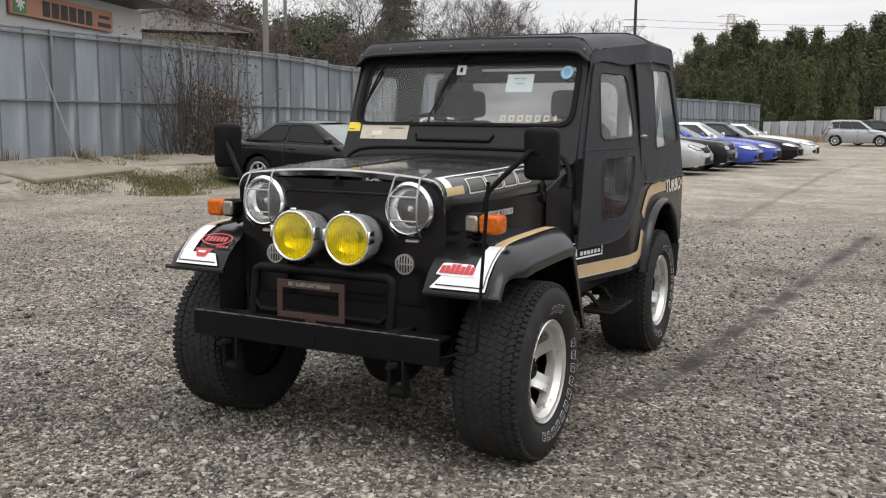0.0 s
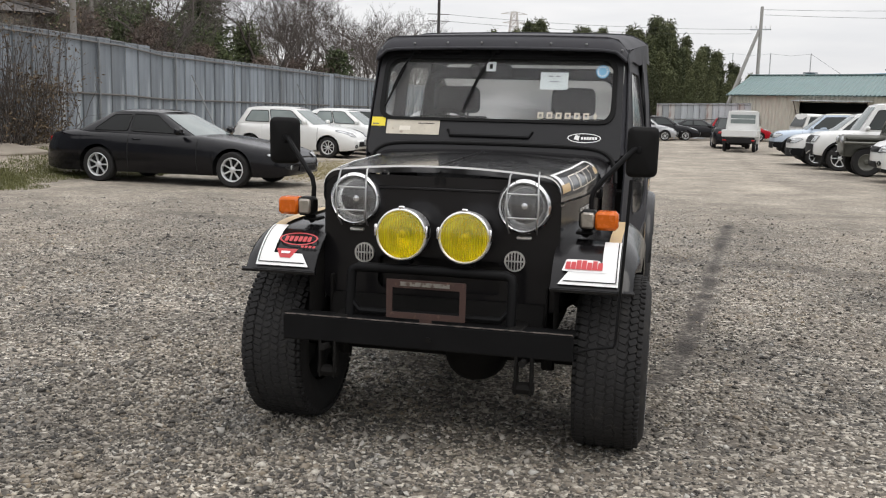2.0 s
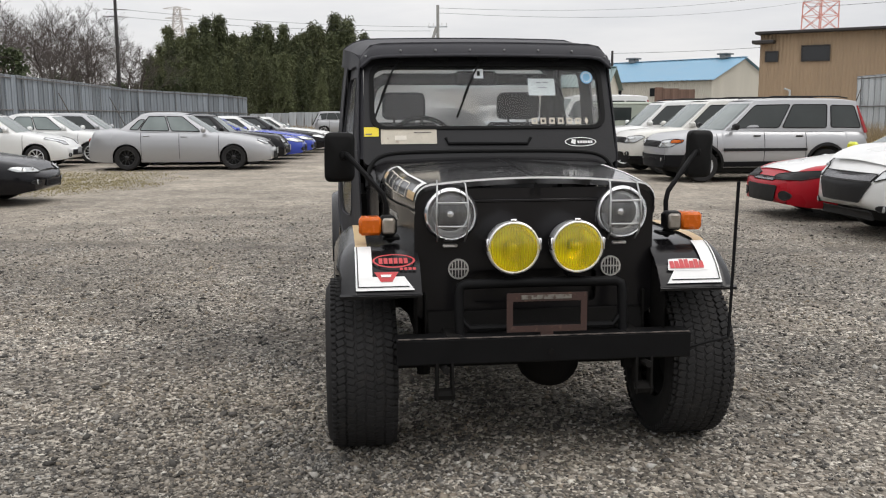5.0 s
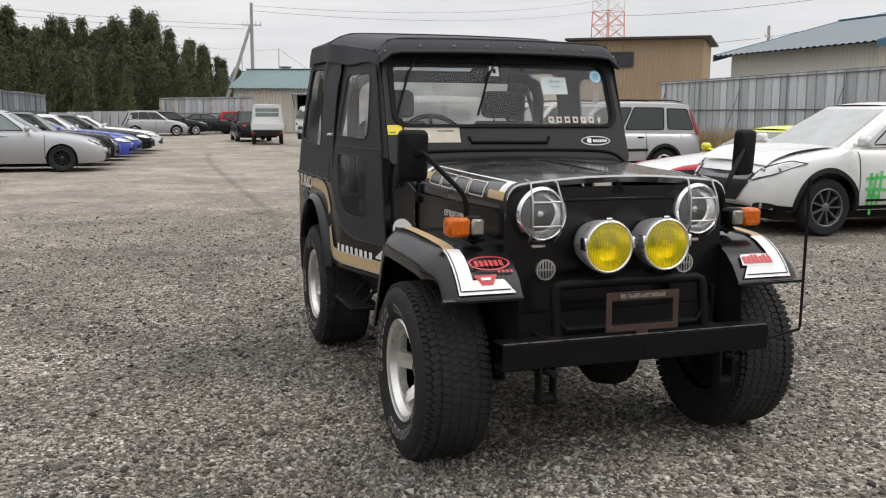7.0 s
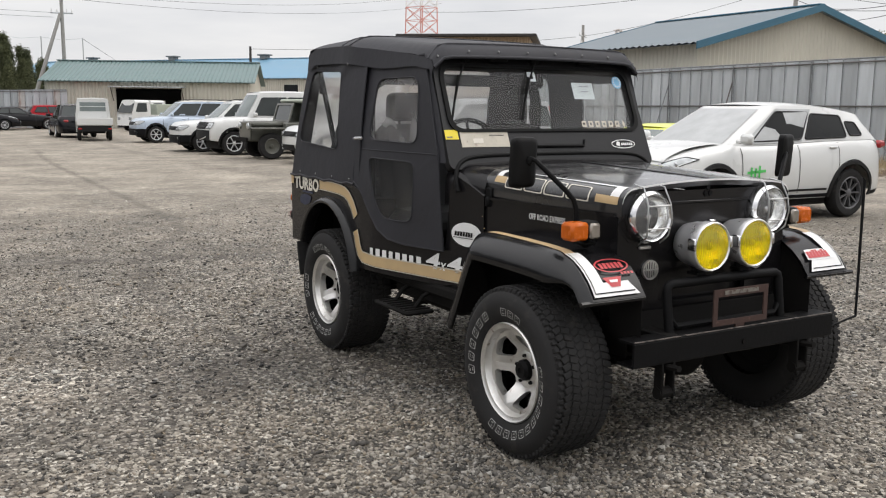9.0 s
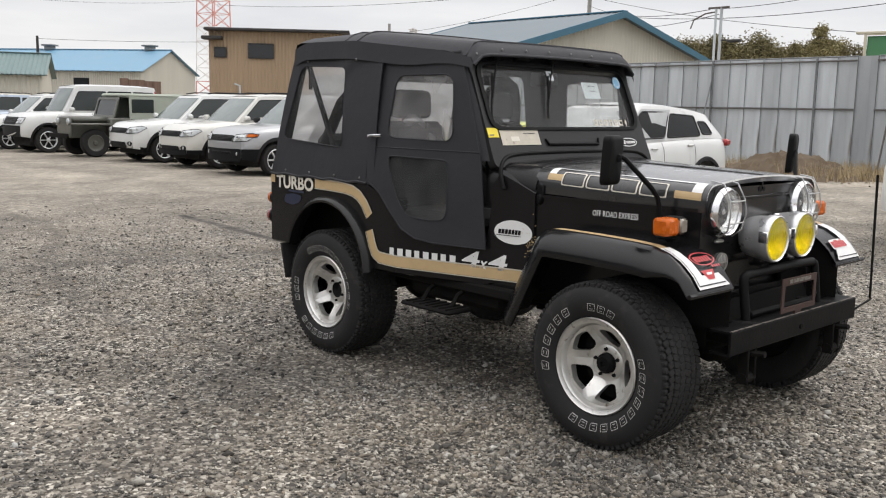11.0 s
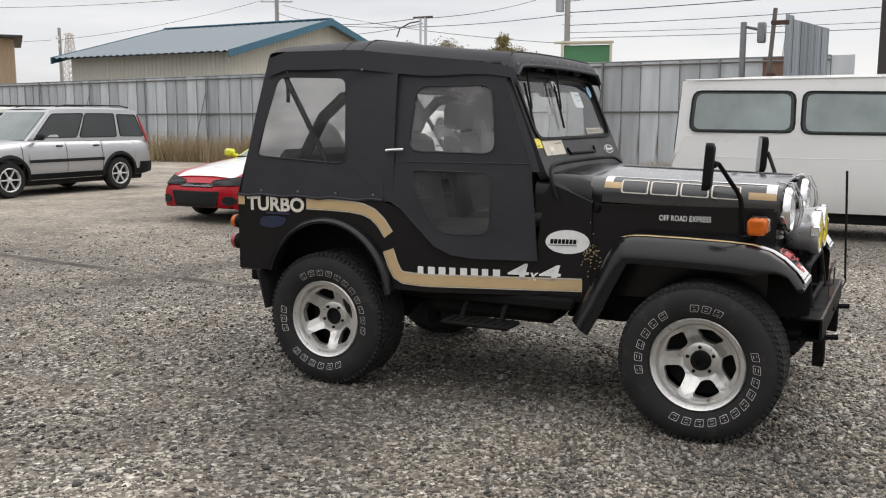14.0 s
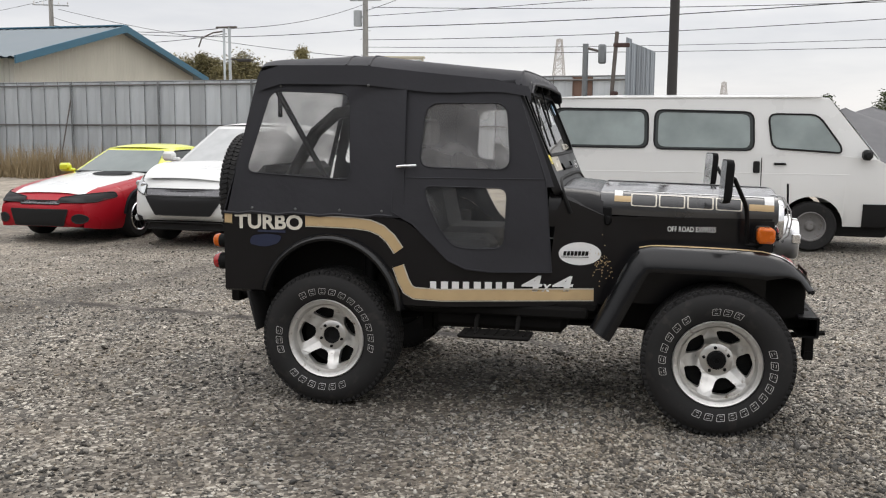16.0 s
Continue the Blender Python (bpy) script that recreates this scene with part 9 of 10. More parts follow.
lp = thing("street_lamp", "slim double-post lamp with a curved arm", "street lamp", (28.8, 18.0, 0))
part("post", M().tube([(0, -0.12, 0), (0, -0.12, 5.55)], 0.06, 8), GALV_PALE, lp)
part("post", M().tube([(0, 0.12, 0), (0, 0.12, 5.55)], 0.05, 8), GALV_PALE, lp)
part("crossarm", M().box((0, 0, 5.55), (0.1, 0.9, 0.07), 0.01), PIPE_DARK, lp)
part("lamp_arm", M().tube([(0, 0.1, 5.4), (0, 0.6, 5.35), (0, 1.1, 5.15), (0, 1.25, 4.8)], 0.03, 6), PIPE_DARK, lp)
part("lamp_head", M().box((0, -0.75, 4.25), (0.2, 0.6, 0.12), 0.04).tube([(0, -0.1, 4.3), (0, -0.6, 4.28)], 0.03, 6), STEEL_DARK, lp)


def lattice(label, at, base, top, h, bands, mats, group="lattice towers", arms=()):
    t = thing("lattice_tower", label, "tower", at, 20, group)
    for b in range(bands):
        z0, z1 = h * b / bands, h * (b + 1) / bands
        w0, w1 = lerp(base, top, b / bands), lerp(base, top, (b + 1) / bands)
        g, r = M(), base * 0.016
        for i in range(4):
            c = ((1, 1), (-1, 1), (-1, -1), (1, -1))
            p, q = c[i], c[(i + 1) % 4]
            P0, P1 = Vector((p[0] * w0 / 2, p[1] * w0 / 2, z0)), Vector((p[0] * w1 / 2, p[1] * w1 / 2, z1))
            Q0, Q1 = Vector((q[0] * w0 / 2, q[1] * w0 / 2, z0)), Vector((q[0] * w1 / 2, q[1] * w1 / 2, z1))
            g.tube([P0, P1], r * 1.4, 4, False)
            mp, mq = (P0 + P1) / 2, (Q0 + Q1) / 2
            for u, v in ((P0, mq), (mp, Q0), (mp, Q1), (P1, mq), (P1, Q1), (mp, mq)):
                g.tube([u, v], r * 0.8, 4, False)
        part("section", g, mats[b % len(mats)], t, "", 0)
    for z, w in arms:
        part("crossarm", M().tube([(-w / 2, 0, z), (0, 0, z + w * 0.10), (w / 2, 0, z)], base * 0.016, 4), mats[0], t)
        part("crossarm", M().tube([(-w / 2, 0, z), (w / 2, 0, z)], base * 0.016, 4), mats[0], t)
    return t


# tower colours are lightened to carry the haze of distance
TOWER_RED = mat("haze_paled_red_steel", (0.60, 0.27, 0.23), 0.7, vary=0.1)
TOWER_WHITE = mat("haze_paled_white_steel", (0.74, 0.72, 0.71), 0.7, vary=0.1)
TOWER_GREY = mat("haze_paled_grey_steel", (0.50, 0.47, 0.45), 0.7, vary=0.1)
lattice("red and white lattice mast", (137.4, 262.0, 0), 8.0, 5.6, 74.0, 9, (TOWER_RED, TOWER_WHITE, TOWER_WHITE))
for x, y, h, b in ((-53.0, 291.3, 33, 7.6), (193, 26.2, 21, 4.5), (205, -8.0, 12.5, 3.0), (196, 236, 27, 6.0)):
    lattice("distant grey power-line tower", (x, y, 0), b, b * 0.22, h, 7, (TOWER_GREY,), arms=((h * 0.80, b * 0.8), (h * 0.9, b * 0.95), (h * 0.985, b * 1.1)))


def cable(a, b, sag, r=0.02):
    a, b = Vector(a), Vector(b)
    g = M().tube([a.lerp(b, t) - Vector((0, 0, 4 * sag * t * (1 - t))) for t in lin(0, 1, 15)], r, 5, False)
    solid("overhead_cable", g, CABLE, "thin black overhead cable between poles", "cable", "overhead cables")


for k in range(4):
    cable((45.0, 16.6 + 0.75 * k, 10.75), (40.0, -40.0, 10.2 + 0.3 * k), 0.8, 0.016)
    cable((45.0, 16.6 + 0.75 * k, 9.75), (52.5, 43.1 + 0.6 * k, 11.2), 0.5, 0.016)
for a, b, s, r in (((45.0, 17.8, 7.3), (40.5, -40, 10.3), 0.9, 0.024), ((45.0, 17.8, 6.6), (40.5, -40, 9.2), 0.9, 0.018), ((45.0, 17.8, 6.2), (40.5, -40, 7.2), 0.7, 0.013), ((45, 17.8, 8.6), (28.8, 18.0, 5.5), 0.3, 0.014),
                   ((28.8, 18.4, 5.5), (52.5, 44, 9.4), 0.5, 0.016), ((45, 17.8, 7.2), (52.5, 44, 8.8), 0.6, 0.02), ((45, 17.8, 8.2), (24.6, 0.6, 10.5), 0.6, 0.014), ((45, 17.4, 8.4), (40.5, -40, 8.6), 0.8, 0.018), ((45, 18.2, 7.9), (40.5, -40, 11.6), 0.6, 0.016), ((45, 17.8, 5.9), (40.5, -40, 6.3), 0.5, 0.016), ((52.5, 44, 8.2), (28.8, 18.0, 5.3), 0.5, 0.014), ((45, 17.0, 10.6), (24.6, 0.6, 7.6), 0.9, 0.016), ((52.5, 43.4, 9.9), (45, 17.8, 5.6), 0.4, 0.016), ((45, 18.6, 9.4), (60, -60, 12.0), 0.8, 0.016), ((52.5, 44, 10.6), (45.7, 59.9, 7.5), 0.4, 0.014),
                   ((52.5, 43, 11.0), (46, 90, 12.0), 0.8, 0.018), ((45.7, 60.9, 7.5), (20.3, 70.0, 6.0), 0.4, 0.014),
                   ((5.2, 65.3, 7.6), (-14.9, 58.0, 7.9), 0.25, 0.010), ((5.2, 65.3, 7.3), (-14.9, 58.0, 7.45), 0.25, 0.010),
                   ((5.75, 65.3, 8.95), (60, 110, 17), 1.2, 0.012), ((5.75, 65.3, 8.6), (60, 110, 15.6), 1.2, 0.012)):
    cable(a, b, s, r)


# tall net posts far behind the shed
nf = thing("net_fence", "row of tall thin posts with a net cable far behind", "net", (0, 150, 0))
net_x = (1.9, 7.8, 13.4, 19.3)
for x in net_x:
    part("post", M().tube([(x, 0, 0), (x, 0, 11.6)], 0.08, 6), GALV_PALE, nf)
for x1, x2 in zip(net_x[:-1], net_x[1:]):
    part("net_cable", M().tube([(x1, 0, 11.5), ((x1 + x2) / 2, 0, 11.2), (x2, 0, 11.5)], 0.035, 4, False), GALV_PALE, nf)
part("stay", M().tube([(19.3, 0, 11.5), (24.6, 0, 8.0)], 0.03, 4, False), CABLE, nf)

# ---- plants ----
def leaf_material(name, dark, light):
    m = bpy.data.materials.new(name)
    m.use_nodes = True
    n, l = m.node_tree.nodes, m.node_tree.links
    b = n["Principled BSDF"]
    ge, rp = n.new("ShaderNodeNewGeometry"), n.new("ShaderNodeValToRGB")
    rp.color_ramp.elements[0].color, rp.color_ramp.elements[1].color = (*dark, 1), (*light, 1)
    oi = n.new("ShaderNodeObjectInfo")
    ad = n.new("ShaderNodeMath")
    ad.operation = "MULTIPLY_ADD"
    ad.inputs[1].default_value = 0.45
    l.new(oi.outputs["Random"], ad.inputs[0])
    sc = n.new("ShaderNodeMath")
    sc.operation = "MULTIPLY"
    sc.inputs[1].default_value = 0.6
    l.new(ge.outputs["Random Per Island"], sc.inputs[0])
    l.new(sc.outputs[0], ad.inputs[2])
    l.new(ad.outputs[0], rp.inputs[0])
    l.new(rp.outputs[0], b.inputs["Base Color"])
    b.inputs["Roughness"].default_value = 0.7
    b.inputs["Specular IOR Level"].default_value = 0.25
    return m


BARK = mat("grey_brown_bark", (0.070, 0.059, 0.052), 0.9, vary=0.3, scale=8, grain=0.4)
LEAF_DARK = leaf_material("dark_evergreen_leaves", (0.022, 0.034, 0.016), (0.095, 0.115, 0.05))
LEAF_BAMBOO = leaf_material("bamboo_and_cedar_leaves", (0.021, 0.028, 0.0125), (0.125, 0.14, 0.064))
LEAF_GROVE = leaf_material("olive_green_grove_leaves", (0.022, 0.030, 0.013), (0.125, 0.135, 0.062))
LEAF_BROWN = leaf_material("brownish_winter_leaves", (0.075, 0.057, 0.036), (0.21, 0.155, 0.10))
LEAF_TWIGGY = leaf_material("purplish_brown_twigs", (0.060, 0.046, 0.040), (0.165, 0.125, 0.10))
STRAW = leaf_material("dry_straw_blades", (0.19, 0.14, 0.08), (0.44, 0.35, 0.21))
YARD_GRASS = leaf_material("trodden_yellow_green_grass", (0.17, 0.145, 0.062), (0.34, 0.29, 0.14))
GRASS = leaf_material("short_green_grass", (0.055, 0.064, 0.022), (0.18, 0.175, 0.07))


def leaves(name, centres, spread, per, size, material, rg, droop=0.5, slim=0.4):
    """Small leaves, each its own quad, scattered about the centres."""
    c = np.repeat(np.asarray(centres, float), per, 0)
    n = len(c)
    p = c + rg.normal(0, 1, (n, 3)) * np.asarray(spread)
    a, b = rg.uniform(0, 2 * np.pi, n), rg.normal(-droop, 0.5, n)
    u = np.stack([np.cos(a) * np.cos(b), np.sin(a) * np.cos(b), np.sin(b)], -1)
    w = np.cross(u, rg.normal(0, 1, (n, 3)))
    w /= np.linalg.norm(w, axis=1, keepdims=True) + 1e-9
    s = size * rg.uniform(0.6, 1.4, n)[:, None]
    v = np.stack([p, p + u * s * 0.5 + w * s * slim / 2, p + u * s, p + u * s * 0.5 - w * s * slim / 2], 1).reshape(-1, 3)
    me = bpy.data.meshes.new(name)
    me.from_pydata(v.tolist(), [], np.arange(4 * n).reshape(-1, 4).tolist())
    me.materials.append(material)
    return me


def bare_tree_meshes(seed, h, spread=0.55, levels=5):
    rn = random.Random(seed)
    limbs, twigs = M(), M()

    def grow(p, d, ln, r, lev):
        pts, q, dd = [p], p, d.copy()
        k = 4 if lev < 2 else 3
        for i in range(k):
            dd = (dd + Vector((rn.gauss(0, 0.13), rn.gauss(0, 0.13), rn.gauss(0.05, 0.09)))).normalized()
            q = q + dd * ln / k
            pts.append(q)
        rs = [lerp(r, r * 0.55, i / k) for i in range(k + 1)]
        (limbs if lev < 3 else twigs).tube(pts, [max(q, 0.005) for q in rs], 7 if lev == 0 else 5 if lev == 1 else 4 if lev < 4 else 3, False)
        if lev >= levels:
            return
        kids = 4 if lev == 0 else 3 if lev < 5 else 4
        for j in range(kids):
            t = rn.uniform(0.35, 1.0) if j else 1.0
            i = min(int(t * k), k - 1)
            s = pts[i].lerp(pts[i + 1], t * k - i)
            az = rn.uniform(0, 2 * math.pi)
            side_ = (dd.orthogonal().normalized() * math.cos(az) + dd.cross(dd.orthogonal().normalized()) * math.sin(az))
            nd = (dd * rn.uniform(0.7, 1.0) + side_ * rn.uniform(0.45, 1.0) * spread * 1.6 + Vector((0, 0, 0.10))).normalized()
            grow(s, nd, ln * rn.uniform(0.55, 0.78), rs[i] * rn.uniform(0.45, 0.62) if j else rs[-1] * 0.95, lev + 1)
    grow(Vector((0, 0, 0)), Vector((0, 0, 1)), h * 0.34, h * 0.019, 0)
    return limbs.mesh("trunk", BARK, 0), twigs.mesh("crown", BARK, 0)


def plant(name, label, category, meshes, at, turn, s, group):
    t = thing(name, label, category, at, turn, group)
    for nm, me in meshes:
        part(nm, me, None, t, at=Matrix.Diagonal((s, s, s, 1)))
    return t


rg = np.random.default_rng(11)
rnd = random.Random(21)
bare = [bare_tree_meshes(s, 9.4, 0.62, 6) for s in (1, 2, 3)]
for k, (x, y, s) in enumerate(((-19.5, 30, 0.95), (-22, 36, 1.05), (-18.5, 41.5, 1.0), (-21, 47, 1.1), (-18, 52, 1.0), (-22.5, 56, 1.15), (-18.5, 62, 1.05), (-21, 68, 1.1), (-17.5, 72, 0.95), (-26, 42, 1.2), (-25, 62, 1.2), (-20, 79, 1.0), (-16.8, 46, 0.8), (-19.8, 37.5, 1.0), (-17.2, 56.5, 0.9), (-23.5, 50, 1.15), (-16.5, 66, 0.85), (-29, 50, 1.25), (-24, 27, 0.9), (-20.5, 23.5, 0.8), (-22.5, 25.5, 0.85), (-26.5, 29, 1.0), (-19.2, 28, 0.8), (-26, 23, 0.95), (-19, 43.5, 1.0), (-18, 48.5, 0.95), (-19, 55, 0.95), (-18.2, 58.8, 0.9), (-23, 66, 1.1), (-18, 69, 0.9), (-24.5, 54, 1.15), (-25, 73, 1.15), (-28, 64, 1.2))):
    a, b = bare[k % 3]
    plant("bare_tree", "leafless winter tree behind the fence", "tree", (("trunk", a), ("crown", b)), (x, y, 0), rnd.uniform(0, 360), s, "bare trees")


def evergreen_meshes(seed, h, w, kind):
    r, rn = np.random.default_rng(seed), random.Random(seed)
    tr = M().tube([(0, 0, 0), (rn.uniform(-0.1, 0.1), rn.uniform(-0.1, 0.1), h * 0.5), (rn.uniform(-0.2, 0.2), rn.uniform(-0.2, 0.2), h * 0.95)], [h * 0.02, h * 0.013, 0.02], 7)
    cs = []
    for k in range(110 if kind == "cone" else 60):
        f = rn.uniform(0.12, 1.0)
        if kind == "cone":
            rad = w * (1.0 - f) ** 0.6 * rn.uniform(0.2, 1.0) + 0.06
        else:
            rad = w * math.sin(min(f * 1.1, 1.0) * math.pi * 0.88 + 0.3) * rn.uniform(0.35, 1.0)
        a = rn.uniform(0, 2 * math.pi)
        cs.append((rad * math.cos(a), rad * math.sin(a), h * f - rad * 0.15))
        if k % 3 == 0:
            tr.tube([(0, 0, h * f * 0.92), (rad * math.cos(a) * 0.9, rad * math.sin(a) * 0.9, h * f - rad * 0.1)], [0.04, 0.012], 4, False)
    lv = leaves("crown", cs, (w * 0.17, w * 0.17, h * 0.035), 110 if kind in ("thicket", "wood") else 80 if kind == "twiggy" else 48, 0.34 if kind == "cone" else 0.17 if kind == "thicket" else 0.20 if kind == "wood" else 0.30, LEAF_BAMBOO if kind == "cone" else LEAF_THICKET if kind == "thicket" else LEAF_TWIGGY if kind == "twiggy" else LEAF_DARK, r, 0.45, 0.14 if kind == "twiggy" else 0.42)
    return tr.mesh("trunk", BARK, 0), lv


def conifer_meshes(seed, h, w, material, step=0.42, lean=0.0, tight=(0.24, 0.24, 0.10), per=24, lift=0.0, slope=1.55):
    """A tall tree whose sprays of leaves hang in loose tiers, with a thin leading tip."""
    r, rn = np.random.default_rng(seed), random.Random(seed)
    bend = (rn.uniform(-1, 1) * lean, rn.uniform(-1, 1) * lean)
    ax = lambda f: Vector((bend[0] * f * f * h, bend[1] * f * f * h, h * f))
    tr = M().tube([ax(f) for f in (0, 0.3, 0.6, 0.85, 1.0)], [h * 0.017, h * 0.014, h * 0.009, h * 0.004, 0.01], 6)
    cs, z = [], h * 0.10
    while z < h:
        f = z / h
        rad = w * min((1.03 - f) * slope, 1.0) ** 1.05 * rn.uniform(0.55, 1.2)
        n = 7 if f < 0.75 else 5
        a0 = rn.uniform(0, 6.28)
        for k in range(n):
            a, rk = a0 + 6.28 * k / n + rn.uniform(-0.3, 0.3), rad * rn.uniform(0.5, 1.1)
            o = ax(f)
            tip = o + Vector((rk * math.cos(a), rk * math.sin(a), (rn.uniform(-0.30, 0.20) + lift) * rk))
            tr.tube([o, o.lerp(tip, 0.6) + Vector((0, 0, 0.08 * rk)), tip], [0.03 * (1.1 - f), 0.018 * (1.1 - f), 0.006], 3, False)
            for q in (0.35, 0.55, 0.75, 0.92, 1.05):
                p = o.lerp(tip, q)
                cs.append((p.x, p.y, p.z + 0.04 * rk))
        z += step * rn.uniform(0.7, 1.3)
    cs += [tuple(ax(lerp(0.93, 1.0, k / 5))) for k in range(6)]
    lv = leaves("crown", cs, tight, per, 0.25, material, r, 0.45, 0.30)
    return tr.mesh("trunk", BARK, 0), lv


def plume_meshes(seed, h, w, droop):
    """A tall feathery evergreen: arching sprays get shorter towards a slim pointed tip."""
    r, rn = np.random.default_rng(seed), random.Random(seed)
    bend = (rn.uniform(-0.06, 0.06), rn.uniform(-0.06, 0.06))
    ax = lambda f: Vector((bend[0] * f * f * h, bend[1] * f * f * h, h * f))
    tr = M().tube([ax(f) for f in (0, 0.3, 0.6, 0.85, 1.0)], [h * 0.014, h * 0.012, h * 0.008, h * 0.004, 0.01], 6)
    cs, z = [], h * 0.08
    while z < h * 0.985:
        f = z / h
        rad = w * (0.04 + 0.96 * min((1 - f) * 1.15, 1.0) ** 1.15)
        o, a0, n = ax(f), rn.uniform(0, 6.28), 7 if f < 0.75 else 5
        for k in range(n):
            a, rk = a0 + 6.28 * k / n + rn.uniform(-0.5, 0.5), rad * rn.uniform(0.45, 1.2)
            d = Vector((math.cos(a), math.sin(a), 0))
            mid = o + d * rk * 0.55 + Vector((0, 0, 0.26 * rk))
            tip = o + d * rk + Vector((0, 0, rk * (0.20 - droop * rn.uniform(0.4, 1.3))))
            tr.tube([o, mid, tip], [0.022 * (1.1 - f), 0.014 * (1.1 - f), 0.004], 3, False)
            for q in (0.3, 0.5, 0.7, 0.85, 1.0):
                p = o * (1 - q) ** 2 + mid * (2 * q * (1 - q)) + tip * q * q
                cs.append((p.x, p.y, p.z))
        z += 0.34 * rn.uniform(0.6, 1.4)
    cs += [tuple(ax(lerp(0.95, 1.01, k / 6))) for k in range(7)]
    return tr.mesh("trunk", BARK, 0), leaves("crown", cs, (0.22, 0.22, 0.18), 9, 0.34, (LEAF_BAMBOO, LEAF_GROVE)[seed % 2], r, 0.75, 0.26)


tall = [plume_meshes(40 + k, 10.0, (2.9, 3.3, 2.5, 3.0, 2.3, 3.5)[k], (0.5, 0.7, 0.35, 0.6, 0.45, 0.8)[k]) for k in range(6)]
for k in range(136):
    row = k % 8
    x = -19.4 + 26.6 * ((k * 0.6180339) % 1.0)
    y = 73.5 + row * 2.6 + rnd.uniform(-1.3, 1.3)
    s = float(np.interp(x * 80 / y, (-19.5, -17, -14.5, -8, -4, -1, 2, 4, 6.5), (0.54, 0.76, 0.86, 0.84, 0.89, 0.90, 0.76, 0.66, 0.48))) * (y / 80) ** 0.9 * (0.70 + 0.30 * smoothstep(0, 4, row)) * (rnd.uniform(0.84, 0.99) if rnd.random() < 0.75 else rnd.uniform(0.96, 1.13))
    a, b = tall[rnd.randrange(6)]
    plant("grove_tree", "tall dark evergreen of the dense grove" if s > 0.75 else "lower dark evergreen of the dense grove", "tree", (("trunk", a), ("crown", b)), (x, y, 0), rnd.uniform(0, 360), s, "grove trees")
rounds = [evergreen_meshes(s, 6.0, 2.1, "round") for s in (15, 16, 17)]
for x, y, s in ((-16.2, 40.8, 0.72), (-17.5, 66, 0.6), (-14.5, 74, 0.7), (-24, 60, 0.8), (-22, 71, 0.8),
                (112, -16, 1.0), (118, -24, 1.15)):
    a, b = rounds[rnd.randrange(3)]
    plant("evergreen_tree", "rounded dark evergreen tree", "tree", (("trunk", a), ("crown", b)), (x, y, 0), rnd.uniform(0, 360), s, "evergreen trees")
woods = [evergreen_meshes(61, 6.0, 2.3, "wood"), evergreen_meshes(62, 6.0, 2.2, "twiggy"), evergreen_meshes(63, 6.0, 2.0, "wood")]
for x, y, s, j in ((-22.6, 29.5, 0.88, 2), (-18.4, 31.0, 0.62, 1), (-20.6, 32.5, 0.82, 0), (-23.5, 34.5, 1.0, 0), (-18.0, 35.8, 0.60, 1), (-20.0, 38.0, 0.88, 2), (-17.2, 28.6, 0.60, 1), (-26.5, 38, 1.1, 0), (-19.0, 45.0, 0.62, 1), (-21.5, 25.0, 0.85, 1), (-24.4, 28.6, 1.0, 0),
                   (-25.5, 33.0, 1.0, 2), (-22.8, 27.2, 0.90, 0), (-20.4, 26.6, 0.70, 1), (-19.3, 33.5, 0.78, 0), (-17.8, 38.8, 0.60, 1), (-21.6, 35.8, 0.92, 0), (-18.6, 41.5, 0.66, 1), (-21.0, 52.0, 0.7, 1), (-20.0, 60.0, 0.66, 0), (-21.4, 41.0, 0.84, 0), (-27.0, 28.0, 1.05, 0),
                   (-19.0, 24.0, 0.74, 1), (-18.2, 26.4, 0.66, 1), (-23.4, 31.6, 0.95, 2), (-22.4, 38.4, 0.92, 2), (-19.2, 28.8, 0.76, 1), (-20.8, 29.4, 0.82, 0), (-23.0, 24.6, 0.95, 1), (-25.0, 25.4, 1.0, 1)):
    a, b = woods[j]
    plant("woodland_tree", "dark olive evergreen in the wood behind the fence" if j != 1 else "brownish half-bare tree in the wood behind the fence", "tree", (("trunk", a), ("crown", b)), (x, y, 0), rnd.uniform(0, 360), s, "woodland trees")
LEAF_THICKET = leaf_material("yellowish_thicket_leaves", (0.06, 0.053, 0.026), (0.30, 0.26, 0.125))
bushy = [conifer_meshes(70 + k, 10.0, 2.2, LEAF_THICKET, 0.5, 0.08, (0.24, 0.24, 0.12), 24, 0.35) for k in range(2)]
domes = [evergreen_meshes(80 + k, 6.0, 2.3, "thicket") for k in range(2)]
for k in range(34):
    a, b = domes[k % 2]
    plant("thicket_shrub", "broad yellowish olive shrub of the thicket beyond the fence", "shrub", (("trunk", a), ("crown", b)), (44.0 + rnd.uniform(0, 7), 21.8 + k * 0.38 + rnd.uniform(-0.4, 0.4), 0), rnd.uniform(0, 360), rnd.uniform(0.84, 0.96), "thicket shrubs")
for k in range(9):
    a, b = bushy[k % 2]
    plant("bamboo_clump", "yellowish olive bamboo and shrub thicket beyond the fence", "tree", (("trunk", a), ("crown", b)), (43.5 + rnd.uniform(0, 7), 21.8 + k * 0.9 + rnd.uniform(-0.6, 0.6), 0), rnd.uniform(0, 360), rnd.uniform(0.54, 0.58) if k % 3 else rnd.uniform(0.58, 0.62), "thicket")
cedar = conifer_meshes(25, 11.0, 1.9, LEAF_DARK, 0.5, 0.03)
plant("cedar", "tall dark cedar behind the fence", "tree", (("trunk", cedar[0]), ("crown", cedar[1])), (-23.2, 39.7, 0), 0, 1.0, "evergreen trees")

# twiggy shrub climbing on the west fence
sh = thing("shrub", "leafless twiggy shrub climbing the fence with few leaves", "shrub", (-12.85, 13.2, 0.45))
g, rn = M(), random.Random(3)
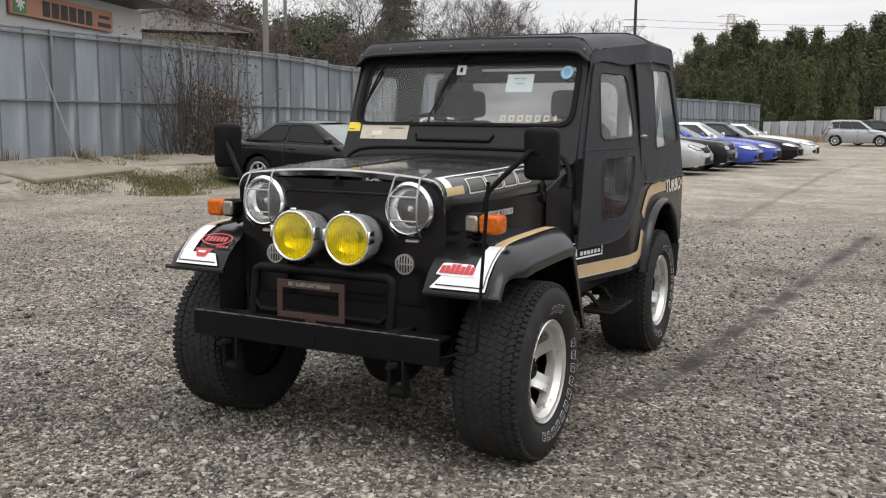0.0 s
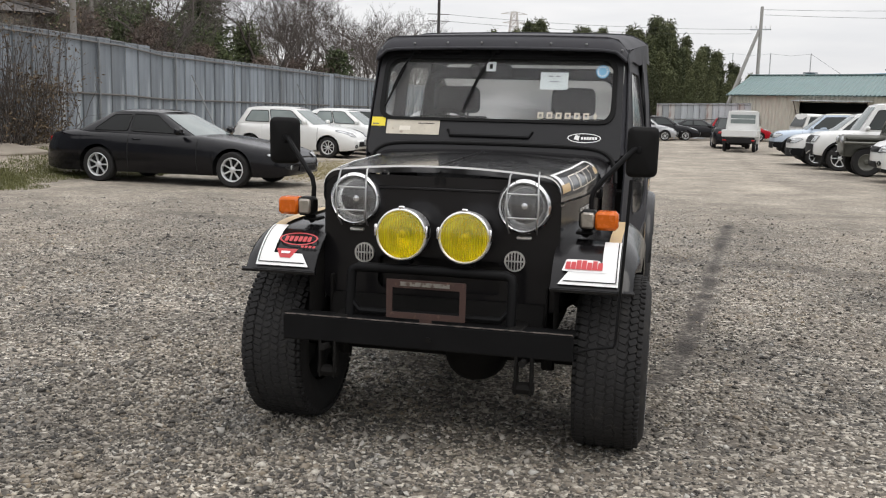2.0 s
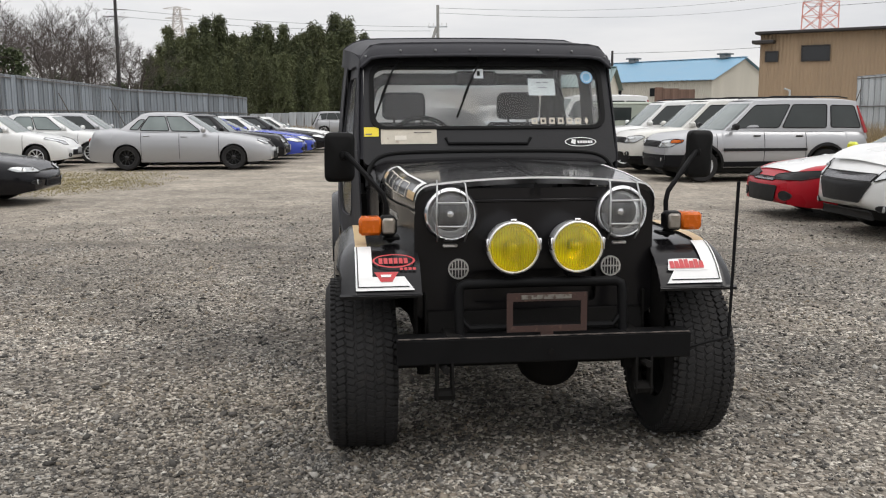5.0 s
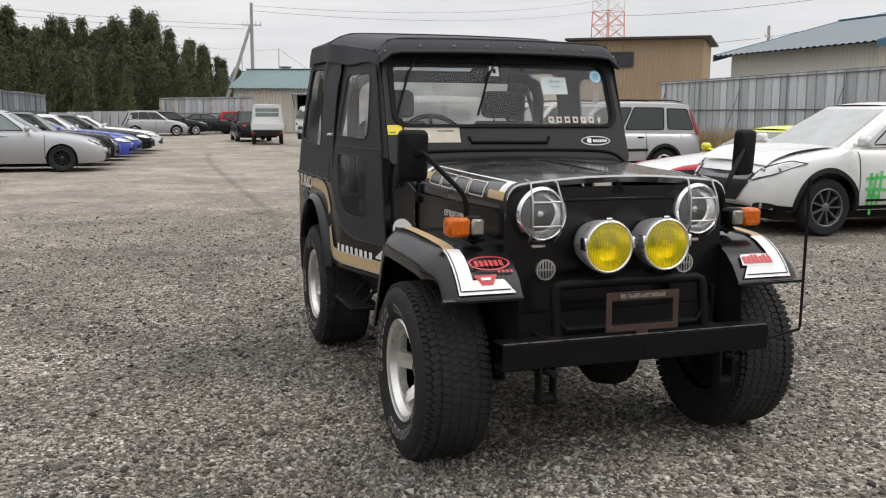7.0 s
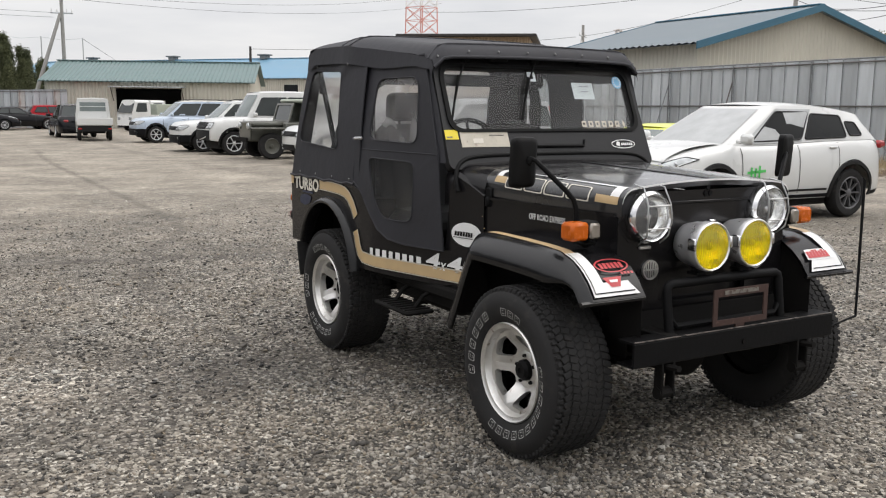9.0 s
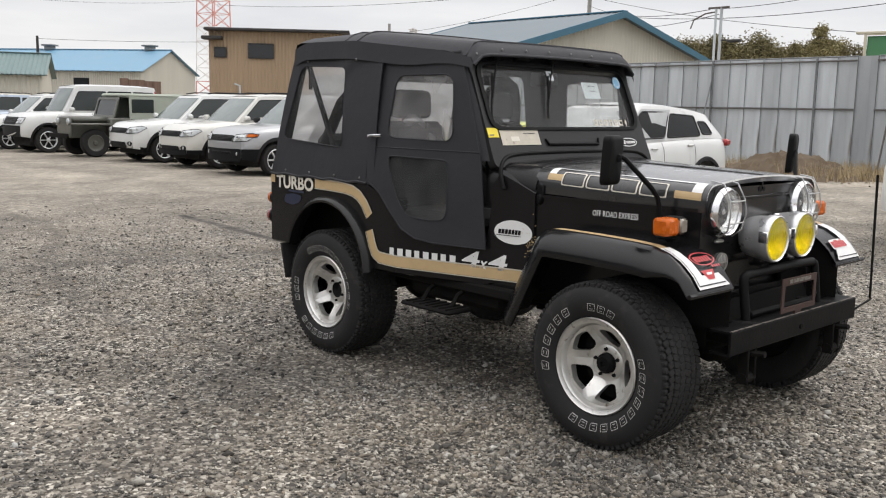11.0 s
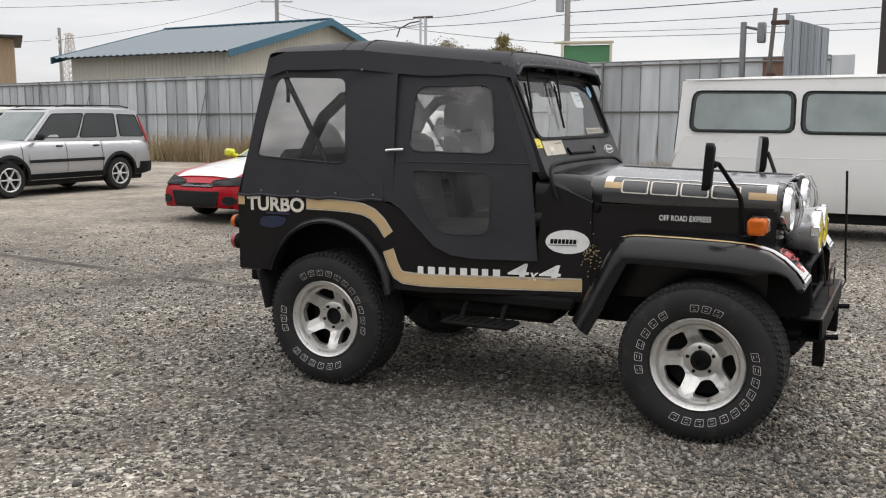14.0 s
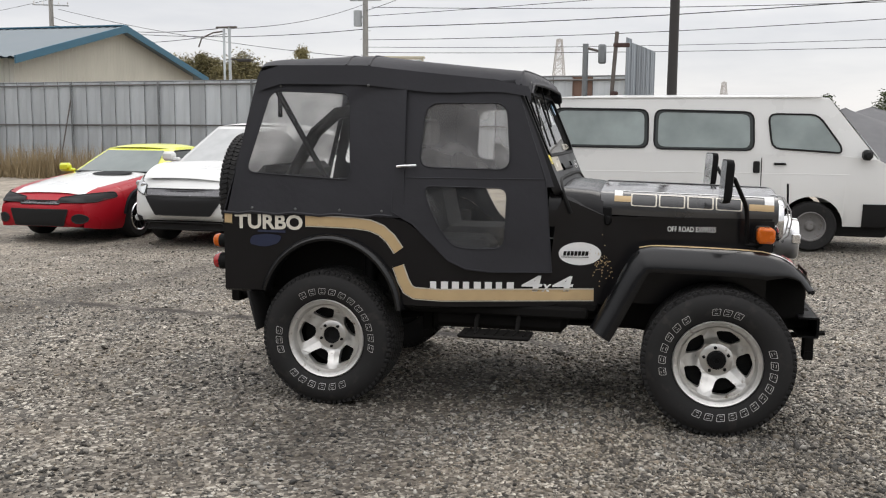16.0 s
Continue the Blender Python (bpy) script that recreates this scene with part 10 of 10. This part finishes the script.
tips = []
for k in range(110):
    x0, y0 = rn.gauss(0, 0.10), rn.gauss(0, 0.72)
    hgt = rn.uniform(1.2, 3.3)
    pts = [Vector((x0, y0, 0))]
    for i in range(5):
        pts.append(pts[-1] + Vector((rn.gauss(0.02, 0.07), rn.gauss(0.10 * (1 if y0 > 0 else -1) * rn.random(), 0.16), hgt / 5)))
    g.tube(pts, [0.012, 0.010, 0.008, 0.006, 0.004, 0.002], 4, False)
    tips += [pts[-1], pts[-2], pts[-3]]
    for i in range(5):
        q = pts[rn.randrange(1, 5)]
        g.tube([q, q + Vector((rn.gauss(0, 0.12), rn.gauss(0, 0.30), rn.uniform(0.0, 0.45)))], [0.005, 0.002], 3, False)
part("branchwork", g, BARK, sh, "", 0)
part("foliage", leaves("foliage", [(0.05, rn.gauss(0.35, 0.55), rn.uniform(0.1, 1.5)) for _ in range(150)] + [tuple(t) for t in tips[::6]], (0.10, 0.16, 0.14), 12, 0.09, LEAF_BROWN, rg, 0.2), LEAF_BROWN, sh)


def tufts(name, label, spots, blade, h, material, seed, category="grass"):
    """Blades of grass in clumps, joined in one mesh."""
    r = np.random.default_rng(seed)
    v = []
    for x, y, rad, n in spots:
        a, d = r.uniform(0, 2 * np.pi, n), rad * np.sqrt(r.uniform(0, 1, n))
        px, py = x + d * np.cos(a), y + d * np.sin(a) * 1.3
        hh, la, w = h * r.uniform(0.4, 1.2, n), r.uniform(0, 2 * np.pi, n), blade * r.uniform(0.6, 1.3, n)
        lean = r.uniform(0.1, 0.7, n)
        for i in range(n):
            z = ground_z(px[i], py[i]) - 0.01 if -14 < px[i] < 16 and py[i] < 60 else -0.01
            c, s = math.cos(la[i]), math.sin(la[i])
            tip = (px[i] + c * lean[i] * hh[i], py[i] + s * lean[i] * hh[i], z + hh[i])
            v += [(px[i] - s * w[i], py[i] + c * w[i], z), (px[i] + s * w[i], py[i] - c * w[i], z), tip]
    me = bpy.data.meshes.new(name)
    me.from_pydata(v, [], np.arange(len(v)).reshape(-1, 3).tolist())
    me.materials.append(material)
    tagged(new(name, me), label, category, kind="stuff")


rn = random.Random(9)
tufts("dry_grass", "tall straw-coloured dry grass along the steel fence", [(19.5 + rn.uniform(-0.9, 0.5), y + rn.uniform(-0.4, 0.4), 0.55, 260) for y in lin(14.0, 33.0, 44)], 0.011, 0.92, STRAW, 31)
tufts("low_dry_grass", "short sparse dry grass at the foot of the steel fence", [(19.6 + rn.uniform(-0.6, 0.3), y + rn.uniform(-0.4, 0.4), 0.5, 130) for y in lin(1.5, 15.0, 26)] + [(17.5 + rn.uniform(-0.8, 0.8), rn.uniform(7.0, 11.0), 0.8, 200) for _ in range(12)], 0.010, 0.34, STRAW, 37)
tufts("green_grass", "patchy short green and yellow grass beside the fence", [(rn.uniform(-13.0, -10.6), rn.uniform(7, 19), 0.55, 800) for _ in range(34)] + [(rn.uniform(-11.4, -9.6), rn.uniform(8.5, 13.5), 0.5, 900) for _ in range(26)] + [(rn.uniform(-12.9, -11.5), rn.uniform(19, 33), 0.5, 160) for _ in range(16)], 0.0065, 0.062, GRASS, 32)
tufts("weeds", "low weeds and dead leaves at the fence foot", [(-13.15 + rn.uniform(0, 0.3), rn.uniform(4, 32), 0.22, 60) for _ in range(26)], 0.010, 0.30, LEAF_BROWN, 33)
tufts("far_grass", "brown dead grass along the far fence", [(rn.uniform(-8, 6), 62.5 + rn.uniform(-1.5, 1), 0.8, 120) for _ in range(40)] + [(rn.uniform(-12, -7), rn.uniform(44, 58), 0.8, 100) for _ in range(18)], 0.02, 0.5, STRAW, 34)
rn5 = random.Random(55)
tufts("yard_grass", "thin trodden yellow-green grass in the gravel before the parked row", [(lerp(-8.6, -5.0, rn5.random()), lerp(13.6, 19.6, rn5.random()), 0.7, 220) for _ in range(60)], 0.016, 0.032, YARD_GRASS, 36)

# dead-grass heap by the east fence
hp = M().grid(lambda x, y: Vector((17.6 + x, 8.8 + y, max(0.62 * math.exp(-(x * x) / 1.2 - (y * y) / 2.2) + 0.16 * noise.noise((x * 4, y * 4, 1)) + 0.09 * noise.noise((x * 9, y * 9, 2)) - 0.08, -0.05))), lin(-2, 2, 40), lin(-3.4, 3.4, 66))
solid("straw_mound", hp, mat("dead_grass", (0.10, 0.072, 0.045), 0.95, vary=0.35, scale=9, grain=0.9, gscale=30), "brown heap of cut dead grass before the fence", "heap")
# broken concrete slabs by the west fence
for k, (x, y, sx, sy, a) in enumerate(((-12.2, 8.4, 1.7, 2.6, 8), (-12.5, 11.6, 1.3, 2.2, -5), (-12.0, 6.0, 1.6, 1.5, 14), (-12.6, 14.2, 1.0, 1.6, 4))):
    solid("concrete_slab", M().box((0, 0, 0), (sx, sy, 0.12), 0.03), mat("worn_concrete", (0.235, 0.205, 0.165), 0.9, vary=0.4, scale=3, grain=0.4) if k == 0 else bpy.data.materials["worn_concrete"], "worn broken concrete slab by the fence", "slab", "slabs", at=pose(x, y, ground_z(x, y) - 0.035, 1.0, 7.0, a))
# gravel heaps beyond the van
for x, y, r_, h in ((50, -8.5, 7.0, 2.9), (57, -3.0, 6.0, 2.7), (62, -12, 9.0, 3.3), (48, -17, 6.0, 2.2)):
    hp = M().grid(lambda u, a: Vector((r_ * u * math.cos(a), r_ * u * math.sin(a), h * (1 - u) ** 0.9 + 0.10 * noise.noise((u * 6, a * 2, x)))), lin(0.0, 1.0, 12), lin(0, 2 * math.pi, 33))
    solid("earth_mound", hp, mat("dark_grey_crushed_rock", (0.12, 0.12, 0.125), 0.9, vary=0.25, scale=2, grain=0.8, gscale=12) if x == 50 else bpy.data.materials["dark_grey_crushed_rock"], "heap of dark grey crushed rock", "heap", "gravel heaps", at=pose(x, y, 0))
